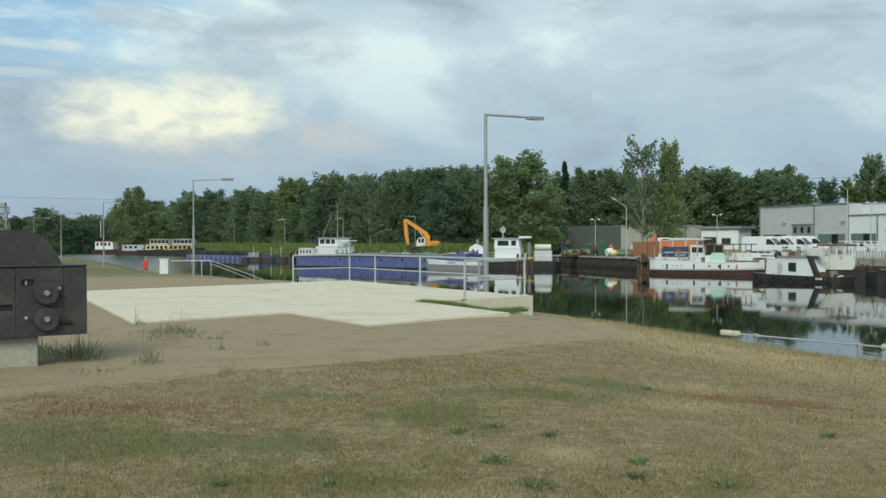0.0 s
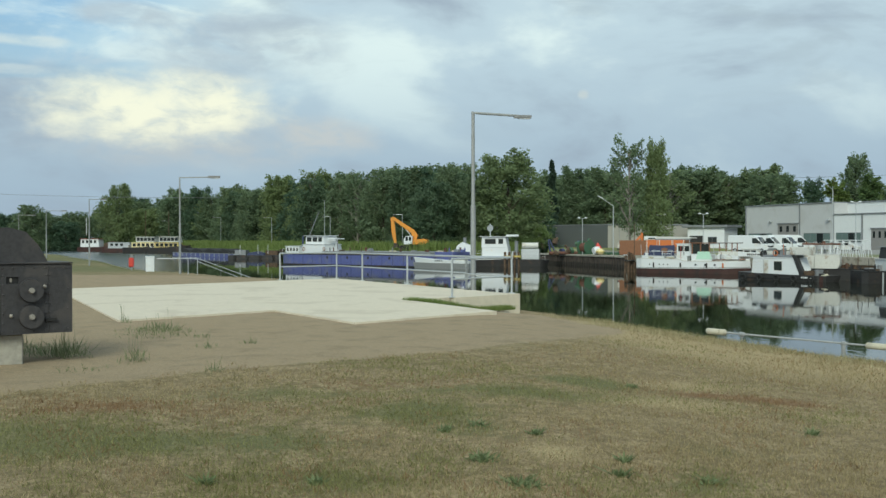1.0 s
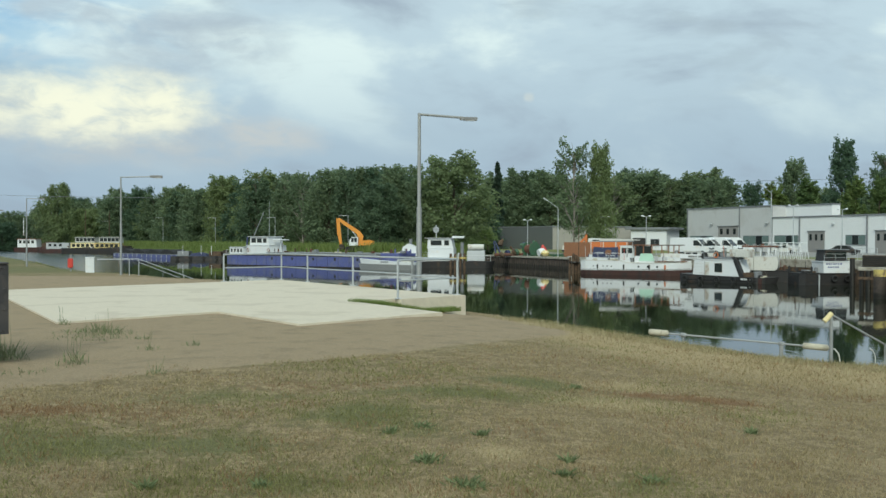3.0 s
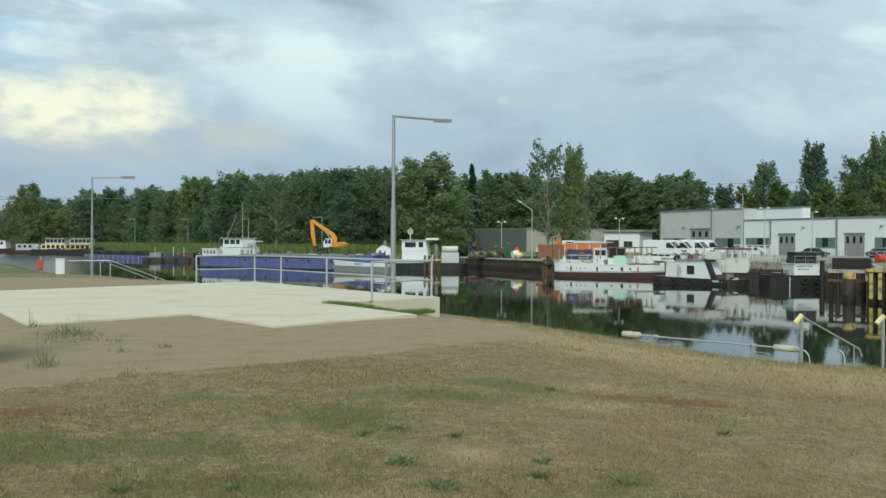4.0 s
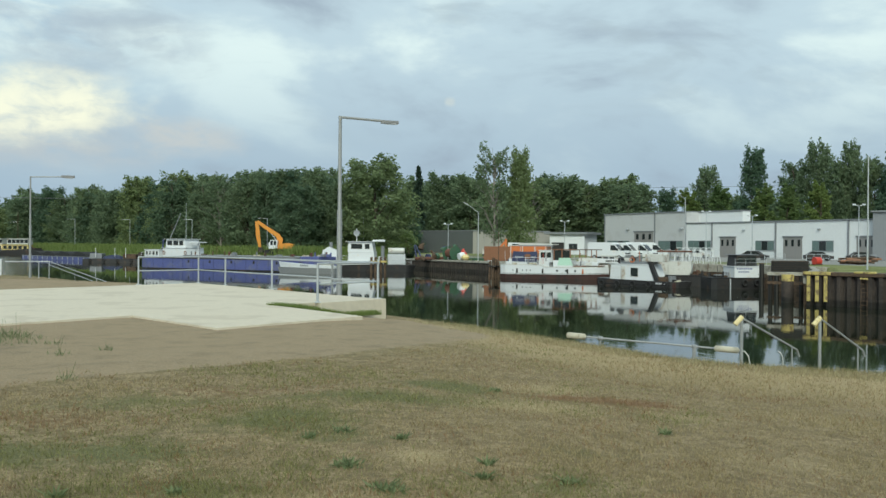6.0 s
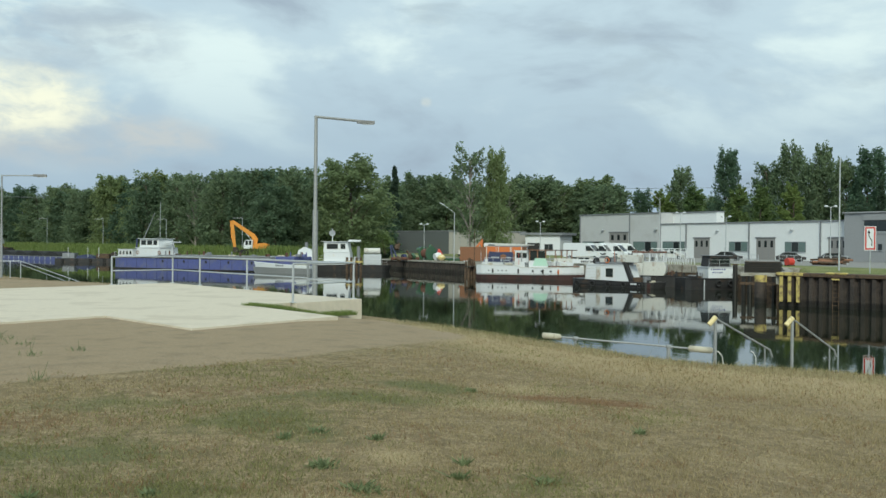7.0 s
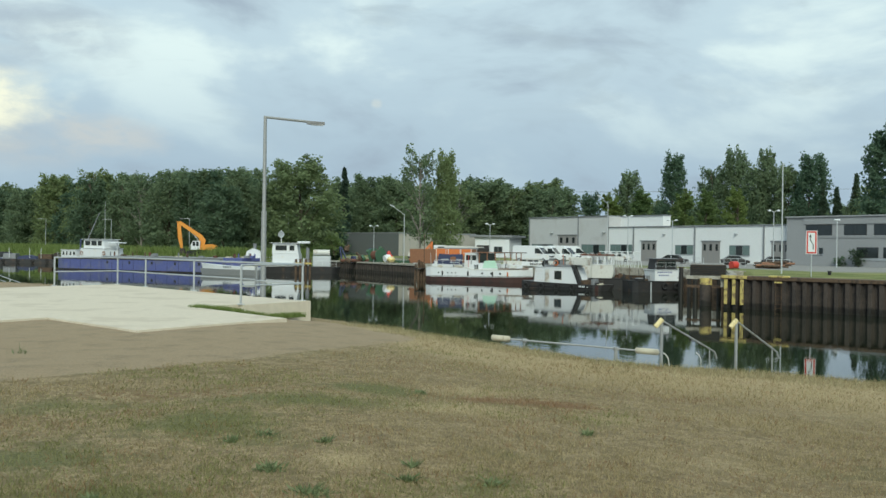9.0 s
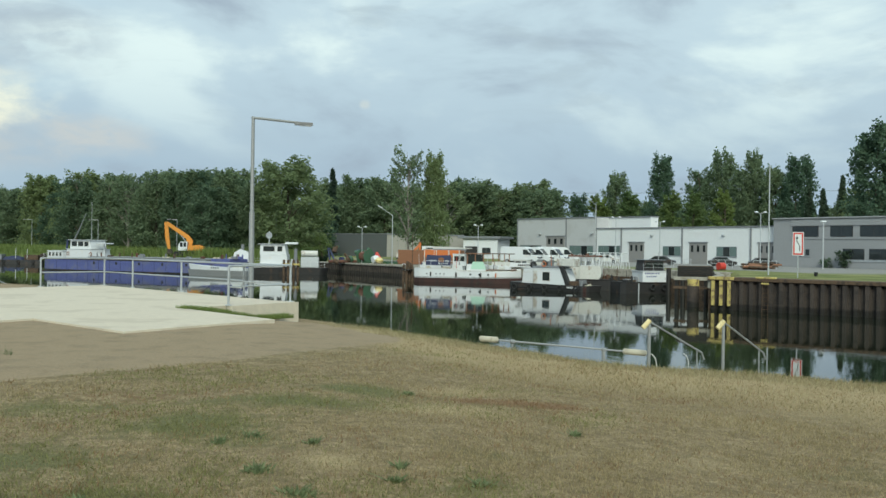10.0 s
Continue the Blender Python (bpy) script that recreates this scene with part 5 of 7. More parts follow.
def pusher_boat():
    t = thing("push_boat", 50.0, 103.2, WATER_Z - 0.15, "dark-hulled push boat with white cabin and black wheelhouse", "boat", 4)
    part("hull", loft(8.8, 3.4, lambda f: -0.5, lambda f: 1.35, 0.12, 0.05, 0.05), M_DARKHULL, t)
    part("deck_edge", loft(8.8, 3.4, lambda f: 1.35, lambda f: 1.45, 0.12, 0.05, 0.0, grow=0.06), M_TYRE, t)
    c = part("cabin", prism([(-1.6, 1.45), (2.6, 1.45), (2.5, 2.65), (-1.6, 2.65)], -1.3, 1.2), M_WHITE, t)
    part("cabin_roof", box(-1.7, -1.4, 2.65, 2.65, 1.3, 2.73, 0.02), M_WHITE, c)
    bars(c, -1.3, 0.6, -1.302, 2.35, 0.16, 7, M_BLUE, 8)
    bars(c, -1.1, 0.3, -1.302, 2.0, 0.16, 5, M_BLUE, 9)
    bars(c, 1.3, 2.3, -1.302, 1.75, 0.14, 5, M_TRIM, 10)
    w = part("wheelhouse", prism([(-1.3, 2.73), (1.4, 2.73), (1.2, 3.95), (-1.1, 3.95)], -1.0, 1.0), M_DARKHULL, t)
    part("wheelhouse_roof", box(-1.4, -1.2, 3.95, 1.5, 1.2, 4.03, 0.03), M_TRIM, w)
    for a, b in ((-1.05, -0.35), (-0.2, 0.5), (0.65, 1.2)):
        part("pane", box(a, -1.02, 3.05, b, -1.002, 3.75), M_GLASS, w)
    for x in (-0.9, 1.0):
        part("lamp_post", rod((x, -0.3, 4.03), (x, -0.3, 4.9), 0.035), M_GALV, t)
    rail_line(t, [(-1.5, -1.25, 2.73), (2.4, -1.25, 2.73)], 0.8, 0.02, M_GALV)
    deck_gear(t, -4.0, -1.9, -1.4, 1.0, 1.46, 10, 27, (M_TIMBER, M_DARKHULL, M_TRIM))
    deck_gear(t, 2.8, 4.0, -1.2, 1.0, 1.46, 6, 28, (M_TIMBER, M_DARKHULL))
    for x in (-0.6, 0.9, 2.9):
        tyre_fender(t, x, -1.85, 0.85)
    part("mooring_chain", rod((-2.4, -1.85, 1.3), (-2.4, -1.85, -0.4), 0.09), M_GALV, t)
    for x in (50.6, 51.3):
        k = thing("timber_fender", x - 0.6, 98.4 - 2.0 * (x > 51), WATER_Z, "tall blackened timber fender pile beside the quay", "mooring pile")
        part("pile", rod((0, 0, -1.2), (0, 0, 2.9), 0.28, 0.25, 10), M_NEARBLACK, k)
        part("cap", rod((0, 0, 2.9), (0, 0, 3.0), 0.3, seg=10), M_TIMBER, k)


pusher_boat()


# ---- buildings on the far quay ----
def house_window(t, x0, z0, x1, z1, y=0.0, panes=2, frame=None, pale=False):
    w = part("window", box(x0, y - 0.02, z0, x1, y + 0.10, z1), frame or M_TRIM, t)
    k = (x1 - x0 - 0.08) / panes
    for i in range(panes):
        part("pane", box(x0 + 0.05 + i * k, y - 0.034, z0 + 0.07, x0 + (i + 1) * k - 0.01, y - 0.022, z1 - 0.07), M_REFLECTPANE if pale and i != panes // 2 else M_GLASS, w)
    part("sill", box(x0 - 0.06, y - 0.09, z0 - 0.06, x1 + 0.06, y - 0.003, z0 - 0.01), M_GALV, w)
    return w


def industrial_door(t, x0, x1, z1, z0=0.0):
    d = part("door", box(x0, -0.05, z0, x1, 0.10, z1), M_DOOR, t, "grey sectional door with small windows")
    part("door_head", box(x0 - 0.12, -0.16, z1, x1 + 0.12, -0.003, z1 + 0.14), M_TRIM, d)
    for i in range(3):
        w = (x1 - x0) / 3
        part("pane", box(x0 + w * (i + 0.3), -0.062, z1 - 1.25, x0 + w * (i + 0.7), -0.052, z1 - 0.35), M_GLASS, d)
    for i in range(1, 3):
        part("seam", box(x0 + (x1 - x0) * i / 3 - 0.02, -0.058, z0, x0 + (x1 - x0) * i / 3 + 0.02, -0.052, z1), M_TRIM, d)


def build_halls():
    rz = math.degrees(math.atan2(-0.939, 0.345))
    t = thing("hall", 68.78, 209.6, -0.53, "large light grey clad industrial hall with flat roof", "building", rz, scale=1.31)
    part("wall", box(0, 0, -1.2, 19.95, 9, 6.9), M_HALL, t)
    part("upper_wall", box(19.95, 2.6, -1.2, 28.9, 4.2, 6.9), M_HALLWHITE, t, "white upper wall")
    part("roof", box(-0.15, -0.15, 6.9, 19.95, 9.1, 7.06, 0.02), M_TRIM, t)
    part("upper_roof", box(19.96, 2.45, 6.9, 29.0, 4.3, 7.06, 0.02), M_TRIM, t)
    for x in (0.10, 12.8, 19.85):
        part("downpipe", box(x - 0.09, -0.14, -0.8, x + 0.09, -0.003, 6.9), M_TRIM, t)
    industrial_door(t, 7.8, 12.4, 3.95, 0.0)
    house_window(t, 0.7, 0.9, 6.5, 2.5, panes=4, pale=True)
    house_window(t, 13.6, 0.9, 19.2, 2.5, panes=4, pale=True)
    for x in (6.3, 19.0):
        part("wall_lamp", box(x - 0.25, -0.45, 4.25, x + 0.25, -0.003, 4.5, 0.05), M_GALV, t)
    t = thing("hall_wing", 68.78, 209.6, -0.53, "low white clad wing of the industrial hall with grey doors", "building", rz, scale=1.31)
    part("wall", box(20.0, -0.05, -1.2, 53.55, 2.55, 5.1), M_HALLWHITE, t)
    part("rear_wall", box(29.0, 2.55, -1.2, 53.55, 16, 5.05), M_HALLWHITE, t)
    part("roof", box(19.95, -0.22, 5.1, 53.55, 2.58, 5.27, 0.02), M_TRIM, t)
    part("rear_roof", box(29.0, 2.58, 5.05, 53.55, 16, 5.2, 0.02), M_TRIM, t)
    for x in (25.5, 37.6, 49.4):
        part("downpipe", box(x - 0.09, -0.20, -0.5, x + 0.09, -0.053, 5.1), M_TRIM, t)
    for x in (31.8, 44.9):
        part("wall_lamp", box(x - 0.2, -0.40, 3.95, x + 0.2, -0.053, 4.15, 0.05), M_GALV, t)
    for x0, x1 in ((27.1, 30.2), (38.9, 42.1), (50.6, 53.4)):
        d = Matrix.Translation((0, -0.05, 0))
        before = set(t.children)
        industrial_door(t, x0, x1, 3.0)
        for o in set(t.children) - before:
            o.matrix_basis = d @ o.matrix_basis
    for x0, x1, k in ((20.4, 25.2, 3), (33.9, 37.3, 2), (43.7, 47.1, 2)):
        house_window(t, x0, 1.15, x1, 2.52, y=-0.055, panes=k + 1, pale=True)
    t = thing("office_building", 68.78, 209.6, -0.53, "two-storey grey rendered office with ribbon windows", "building", rz, scale=1.31)
    part("wall", box(53.6, -1.0, -1.2, 104, 14, 6.0), M_OFFICE, t)
    part("roof", box(53.45, -1.25, 6.0, 104.2, 14.2, 6.18, 0.03), M_OFFICE, t)
    part("string_course", box(56.2, -1.10, 5.16, 104, -1.003, 5.95), M_OFFICE, t)
    part("sill_band", box(56.2, -1.08, 3.5, 104, -1.003, 3.72), M_OFFICE, t)
    for i, x in enumerate((56.4, 61.7, 65.6, 70.6, 75.6, 80.6, 85.6, 90.6, 95.6)):
        house_window(t, x, 3.78, x + (3.7 if i == 0 else 3.0 if i == 1 else 3.6), 5.12, -1.003, 2, M_DARKHULL)
    for x in (57.3, 58.3):
        house_window(t, x, 1.46, x + 0.65, 2.32, -1.003, 1)
    for x in (63.4, 66.8, 71.6, 76.6, 81.6, 86.6, 91.6):
        house_window(t, x, 1.12, x + 2.8, 2.38, -1.003, 2, M_DARKHULL)
    part("lower_trim", box(62.8, -1.06, 0.85, 104, -1.003, 1.05), M_GALV, t)
    part("vent", box(70.2, 2, 6.19, 71.0, 2.8, 6.75, 0.05), M_TRIM, t)
    # the low grey shed and its white annex behind the dock
    t = thing("shed", 41.3, 224.3, -0.62, "low dark grey sheet metal shed with flat roof", "building", 4, scale=1.19)
    part("front_wall", box(0.02, 0, -1.5, 16.0, 10.0, 4.55), M_SHEDLIGHT, t, "grey beige front wall")
    part("roof", box(-0.1, -0.2, 4.55, 16.1, 10.1, 4.75, 0.02), M_TRIM, t)
    side = part("side_wall", prism([(0, 0), (-13.4, 27.6), (-12.2, 28.4), (0.0, 1.0)], -1.5, 4.62, "z"), M_SHEDDARK, t, "dark grey side wall")
    part("side_roof", prism([(0.05, -0.15), (-13.5, 27.6), (4.0, 30.0), (10, 10.2)], 4.63, 4.8, "z"), M_TRIM, t)
    for i in range(9):
        part("wall_rib", box(0.8 + 1.5 * i, -0.05, -1.2, 0.86 + 1.5 * i, -0.003, 4.5), M_TRIM, t)
    t = thing("annex", 58.3, 218.6, -0.56, "white annex with painted-dark opening and flat grey roof", "building", -38, scale=1.19)
    part("wall", box(0, 0.3, -1.2, 7.2, 7, 3.95), M_WHITE, t)
    part("roof", box(-1.0, -0.3, 3.95, 8.0, 7.4, 4.4, 0.04), M_TRIM, t)
    # flat black sheet on the wall for the shade inside the opening
    part("bay", box(0.4, 0.28, -0.5, 3.0, 0.297, 2.4), M_DARKHULL, t)
    house_window(t, 4.0, 0.9, 5.8, 2.2, 0.297, 2)


build_halls()


# ---- things on the quay ----
def twin_lamp(x, y, top, label="slim steel yard lamp with two white heads"):
    z = level_at(x, y)
    t = thing("yard_lamp", x, y, z, label, "street lamp", -20, "twin-headed yard lamps")
    h = top - z
    part("pole", rod((0, 0, -0.2), (0, 0, h), 0.085, 0.06), M_GALV, t)
    for s in (-1, 1):
        part("arm", rod((0, 0, h - 0.05), (s * 0.45, 0, h + 0.12), 0.035), M_GALV, t)
        part("lamp_head", ball(s * 0.62, 0, h + 0.14, 0.27, 10, 0.55), M_WHITE, t)


for x, y, top in ((27.6, 174.9, 5.3), (42.7, 178.0, 5.95), (46.7, 164.6, 5.8), (70.1, 158.2, 7.53), (74.7, 150.4, 6.68), (77.4, 124.1, 7.46)):
    twin_lamp(x, y, top)


def angle_lamp(x, y, top, reach, rise, rz):
    z = level_at(x, y)
    t = thing("quay_lamp", x, y, z, "grey quay lamp with an upward slanting arm", "street lamp", rz, "slant-armed quay lamps")
    h = top - z
    part("pole", rod((0, 0, -0.2), (0, 0, h), 0.10, 0.07), M_GALV, t)
    part("arm", rod((0, 0, h - 0.03), (reach, 0, h + rise), 0.05), M_GALV, t)
    part("lamp_head", prism([(reach - 0.25, h + rise - 0.22), (reach + 0.55, h + rise + 0.22), (reach + 0.5, h + rise + 0.36), (reach - 0.3, h + rise - 0.02)], -0.13, 0.13), M_GALV, t)


angle_lamp(31.6, 166.4, 7.35, 2.1, 1.4, 180)
angle_lamp(69.2, 165.2, 10.08, 1.6, 1.2, 180)
t = thing("flag_pole", 54.0, 85.1, level_at(54.0, 85.1), "tall thin grey pole on the quay lawn", "pole")
part("pole", rod((0, 0, -0.2), (0, 0, 10.9), 0.085, 0.05), M_GALV, t)
t = thing("yard_lamp", 87.2, 123.4, level_at(87.2, 123.4), "slim pole with a single white lamp head", "street lamp")
part("pole", rod((0, 0, -0.2), (0, 0, 6.75), 0.10, 0.08), M_GALV, t)
part("lamp_head", box(-0.42, -0.25, 6.75, 0.42, 0.25, 7.02, 0.09), M_WHITE, t)


def sign_board():
    t = thing("waterway_sign", 51.3, 76.2, level_at(51.3, 76.2), "white waterway sign with red border and black arrow", "sign", -34)
    part("post", rod((0, 0.05, -0.2), (0, 0.05, 3.6), 0.05), M_GALV, t)
    b = part("board", box(-0.42, -0.03, 2.05, 0.42, 0.03, 4.05, 0.01), M_RED, t, "red bordered board")
    part("face", box(-0.29, -0.038, 2.20, 0.29, -0.032, 3.90), M_WHITE, b)
    part("border_line", box(-0.47, -0.025, 2.0, 0.47, 0.0, 4.1), M_WHITE, b)
    part("arrow_shaft", pipe([(0.14, -0.045, 2.4), (0.14, -0.045, 2.85), (-0.10, -0.045, 3.25), (-0.10, -0.045, 3.55)], 0.035), M_IRONDARK, b)
    part("arrow_head", prism([(-0.22, 3.5), (0.02, 3.5), (-0.10, 3.78)], -0.05, -0.04), M_IRONDARK, b)


sign_board()


def van(x, y, rz, length, label, z=None):
    t = thing("van", x, y, level_at(x, y) if z is None else z, label, "van", rz, "parked white vans")
    h, w, f = 2.55, 1.0, length / 2
    body = prism([(-f, 0.45), (f - 0.1, 0.45), (f, 0.65), (f - 0.05, 1.05), (f - 0.85, 1.32), (f - 1.75, 2.30), (f - 2.2, h), (-f + 0.15, h), (-f, h - 0.25)], -w, w)
    bmesh.ops.bevel(body, geom=[e for e in body.edges if e.calc_face_angle(0) > 0.7], offset=0.06, segments=2, affect="EDGES")
    part("body", body, M_WHITE, t)
    part("windscreen", prism([(f - 0.90, 1.36), (f - 0.87, 1.37), (f - 1.70, 2.28), (f - 1.73, 2.26)], -w + 0.14, w - 0.14), M_GLASS, t)
    for s in (-1, 1):
        part("side_window", prism([(f - 1.05, 1.40), (f - 1.75, 2.15), (f - 2.35, 2.15), (f - 2.35, 1.40)], s * (w + 0.006) - 0.004, s * (w + 0.006) + 0.004), M_GLASS, t)
        part("mirror", box(f - 1.25, s * (w + 0.04), 1.35, f - 1.1, s * (w + 0.25), 1.7, 0.03), M_TYRE, t)
        part("headlight", box(f - 0.22, s * 0.72 - 0.2, 0.9, f + 0.005, s * 0.72 + 0.2, 1.1, 0.03), M_GLASS, t)
        for wx in (-f + 1.1, f - 1.0):
            tyre = part("wheel", rod((wx, s * (w - 0.22), 0.35), (wx, s * (w + 0.012), 0.35), 0.35, seg=16), M_TYRE, t)
            part("rim", rod((wx, s * (w + 0.012), 0.35), (wx, s * (w + 0.03), 0.35), 0.2, seg=12), M_GALV, tyre)
    part("bumper", box(f - 0.3, -w + 0.05, 0.38, f + 0.05, w - 0.05, 0.72, 0.05), M_TRIM, t)
    part("grille", box(f - 0.1, -0.5, 0.85, f + 0.012, 0.5, 1.02, 0.02), M_TYRE, t)


van(45.7, 137.2, -42, 6.0, "white high-roofed delivery van parked on the yard", -0.42)
van(48.2, 138.1, -42, 5.6, "white delivery van parked beside another", -0.42)
van(53.3, 142.2, -20, 6.6, "long white high-roofed van parked by the hall", -0.35)
van(50.9, 137.6, -42, 4.4, "small white van parked on the yard", -0.42)


def dark_car(x, y, rz, label, mat=None):
    t = thing("car", x, y, level_at(x, y), label, "car", rz, "cars parked along the quay")
    mat = mat or M_DARKHULL
    part("body", prism([(-2.1, 0.3), (2.1, 0.3), (2.15, 0.7), (1.2, 0.92), (0.5, 1.42), (-1.0, 1.45), (-1.75, 0.95), (-2.15, 0.85)], -0.85, 0.85), mat, t)
    part("glass_house", prism([(1.05, 0.94), (0.45, 1.36), (-0.95, 1.38), (-1.55, 0.97)], -0.862, 0.862), M_GLASS, t)
    for s in (-1, 1):
        for wx in (-1.3, 1.35):
            part("wheel", rod((wx, s * 0.66, 0.31), (wx, s * 0.87, 0.31), 0.31, seg=14), M_TYRE, t)


dark_car(72.8, 145.7, -40, "dark estate car parked by the quay railing")
dark_car(79.9, 138.9, -20, "dark grey car parked by the quay railing")
dark_car(82.8, 131.8, -20, "black car parked by the quay railing")
dark_car(70.2, 161.9, -40, "pale car parked on the yard", M_WHITEDIRTY)


def quay_clutter():
    for x, y, rz in ((67.2, 128.4, -50), (71.0, 123.6, -45), (73.7, 117.0, -40)):
        t = thing("quay_railing", x, y, level_at(x, y), "grey steel railing section on the quay", "railing", rz, "quay railing sections")
        for i in range(4):
            part("post", rod((-1.5 + i, 0, -0.2), (-1.5 + i, 0, 1.15), 0.035), M_GALV, t)
        part("top_rail", rod((-1.5, 0, 1.13), (1.5, 0, 1.13), 0.03), M_GALV, t)
        part("middle_rail", rod((-1.5, 0, 0.6), (1.5, 0, 0.6), 0.025), M_GALV, t)
    t = thing("plank_stack", 44.3, 81.7, -0.58, "stack of dark slatted timber pallets", "pallet stack", -30)
    for i in range(6):
        part("layer", box(-1.65, -1.0, 0.0 + 0.17 * i, 1.65 - 0.08 * (i % 2), 1.0, 0.11 + 0.17 * i), M_NEARBLACK, t)
        part("batten", box(-1.6, -0.9, 0.11 + 0.17 * i, 1.5, -0.7, 0.17 + 0.17 * i), M_TIMBER, t)
    t = thing("jetty", 44.3, 81.7, -0.58, "small concrete jetty on dark timber piles", "jetty", -28.5, kind="structure")
    part("deck", box(-2.0, -1.3, -0.32, 2.3, 1.5, 0.0, 0.03), M_OLDCONCRETE, t)
    for x in (-1.7, -0.4, 0.9, 2.0):
        part("pile", rod((x, -1.0, -4.0), (x, -1.0, -0.32), 0.2, seg=10), M_NEARBLACK, t)
    part("waling", box(-2.0, -1.25, -1.1, 2.3, -1.05, -0.85), M_TIMBER, t)
    t = thing("red_container", 60.7, 105.8, level_at(60.7, 105.8), "small red tank on the quay grass", "tank", 10)
    part("tank", rod((-0.4, 0, 0.5), (0.4, 0, 0.5), 0.46, seg=16), M_RED, t)
    part("stand", box(-0.4, -0.5, -0.1, 0.4, 0.5, 0.15), M_TIMBER, t)
    t = thing("log_pile", 68.3, 108.6, level_at(68.3, 108.6), "heap of brown timber and scrap on the quay lawn", "timber heap", -20)
    rnd = random.Random(4)
    for i in range(14):
        a = Vector((-3.2 + rnd.random() * 2.2, -0.7 + rnd.random() * 1.4, 0.15 + 0.75 * rnd.random() * (1 - i / 20)))
        part("timber", rod(a, a + Vector((2.0 + rnd.random() * 2.4, 0.5 - rnd.random(), 0.25 - rnd.random() * 0.4)), 0.10 + 0.06 * rnd.random(), seg=7), M_TIMBER if i % 3 else M_BROWNWOOD, t)
    t = thing("bollard", 48.2, 81.9, level_at(48.2, 81.9), "black mooring bollard with pale cap", "bollard")
    part("shaft", rod((0, 0, -0.1), (0, 0, 0.62), 0.22, 0.2, 14), M_IRONDARK, t)
    part("cap", rod((0, 0, 0.62), (0, 0, 0.78), 0.36, 0.32, 14), M_CREAM, t)
    for x, y in ((57.2, 82.0), (36.4, 156.5)):
        t = thing("bollard", x, y, level_at(x, y), "small black mooring bollard", "bollard")
        part("shaft", rod((0, 0, -0.1), (0, 0, 0.4), 0.14, 0.2, 10), M_IRONDARK, t)
    # dock head: buoys, winch, containers
    g = -1.18
    t = thing("marker_buoy", 29.38, 170.44, g, "red and white conical marker buoy on its side", "buoy", 20, scale=1.2)
    part("float", rod((-0.5, 0, 0.55), (0.35, 0, 0.75), 0.5, 0.62, 16), M_WHITE, t)
    part("top_cone", rod((0.35, 0, 0.75), (0.2, 0, 1.75), 0.60, 0.12, 16), M_RED, t)
    t = thing("yellow_buoy", 29.88, 169.44, g, "faded yellow barrel buoy", "buoy", -10, scale=1.15)
    part("float", ball(0, 0, 0.5, 0.62, 14, 0.8), M_CREAM, t)
    part("ring", rod((0, 0, 0.4), (0, 0, 0.55), 0.66, seg=16), M_YELLOW, t)
    t = thing("red_buoy", 33.49, 166.58, g, "bright red conical buoy", "buoy", scale=1.35)
    part("cone", rod((-0.6, 0, 0.35), (0.55, 0, 0.85), 0.15, 0.62, 16), M_RED, t)
    part("rim", rod((0.55, 0, 0.85), (0.66, 0, 0.9), 0.62, 0.5, 16), M_RED, t)
    t = thing("green_buoy", 30.13, 173.55, g, "dark green drum buoy", "buoy")
    part("drum", rod((-0.4, 0, 0.75), (0.4, 0, 0.75), 0.75, seg=16), M_SHEDDARK, t)
    part("hub", rod((-0.5, 0, 0.75), (0.5, 0, 0.75), 0.2, seg=10), M_GREENISH, t)
    t = thing("anchor_frame", 23.16, 183.76, g, "blue steel lifting frame standing on the dock", "frame", 10)
    for x in (-0.5, 0.5):
        part("leg", rod((x, -0.6, 0), (x * 0.3 - 0.5, 0.2, 2.6), 0.12), M_BANNER, t)
        part("leg", rod((x + 0.5, 0.6, 0), (x * 0.3 - 0.5, 0.2, 2.6), 0.12), M_BLUE, t)
    part("crossbar", rod((-0.7, 0.2, 2.6), (-0.3, 0.2, 2.6), 0.14), M_BANNER, t)
    t = thing("scrap_heap", 26.39, 178.04, g, "heap of rusty chains, drums and ropes", "scrap heap", scale=1.6)
    for i in range(26):
        a = Vector((-2.6 + 5.2 * rnd.random(), -0.9 + 1.8 * rnd.random(), 0.2 + 1.3 * rnd.random() ** 1.6))
        part("drum" if i % 2 else "bar", rod(a, a + Vector((1.2 * rnd.random() - 0.3, 0.6 * rnd.random() - 0.3, 0.9 * rnd.random() - 0.35)), 0.12 + 0.28 * rnd.random(), seg=9), (M_RUSTRED, M_TIMBER, M_BANNER, M_GREENPAINT)[i % 4], t)
    part("ground_chain", rod((-2.8, 0, 0.12), (2.9, 0.2, 0.12), 0.2, seg=9), M_RUSTRED, t)
    t = thing("winch", 28.2, 174.6, g, "green painted cable winch with a rusty drum", "winch", -60, scale=1.35)
    part("drum", rod((-0.7, 0, 0.95), (0.7, 0, 0.95), 0.62, seg=16), M_RUSTRED, t)
    for x in (-0.8, 0.72):
        part("flange", rod((x, 0, 0.95), (x + 0.08, 0, 0.95), 0.95, seg=18), M_GREENPAINT, t)
        part("bearer", prism([(-0.8, 0.0), (0.8, 0.0), (0.15, 1.0), (-0.15, 1.0)], x - 0.1, x - 0.01, "x"), M_GREENPAINT, t)
    for x, y, length in ((31.0, 171.5, 3.6), (32.6, 168.4, 2.6)):
        t = thing("beam_stack", x, y, g, "low stack of green painted steel beams on the dock", "beam stack", -62)
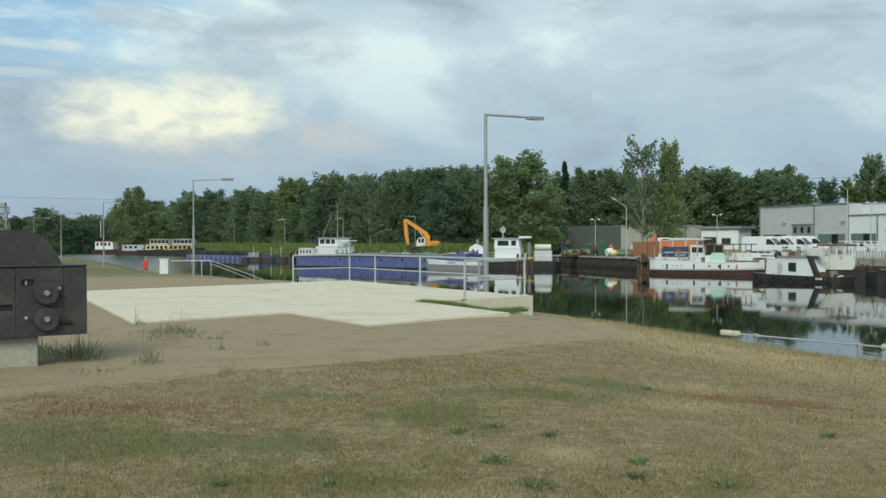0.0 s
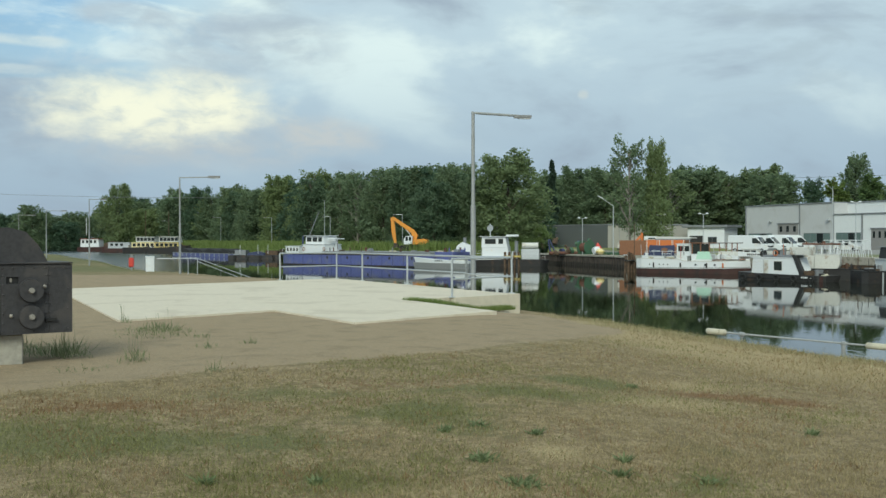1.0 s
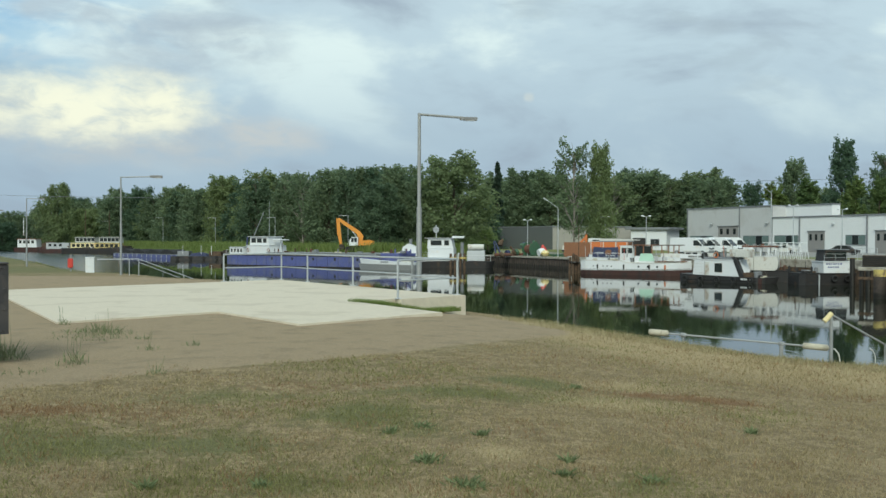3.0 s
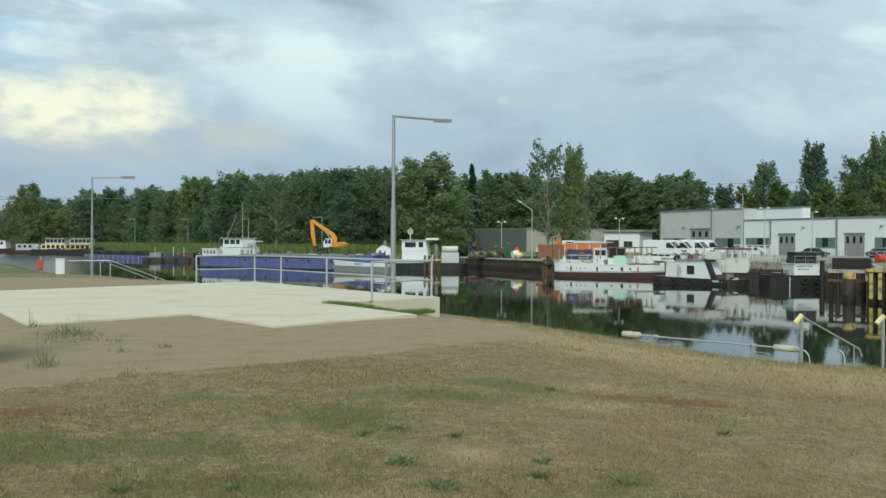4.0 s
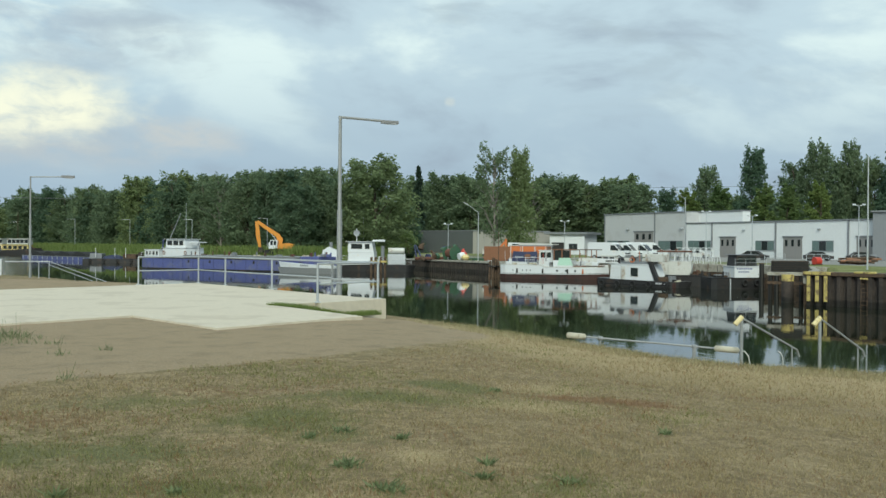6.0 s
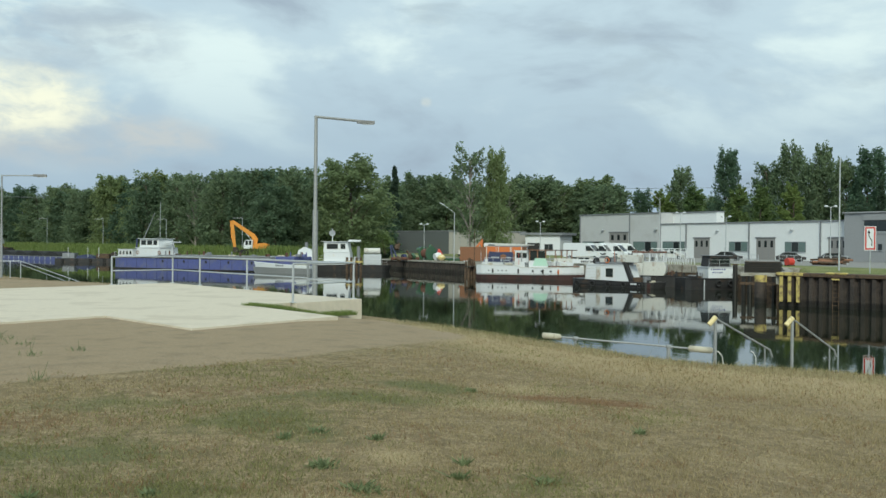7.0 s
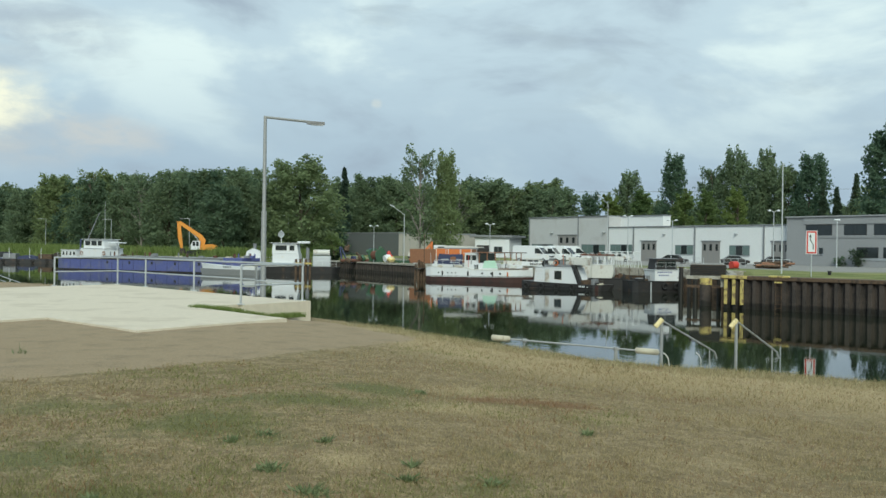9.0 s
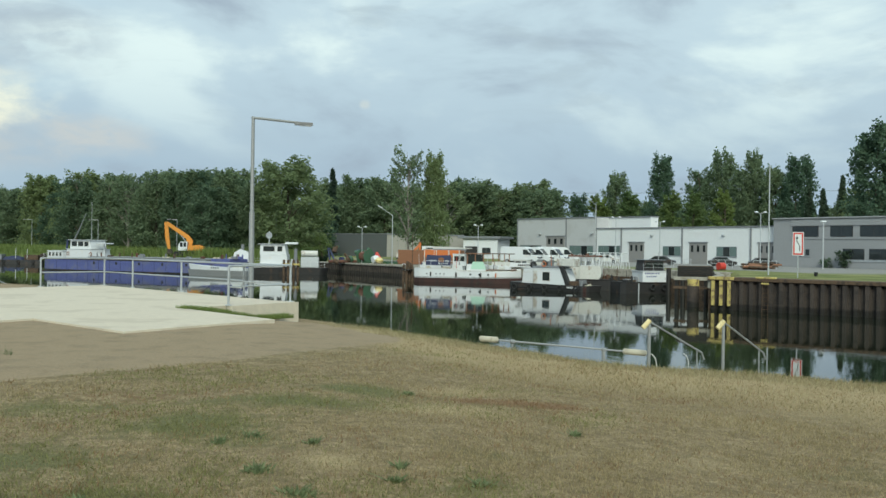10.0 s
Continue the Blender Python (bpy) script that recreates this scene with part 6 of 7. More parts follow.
        for i in range(3):
            part("beam", box(-length / 2, -0.5 + 0.36 * i, 0.0, length / 2, -0.22 + 0.36 * i, 0.32 + 0.06 * i, 0.02), M_GREENPAINT, t)
    t = thing("shipping_container", 36.3, 165.3, level_at(36.3, 165.3) - 0.05, "rust-brown shipping container on the dock", "container", -33)
    part("body", box(-3.6, -1.2, 0.1, 3.9, 1.2, 2.6, 0.02), M_BROWNWOOD, t)
    for i in range(14):
        part("corrugation", box(-3.5 + 0.52 * i, -1.23, 0.25, -3.3 + 0.52 * i, -1.203, 2.45), M_BROWNWOOD, t)
    t = thing("orange_container", 38.6, 156.6, level_at(38.6, 156.6) - 0.05, "orange tarpaulin-sided container behind the boat", "container", -33)
    part("body", box(-3.3, -1.2, 0.1, 3.3, 1.2, 2.74, 0.03), M_BROWNWOOD, t)
    # orange kept to the upper half, shaped to fit the camera's view
    part("side_curtain", prism([(-3.2, 1.55), (-1.2, 1.45), (1.0, 1.6), (3.2, 1.5), (3.2, 2.7), (-3.2, 2.7)], -1.235, -1.203), M_ORANGE, t, "orange side curtain")
    part("frame", box(-3.35, -1.25, 2.75, 3.35, 1.25, 2.85), M_WHITEDIRTY, t)
    for x in (-3.1, -1.0, 1.1, 3.0):
        part("post", box(x, -1.27, 0.1, x + 0.12, -1.237, 2.7), M_WHITEDIRTY, t)
    t = thing("crane_truck", 38.0, 172.0, level_at(38.0, 172.0), "orange crane truck with a white cab", "truck", -12)
    part("chassis", box(-4.5, -1.1, 0.55, 2.6, 1.1, 0.85), M_DARKHULL, t)
    part("bed", box(-4.5, -1.2, 0.86, -0.6, 1.2, 1.7, 0.03), M_WHITEDIRTY, t)
    c = part("cab", prism([(0.2, 0.86), (2.7, 0.86), (2.75, 1.8), (2.35, 2.95), (0.2, 2.95)], -1.15, 1.15), M_WHITE, t)
    part("side_window", prism([(0.9, 1.85), (2.35, 1.85), (2.1, 2.7), (0.9, 2.7)], -1.165, -1.152), M_GLASS, c)
    part("crane_post", rod((-0.2, 0, 0.86), (-0.2, 0, 3.6), 0.28, 0.2), M_ORANGE, t)
    part("crane_arm", prism([(-0.4, 3.3), (-1.6, 2.0), (-1.3, 1.8), (0.1, 3.2)], -0.2, 0.2), M_ORANGE, t)
    for x in (-3.4, -2.2, 1.6):
        for s in (-1, 1):
            part("wheel", rod((x, s * 0.85, 0.48), (x, s * 1.15, 0.48), 0.48, seg=14), M_TYRE, t)
    t = thing("white_box", 32.6, 160.5, level_at(32.6, 160.5), "white power supply box on the dock corner", "cabinet")
    part("body", box(-0.4, -0.3, -0.1, 0.4, 0.3, 1.4, 0.03), M_WHITE, t)
    part("cap", box(-0.45, -0.35, 1.4, 0.45, 0.35, 1.46), M_GALV, t)


quay_clutter()


# ---- lamps along the far bank, pylon and wires ----
def beyond_bank(az, d, clear):
    """The place at a bearing and at least that distance that lies so far behind the far bank's edge, and how much further it is."""
    first = d
    while d < first * (1.35 if az < -2 else 1.001):
        x, y = math.sin(radians(az)) * d, math.cos(radians(az)) * d
        if float(signed(np.array([x]), np.array([y]), FAR_EDGE)[0]) > clear:
            break
        d += 3.0
    return x, y, d / first


FAR_LAMPS = [(-12.2, 245, 7.0), (-9.3, 232, 7.0), (-5.9, 216, 7.1), (-1.65, 200, 7.2), (3.95, 203, 8.4), (-17.6, 300, 6.7), (-17.3, 306, 6.7), (-15.1, 282, 6.7)]
for az, d, h in FAR_LAMPS:
    x, y, grown = beyond_bank(az, d, 3.0)
    street_lamp(x, y, level_at(x, y), h * grown, 1.9 * grown, 175, "pale slender street lamp beside the woods", group="lamps along the far bank", mat=M_GALV, r=0.07, stepped=False)


def pylon():
    x, y = -122.6, 268.0
    t = thing("lattice_tower", x, y, level_at(x, y), "grey steel lattice tower with a railed platform", "tower", 12)
    for a in (-1, 1):
        for b in (-1, 1):
            part("leg", rod((a * 2.6, b * 2.6, -0.3), (a * 1.1, b * 1.1, 11.5), 0.16), M_POLE, t)
    for i in range(5):
        z0, z1 = i * 2.2, (i + 1) * 2.2
        w0, w1 = 2.6 - 1.5 * z0 / 11.5, 2.6 - 1.5 * z1 / 11.5
        for s in (-1, 1):
            part("brace", rod((-w0, s * w0, z0), (w1, s * w1, z1), 0.08), M_POLE, t)
            part("brace", rod((w0, s * w0, z0), (-w1, s * w1, z1), 0.08), M_POLE, t)
    part("platform", box(-1.9, -1.9, 10.0, 1.9, 1.9, 10.25), M_POLE, t)
    rail_line(t, [(-1.9, -1.9, 10.25), (1.9, -1.9, 10.25), (1.9, 1.9, 10.25)], 1.6, 0.07, M_POLE, "platform_rail")
    part("head", box(-1.3, -1.3, 11.5, 1.3, 1.3, 13.0, 0.1), M_POLE, t)


pylon()


def wire(a, b, sag, r, label):
    t = thing("power_line", *a, label, "cable")
    a, b = Vector(a), Vector(b)
    pts = [(b - a) * (i / 16) - Vector((0, 0, 4 * sag * (i / 16) * (1 - i / 16))) for i in range(17)]
    part("conductor", pipe(pts, r, 5), M_TRIM, t)


wire((-190, 361, 19.8), (-51, 333, 16.0), 1.0, 0.06, "dark overhead power line above the trees")
wire((89, 304, 20.2), (282, 295, 27.6), 1.0, 0.07, "dark overhead power line behind the halls")


# ---- trees, reeds and grass ----
rng = np.random.default_rng(11)


def quads_mesh(name, centres, size, mat, up_bias=0.0, aspect=1.0):
    """Small randomly turned leaf quads round the given centres."""
    k = len(centres)
    n = rng.normal(size=(k, 3))
    n[:, 2] += up_bias
    n /= np.linalg.norm(n, axis=1)[:, None]
    h = rng.normal(size=(k, 3))
    u = np.cross(n, h)
    u /= np.linalg.norm(u, axis=1)[:, None]
    v = np.cross(n, u)
    s = (size * (0.6 + 0.8 * rng.random(k)))[:, None]
    a = centres - u * s * 0.5 - v * s * 0.2 * aspect
    b = centres + u * s * 0.1 - v * s * 0.55 * aspect
    c = centres + u * s * 0.55 + v * s * 0.15 * aspect
    d = centres - u * s * 0.1 + v * s * 0.5 * aspect
    verts = np.stack([a, b, c, d], 1).reshape(-1, 3)
    me = bpy.data.meshes.new(name)
    me.vertices.add(len(verts))
    me.vertices.foreach_set("co", verts.ravel())
    me.loops.add(4 * k)
    me.loops.foreach_set("vertex_index", np.arange(4 * k))
    me.polygons.add(k)
    me.polygons.foreach_set("loop_start", np.arange(k) * 4)
    me.update(calc_edges=True)
    me.materials.append(mat)
    return me


def clump_cloud(anchors, radii, leaves):
    out = []
    for (x, y, z), r in zip(anchors, radii):
        k = int(leaves * (0.6 + 0.8 * rng.random()))
        p = rng.normal(size=(k, 3))
        p /= np.linalg.norm(p, axis=1)[:, None]
        p *= (r * rng.random(k) ** 0.45)[:, None]
        p[:, 2] *= 0.95
        out.append(p + (x, y, z))
    return np.concatenate(out)


def leaves_mesh(name, centres, size, mat):
    """Small leaf sprays, one turned triangle each, round the given centres."""
    k = len(centres)
    n = rng.normal(size=(k, 3))
    n[:, 2] += 0.3
    n /= np.linalg.norm(n, axis=1)[:, None]
    u = np.cross(n, rng.normal(size=(k, 3)))
    u /= np.linalg.norm(u, axis=1)[:, None]
    v = np.cross(n, u)
    s = (size * (0.55 + 0.9 * rng.random(k)))[:, None]
    verts = np.stack([centres - u * s * 0.55 - v * s * 0.3, centres + u * s * 0.55 - v * s * 0.25, centres + v * s * 0.65], 1).reshape(-1, 3)
    me = bpy.data.meshes.new(name)
    me.vertices.add(3 * k)
    me.vertices.foreach_set("co", verts.ravel())
    me.loops.add(3 * k)
    me.loops.foreach_set("vertex_index", np.arange(3 * k))
    me.polygons.add(k)
    me.polygons.foreach_set("loop_start", np.arange(k) * 3)
    me.update(calc_edges=True)
    me.materials.append(mat)
    return me


def plume(foot, tip, r, count, droop=0.0):
    """Leaf places in a spindle round a branch, dense at its middle and thin at its tip."""
    f = rng.random(count) ** 0.8
    axis = np.array(foot)[None] * (1 - f)[:, None] + np.array(tip)[None] * f[:, None]
    d = rng.normal(size=(count, 3))
    d /= np.linalg.norm(d, axis=1)[:, None]
    w = r * np.sqrt(np.clip(1.25 - f, 0, 1)) * rng.random(count) ** 0.55
    p = axis + d * w[:, None]
    p[:, 2] -= droop * rng.random(count) ** 2 * (0.4 + f)
    return p


def tree_source(style, label, seed):
    """One tree of 16 m with its foot at the origin: a tapered trunk with rising limbs, and a crown of leafy branch plumes."""
    global rng
    rng = np.random.default_rng(seed)
    rnd = random.Random(seed)
    t = new("tree")
    tagged(t, label, "tree", "trees of the far bank")
    H = 16.0
    bm = bmesh.new()
    lean = rnd.uniform(-0.5, 0.5)
    spine = [Vector((lean * (i / 6) ** 2, 0.4 * rnd.uniform(-1, 1) * i / 6, H * 0.92 * i / 6)) for i in range(7)]
    r0 = 0.17 if style in ("airy", "column") else 0.24
    for i, (a, b) in enumerate(zip(spine, spine[1:])):
        add_rod(bm, a, b, r0 * (1 - i / 6.6), r0 * (1 - (i + 1) / 6.6), 7)
    cloud = []
    # lowest leaf, half width, plumes, leaves in each, plume thickness, leaf size, rise of a branch, droop
    low, wide, count, leaves, thick, size, climb, droop = {
        "round": (0.02, 5.0, 215, 62, 1.75, 0.32, 1.0, 0.5), "tall": (0.03, 4.1, 205, 60, 1.5, 0.30, 1.5, 0.9), "airy": (0.20, 3.7, 110, 36, 0.80, 0.27, 1.4, 1.1),
        "column": (0.02, 2.2, 130, 66, 0.85, 0.28, 1.2, 0.0), "conifer": (0.05, 2.5, 95, 70, 0.62, 0.30, -0.5, 0.6)}[style]
    lobes = [(rnd.uniform(0, 6.283), rnd.uniform(0.2, 0.9), rnd.uniform(0.6, 1.15)) for _ in range(8)]
    tops = [rnd.uniform(0.90, 1.0) for _ in range(5)]
    for j in range(count):
        f = (j + rnd.random()) / count
        if style == "conifer":
            env = (1 - f) ** 0.85 + 0.03
        elif style == "column":
            env = math.sin(math.pi * min(1, 0.16 + 0.80 * f)) ** 0.5
        elif style == "round":
            env = math.sin(math.pi * min(1.0, 0.28 + 0.60 * f)) ** 0.6
        else:
            env = math.sin(math.pi * min(1.0, 0.30 + 0.58 * f)) ** 0.7
        a = rnd.uniform(0, 6.283)
        for la, lf, ls in lobes:
            near = math.exp(-((math.atan2(math.sin(a - la), math.cos(a - la)) / 0.7) ** 2 + ((f - lf) / 0.2) ** 2))
            env *= 1 + (ls - 0.9) * near * 1.2
        w = wide * env * (0.30 + 0.70 * rnd.random() ** 0.45)
        z = H * (low + (1 - low) * f) * (tops[j % 5] if f > 0.8 and style != "conifer" else 1.0)
        tip = (lean * f * f + math.cos(a) * w, math.sin(a) * w, z)
        reach = 0.45 if style != "conifer" else 0.1
        foot = (lean * f * f + math.cos(a) * w * reach, math.sin(a) * w * reach, max(0.5, z - climb * rnd.uniform(0.6, 1.2)))
        k = int(leaves * (0.7 + 0.6 * rnd.random()))
        cloud.append(plume(foot, tip, thick * rnd.uniform(0.7, 1.25) * (1.0 - 0.45 * f), k, droop * rnd.random()))
        if j % (3 if style == "airy" else 9) == 0 and f > 0.15:
            add_rod(bm, (lean * f * f * 0.6, 0, max(1.0, foot[2] - 0.8 * w)), foot, 0.07, 0.04, 5)
            add_rod(bm, foot, tip, 0.04, 0.012, 4)
    part("trunk", bm, M_BIRCH if style == "airy" else M_BARK, t)
    mat = {"conifer": M_NEEDLE, "airy": M_LEAF, "column": M_LEAFLIGHT, "round": M_LEAF, "tall": M_LEAF}[style]
    crown = new("crown", leaves_mesh("crown", np.concatenate(cloud), size, mat))
    crown.parent = t
    return t


SOURCES = {
    "round": [tree_source("round", "broad dark green deciduous tree at the wood's edge", s) for s in (1, 2, 3)],
    "tall": [tree_source("tall", "tall deciduous tree with an uneven dark crown", s) for s in (4, 5, 6)],
    "airy": [tree_source("airy", "thin-crowned birch with pale trunk", s) for s in (7, 8)],
    "conifer": [tree_source("conifer", "dark narrow conifer among the woods", s) for s in (9, 10)],
    "column": [tree_source("column", "clipped columnar green tree behind the halls", s) for s in (12, 13)],
}
USED = set()
pick = random.Random(5)


def plant(style, az, dist, height, width, label=""):
    """A tree by bearing in degrees from the first view, distance, height and crown width."""
    base = {"round": 9.2, "tall": 7.4, "airy": 6.2, "conifer": 5.4, "column": 4.6}[style]
    src = pick.choice(SOURCES[style])
    if az > 6.5 and dist > 186 or az > 20:  # wood behind the sheds and halls, enlarged away from the eye to fit the camera's view
        back = 1.31 if az > 14 else 1.22
        dist, height, width = dist * back, height * back - 2.1 * (back - 1), width * back
    x, y, grown = beyond_bank(az, dist, 11.0)
    height, width = 2.2 + (height - 2.2) * grown, width * grown
    sz = height / 15.7
    sx = min(max(1.15 * width / base, 0.6 * sz), 1.8 * sz)
    m = Matrix.LocRotScale((x, y, level_at(x, y) - 0.15), Euler((0, 0, pick.uniform(0, 6.283))), (sx, sx, sz))
    if src.name in USED:
        t = copy_thing(src, m @ Matrix.Diagonal((1 / src.scale.x, 1 / src.scale.y, 1 / src.scale.z, 1)))
    else:
        t, _ = src, USED.add(src.name)
        t.matrix_basis = m
    if label:
        t["label"] = label
    return t


FRONT_A = [(-22.3, 330, 17.0, 11), (-20.6, 330, 11.8, 12), (-17.8, 300, 22.5, 9.5), (-16.1, 300, 12.8, 11), (-14.4, 290, 14.9, 12), (-12.8, 275, 14.0, 9), (-11.4, 265, 17.0, 10),
           (-10.4, 255, 15.7, 8), (-8.8, 245, 18.1, 10), (-7.0, 238, 17.6, 9), (-5.3, 230, 16.7, 9), (-4.3, 225, 18.1, 8), (-2.8, 218, 18.0, 10)]
FRONT_B = [(-1.6, 214, 16.1, 7), (0.2, 205, 14.3, 10), (1.2, 212, 18.4, 8), (2.6, 208, 15.7, 7), (4.7, 205, 21.0, 15), (8.5, 232, 19.7, 9), (9.7, 232, 19.0, 9), (11.0, 232, 18.2, 9),
           (14.9, 232, 19.6, 9), (16.0, 228, 17.6, 8), (17.1, 225, 16.4, 8), (19.6, 215, 15.7, 12)]
for i, row in enumerate(FRONT_A + FRONT_B):
    plant("round" if row[3] > 9 else ("tall", "tall", "airy")[i % 3], *row)
plant("conifer", 7.2, 203, 17.9, 6)
for row in ((24.7, 190, 14.2, 6), (27.0, 185, 13.7, 5.4), (28.3, 183, 13.6, 4.8), (30.0, 180, 13.9, 5), (22.9, 222, 15.2, 7)):
    plant("column", *row)
for row in ((21.7, 235, 16.3, 6), (23.8, 235, 21.4, 7), (28.6, 225, 21.5, 8), (31.0, 220, 21.0, 7), (31.7, 220, 24.6, 5.4), (32.7, 215, 21.1, 7), (33.8, 210, 22.7, 8), (37.9, 150, 21.5, 8)):
    plant("tall", *row)
for row in ((26.4, 230, 25.3, 7), (29.9, 225, 25.9, 7)):
    plant("tall", *row, "tall dark poplar rising above the halls")
for row in ((35.2, 200, 14.2, 5.5), (36.2, 195, 16.2, 5.4), (34.5, 205, 15.0, 5)):
    plant("conifer", *row)
plant("round", 37.4, 190, 14.5, 9)
# the two tall trees in front of the shed
plant("airy", 11.7, 183, 21.6, 7.5, "tall half-bare tree with thin upper branches")
plant("tall", 13.2, 184, 21.2, 3.6, "tall dense tree standing by the dock")
# deeper rows of the wood
for az in np.arange(-26, 20, 0.55):
    d = 370 + (205 - 370) * min(1, max(0, (az + 24) / 24)) + 18 + pick.uniform(0, 22)
    plant(pick.choice(("round", "tall", "round", "airy", "tall")), az + pick.uniform(-0.4, 0.4), d, pick.uniform(13.5, 16.5) * (1.14 if az > 5 else 1.34 if az > -9 else 1.18 if az > -15.5 else 1.04), pick.uniform(9, 13))
for az in np.arange(22.4, 47, 0.95):
    plant(pick.choice(("round", "tall", "tall", "conifer")), az + pick.uniform(-0.4, 0.4), 245 + pick.uniform(0, 20), pick.uniform(12.5, 16.0) if az > 23.0 else 10.5, pick.uniform(7, 9))
for az in np.arange(40.5, 60, 3.0):
    plant("tall", az, 160 + pick.uniform(0, 25), pick.uniform(14, 20), 8)


def along(line, spread, count, seed):
    """Random points within a band along a polyline."""
    r = np.random.default_rng(seed)
    pts = np.array(line, float)
    seg = np.diff(pts, axis=0)
    length = np.hypot(seg[:, 0], seg[:, 1])
    i = r.choice(len(seg), count, p=length / length.sum())
    f = r.random(count)[:, None]
    p = pts[i] + seg[i] * f
    nrm = np.stack([seg[i, 1], -seg[i, 0]], 1) / length[i][:, None]
    return p + nrm * r.uniform(spread[0], spread[1], count)[:, None], r


def blades(name, xy, z, height, width, mat, label, category, lean=0.35, r=None):
    """Upright tapering blades, one triangle each, as one object."""
    r = r or np.random.default_rng(3)
    k = len(xy)
    a = r.uniform(0, 2 * np.pi, k)
    side = np.stack([np.cos(a), np.sin(a), np.zeros(k)], 1) * (width * 0.5)[:, None]
    foot = np.column_stack([xy, z])
    tip = foot + np.column_stack([r.normal(0, lean, k) * height, r.normal(0, lean, k) * height, height])
    verts = np.stack([foot - side, foot + side, tip], 1).reshape(-1, 3)
    me = bpy.data.meshes.new(name)
    me.vertices.add(3 * k)
    me.vertices.foreach_set("co", verts.ravel())
    me.loops.add(3 * k)
    me.loops.foreach_set("vertex_index", np.arange(3 * k))
    me.polygons.add(k)
    me.polygons.foreach_set("loop_start", np.arange(k) * 3)
    me.update(calc_edges=True)
    me.materials.append(mat)
    return tagged(new(name, me), label, category, kind="stuff")


def build_reeds():
    bank = [(20.0, 195.0), (12, 190), (0, 186), (-24, 212), (-52, 276), (-98, 364), (-188, 532)]
    p, r = along(bank, (-2.6, 8.0), 48000, 21)
    k = len(p)
    blades("reeds", p, ground_height(p[:, 0], p[:, 1]) - 0.1, r.uniform(1.0, 2.1, k), r.uniform(0.12, 0.3, k), M_REED, "strip of bright green reeds along the far bank", "reeds", 0.18, r)
    p, r = along([(84, 268), (58, 284), (30, 274), (14, 232), (4, 208), (-16, 236), (-42, 296), (-88, 386), (-150, 500)], (-4.0, 10.0), 5200, 22)
    c = clump_cloud(np.column_stack([p[:1500], ground_height(p[:1500, 0], p[:1500, 1]) + r.uniform(0.2, 2.8, 1500)]), r.uniform(0.8, 1.9, 1500), 26)
    tagged(new("undergrowth", quads_mesh("undergrowth", c, 0.40, M_LEAF, 0.4)), "dark shrubs and undergrowth along the wood's edge", "undergrowth", kind="stuff")


build_reeds()


def bush(x, y, z, r, h, mat, label, seed):
    global rng
    rng = np.random.default_rng(seed)
    rnd = random.Random(seed)
    anchors = [(rnd.gauss(0, r * 0.45), rnd.gauss(0, r * 0.45), h * (0.15 + 0.75 * rnd.random())) for _ in range(26)]
    t = thing("shrub", x, y, z, label, "shrub")
    crown = new("foliage", quads_mesh("foliage", clump_cloud(anchors, [0.32 * r + 0.1] * 26, 40), 0.22, mat, 0.4))
    crown.parent = t
    bm = bmesh.new()
    for i in range(5):
        add_rod(bm, (0, 0, -0.1), (anchors[i][0] * 0.8, anchors[i][1] * 0.8, anchors[i][2]), 0.04, 0.015, 5)
    part("stems", bm, M_BARK, t)


bush(95.6, 133.9, level_at(95.6, 133.9), 1.3, 1.4, M_LEAF, "low dark shrub by the office wall", 31)
bush(96.2, 130.7, level_at(96.2, 130.7), 1.4, 3.0, M_NEEDLE, "dark juniper shrub by the office wall", 32)
bush(23.2, 199.0, level_at(23.2, 199.0), 2.2, 4.6, M_LEAFLIGHT, "bright young tree-like shrub beside the shed", 33)
bush(19.4, 199.5, level_at(19.4, 199.5), 2.6, 2.6, M_LEAFLIGHT, "rounded shrub beside the shed", 34)


def value_noise(xy, scale, seed):
    r = np.random.default_rng(seed)
    grid = r.random((256, 256))
    q = xy * scale + 100.0
    i = np.floor(q).astype(int)
    f = q - i
    f = f * f * (3 - 2 * f)
    g = lambda a, b: grid[(i[:, 0] + a) % 256, (i[:, 1] + b) % 256]
    return (g(0, 0) * (1 - f[:, 0]) + g(1, 0) * f[:, 0]) * (1 - f[:, 1]) + (g(0, 1) * (1 - f[:, 0]) + g(1, 1) * f[:, 0]) * f[:, 1]


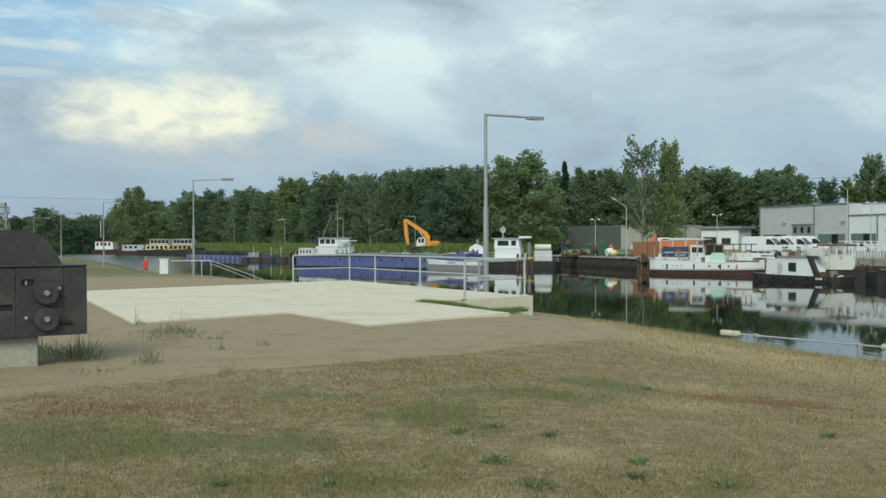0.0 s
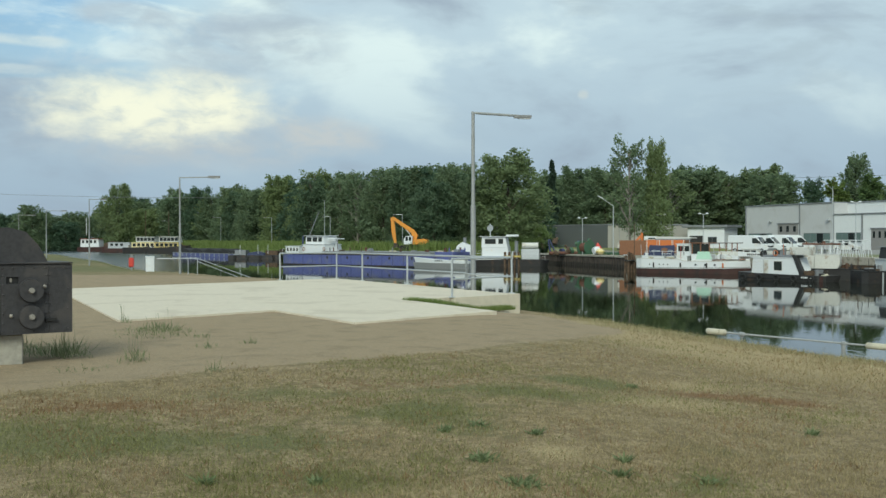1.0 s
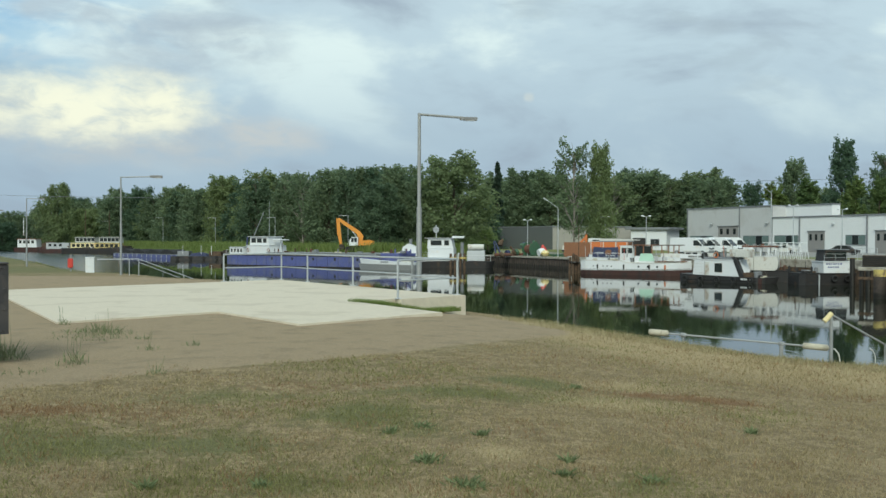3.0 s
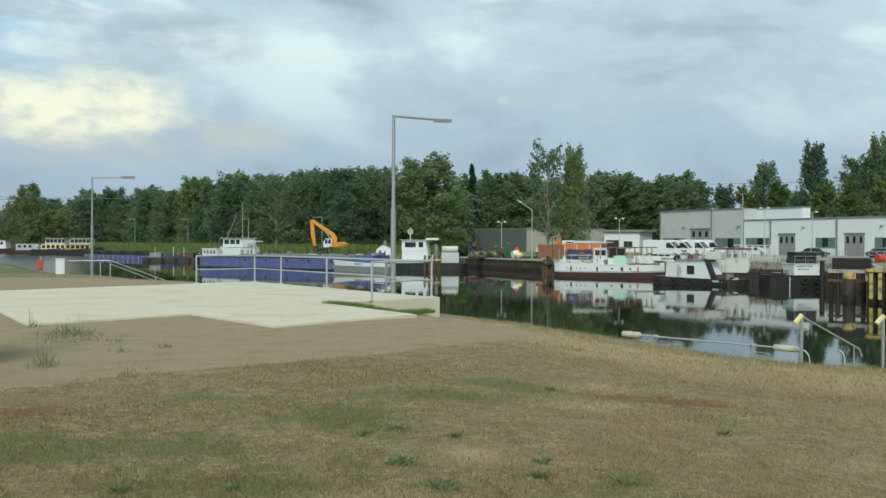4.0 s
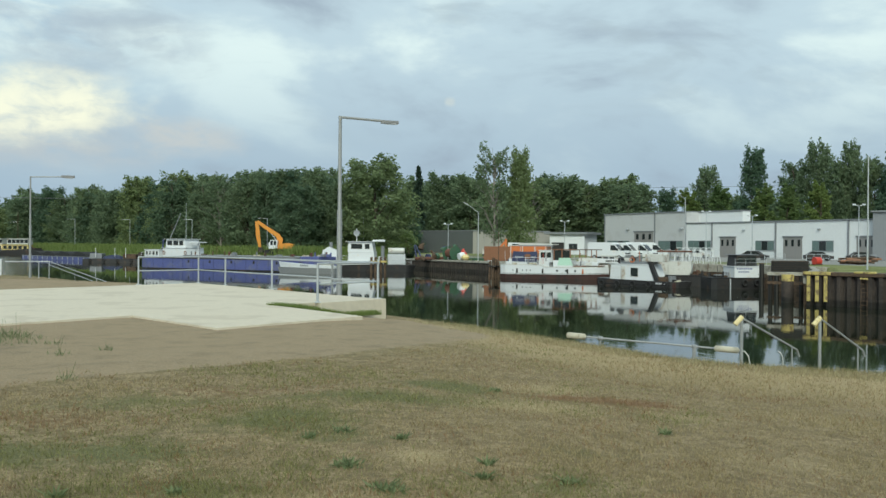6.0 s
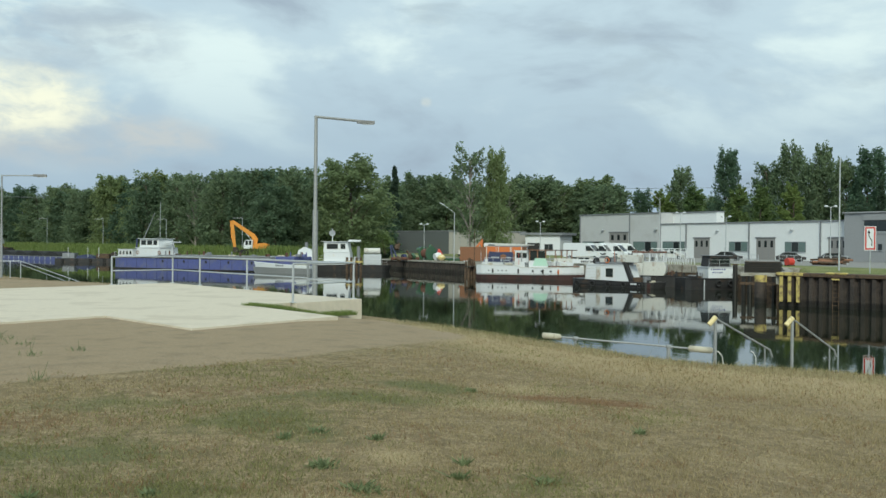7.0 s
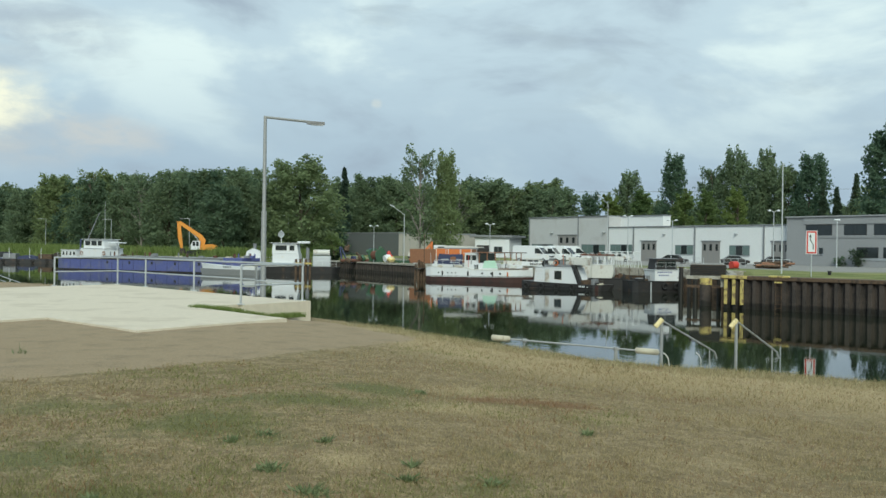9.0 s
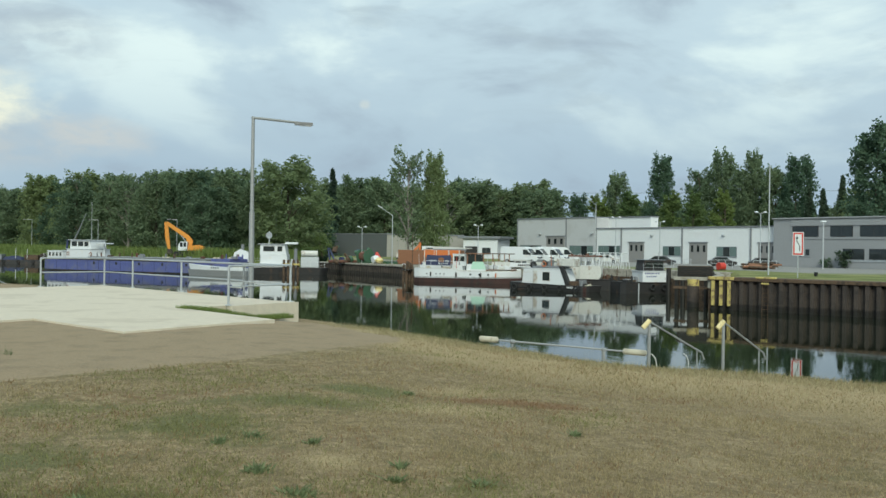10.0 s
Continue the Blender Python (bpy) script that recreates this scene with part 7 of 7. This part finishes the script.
def build_lawn():
    r = np.random.default_rng(41)
    count = 260000
    d = 5.2 + 19.0 * r.random(count) ** 1.5
    az = np.radians(r.uniform(-29, 42, count))
    xy = np.stack([np.sin(az) * d, np.cos(az) * d], 1)
    line = signed(xy[:, 0], xy[:, 1], SAND_LINE)
    s = signed(xy[:, 0], xy[:, 1], NEAR_EDGE)
    keep = (line + 1.1 * (value_noise(xy, 2.1, 1) - 0.5) > r.uniform(-0.2, 0.7, count)) & (s < 0.5)
    bare = value_noise(xy, 1.3, 2) * 0.6 + value_noise(xy, 4.1, 3) * 0.4
    keep &= r.random(count) < 0.25 + 1.3 * bare
    xy, d, s = xy[keep], d[keep], s[keep]
    k = len(xy)
    green = value_noise(xy, 0.45, 4) * 0.55 + value_noise(xy, 1.9, 5) * 0.3 + 0.25 * r.random(k) - 0.22 * smoothstep(3, 7, xy[:, 0]) - 0.06 + 0.34 * patchy(xy[:, 0], xy[:, 1], GREEN_PATCHES)
    z = near_height(xy[:, 0], xy[:, 1]) - 0.004
    tall = 0.5 + 0.8 * value_noise(xy, 0.9, 6) + 0.9 * value_noise(xy, 5.0, 7) ** 3 + 0.6 * patchy(xy[:, 0], xy[:, 1], STRAW_PATCHES) + 0.8 * smoothstep(-1.2, -0.2, s)
    noise = 0.6 * r.random(k) + 0.5 * value_noise(xy, 3.0, 8) - 0.2
    rusty = patchy(xy[:, 0], xy[:, 1], RUST_PATCHES) > noise - 0.08
    straw = (np.maximum(0.85 * patchy(xy[:, 0], xy[:, 1], STRAW_PATCHES), 0.16) > noise + 0.15) & ~rusty
    lush = (green > 0.60) & ~rusty & ~straw
    for name, mask, mat, label in (("dry_grass", ~(rusty | straw | lush), M_DRYGRASS, "short dry brown lawn grass"), ("green_grass", lush, M_GREENGRASS, "short green patches of lawn grass"),
                                   ("reddish_grass", rusty, M_RUSTGRASS, "reddish dead patches of lawn grass"), ("straw_grass", straw, M_STRAW, "bleached straw patches of lawn grass")):
        j = np.where(mask)[0]
        blades(name, xy[j], z[j], r.uniform(0.018, 0.045, len(j)) * tall[j], r.uniform(0.004, 0.009, len(j)) * (0.6 + d[j] / 14), mat, label, "grass", 0.55, r)
    # taller fringe on the bank crest
    p, q = along(NEAR_EDGE[2:15], (-1.6, 0.5), 26000, 42)
    m = len(p)
    blades("bank_grass", p, near_height(p[:, 0], p[:, 1]) - 0.01, q.uniform(0.03, 0.13, m), q.uniform(0.006, 0.014, m), M_BANKGRASS, "longer dry grass along the bank crest", "grass", 0.5, q)
    p, q = along(NEAR_EDGE[2:15], (-0.7, 0.8), 6000, 43)
    m = len(p)
    blades("bank_grass_green", p, near_height(p[:, 0], p[:, 1]) - 0.01, q.uniform(0.05, 0.17, m), q.uniform(0.006, 0.014, m), M_GREENGRASS, "green grass tufts along the bank crest", "grass", 0.5, q)
    p, q = along([(-0.75, 26.6), (2.3, 28.85)], (-0.05, 0.40), 7000, 44)
    m = len(p)
    blades("wall_grass", p, np.maximum(near_height(p[:, 0], p[:, 1]), -0.4), q.uniform(0.06, 0.17, m), q.uniform(0.008, 0.02, m), M_REED, "green grass strip at the foot of the low wall", "grass", 0.35, q)
    p, q = along([(-53, 136), (-32, 92.6), (-21.9, 69.2), (-13.6, 53.8)], (-8.0, 0.2), 16000, 45)
    m = len(p)
    blades("towpath_grass", p, near_height(p[:, 0], p[:, 1]), q.uniform(0.05, 0.16, m), q.uniform(0.02, 0.05, m), M_GREENGRASS, "grass verge along the towpath", "grass", 0.4, q)


build_lawn()


def weed(x, y, r, h, leaves, stalks, label, seed, group="weeds on the sand"):
    global rng
    rng = np.random.default_rng(seed)
    z = level_at(x, y)
    t = thing("weed", x, y, z, label, "weed", 0, group)
    k = leaves
    foot = np.column_stack([rng.normal(0, r * 0.75, k), rng.normal(0, r * 0.75, k), np.full(k, -0.01)])
    tall = h * (0.25 + 0.9 * rng.random(k)) * np.exp(-np.square(np.hypot(foot[:, 0], foot[:, 1]) / (1.7 * r)))
    spread = 0.45 if h > 0.09 else 0.9
    tip = foot + np.column_stack([rng.normal(0, spread, k) * tall, rng.normal(0, spread, k) * tall, tall])
    a = rng.uniform(0, 6.283, k)
    side = np.column_stack([np.cos(a), np.sin(a), np.zeros(k)]) * (0.006 if h > 0.09 else 0.010)
    mid = (foot + tip) / 2
    verts = np.stack([foot, mid - side, tip, mid + side], 1).reshape(-1, 3)
    me = bpy.data.meshes.new("leaves")
    me.from_pydata(verts.tolist(), [], [(4 * i, 4 * i + 1, 4 * i + 2, 4 * i + 3) for i in range(k)])
    me.materials.append(M_WEED if h > 0.09 else M_ROSETTE)
    f = new("leaves", me)
    f.parent = t
    for _ in range(stalks):
        a = rng.normal(0, r * 0.35, 2)
        part("stalk", rod((a[0], a[1], -0.02), (a[0] + rng.normal(0, 0.05), a[1], h * (1.1 + 0.9 * rng.random())), 0.003, 0.002, 4), M_WEED, t)


for i, (x, y, r, h, n, k) in enumerate(((-5.34, 14.24, 0.20, 0.36, 200, 6), (-5.75, 14.5, 0.28, 0.24, 160, 3), (-6.3, 14.9, 0.25, 0.28, 120, 4), (-6.35, 20.0, 0.10, 0.24, 30, 4), (-5.14, 18.3, 0.26, 0.24, 130, 4), (-5.45, 18.2, 0.34, 0.14, 90, 2),
                                        (-4.75, 17.9, 0.26, 0.20, 90, 3), (-4.5, 17.1, 0.35, 0.10, 60, 1), (-5.2, 17.3, 0.4, 0.12, 70, 2), (-4.25, 13.9, 0.16, 0.28, 70, 5), (-3.0, 16.0, 0.10, 0.12, 40, 1), (-3.55, 15.4, 0.16, 0.14, 36, 2), (-4.7, 13.0, 0.35, 0.10, 60, 0),
                                        (-4.0, 17.0, 0.14, 0.12, 30, 2), (-2.85, 12.7, 0.10, 0.16, 30, 2))):
    weed(x, y, r, h, n, k, "straggly green weed growing in the sand", 60 + i)
for i, (x, y, r) in enumerate(((0.64, 6.8, 0.13), (1.41, 7.18, 0.07), (0.44, 8.95, 0.10), (0.12, 8.73, 0.06), (0.93, 8.49, 0.06), (1.53, 7.59, 0.04), (0.40, 7.53, 0.11), (-1.59, 6.84, 0.06), (-0.81, 6.92, 0.07), (3.86, 9.7, 0.07), (2.06, 7.1, 0.09), (2.52, 12.1, 0.10))):
    weed(x, y, r * 0.75, 0.085, 130 if r > 0.1 else 70, 0, "small blue-green weed rosette in the lawn", 80 + i, "weeds in the lawn")
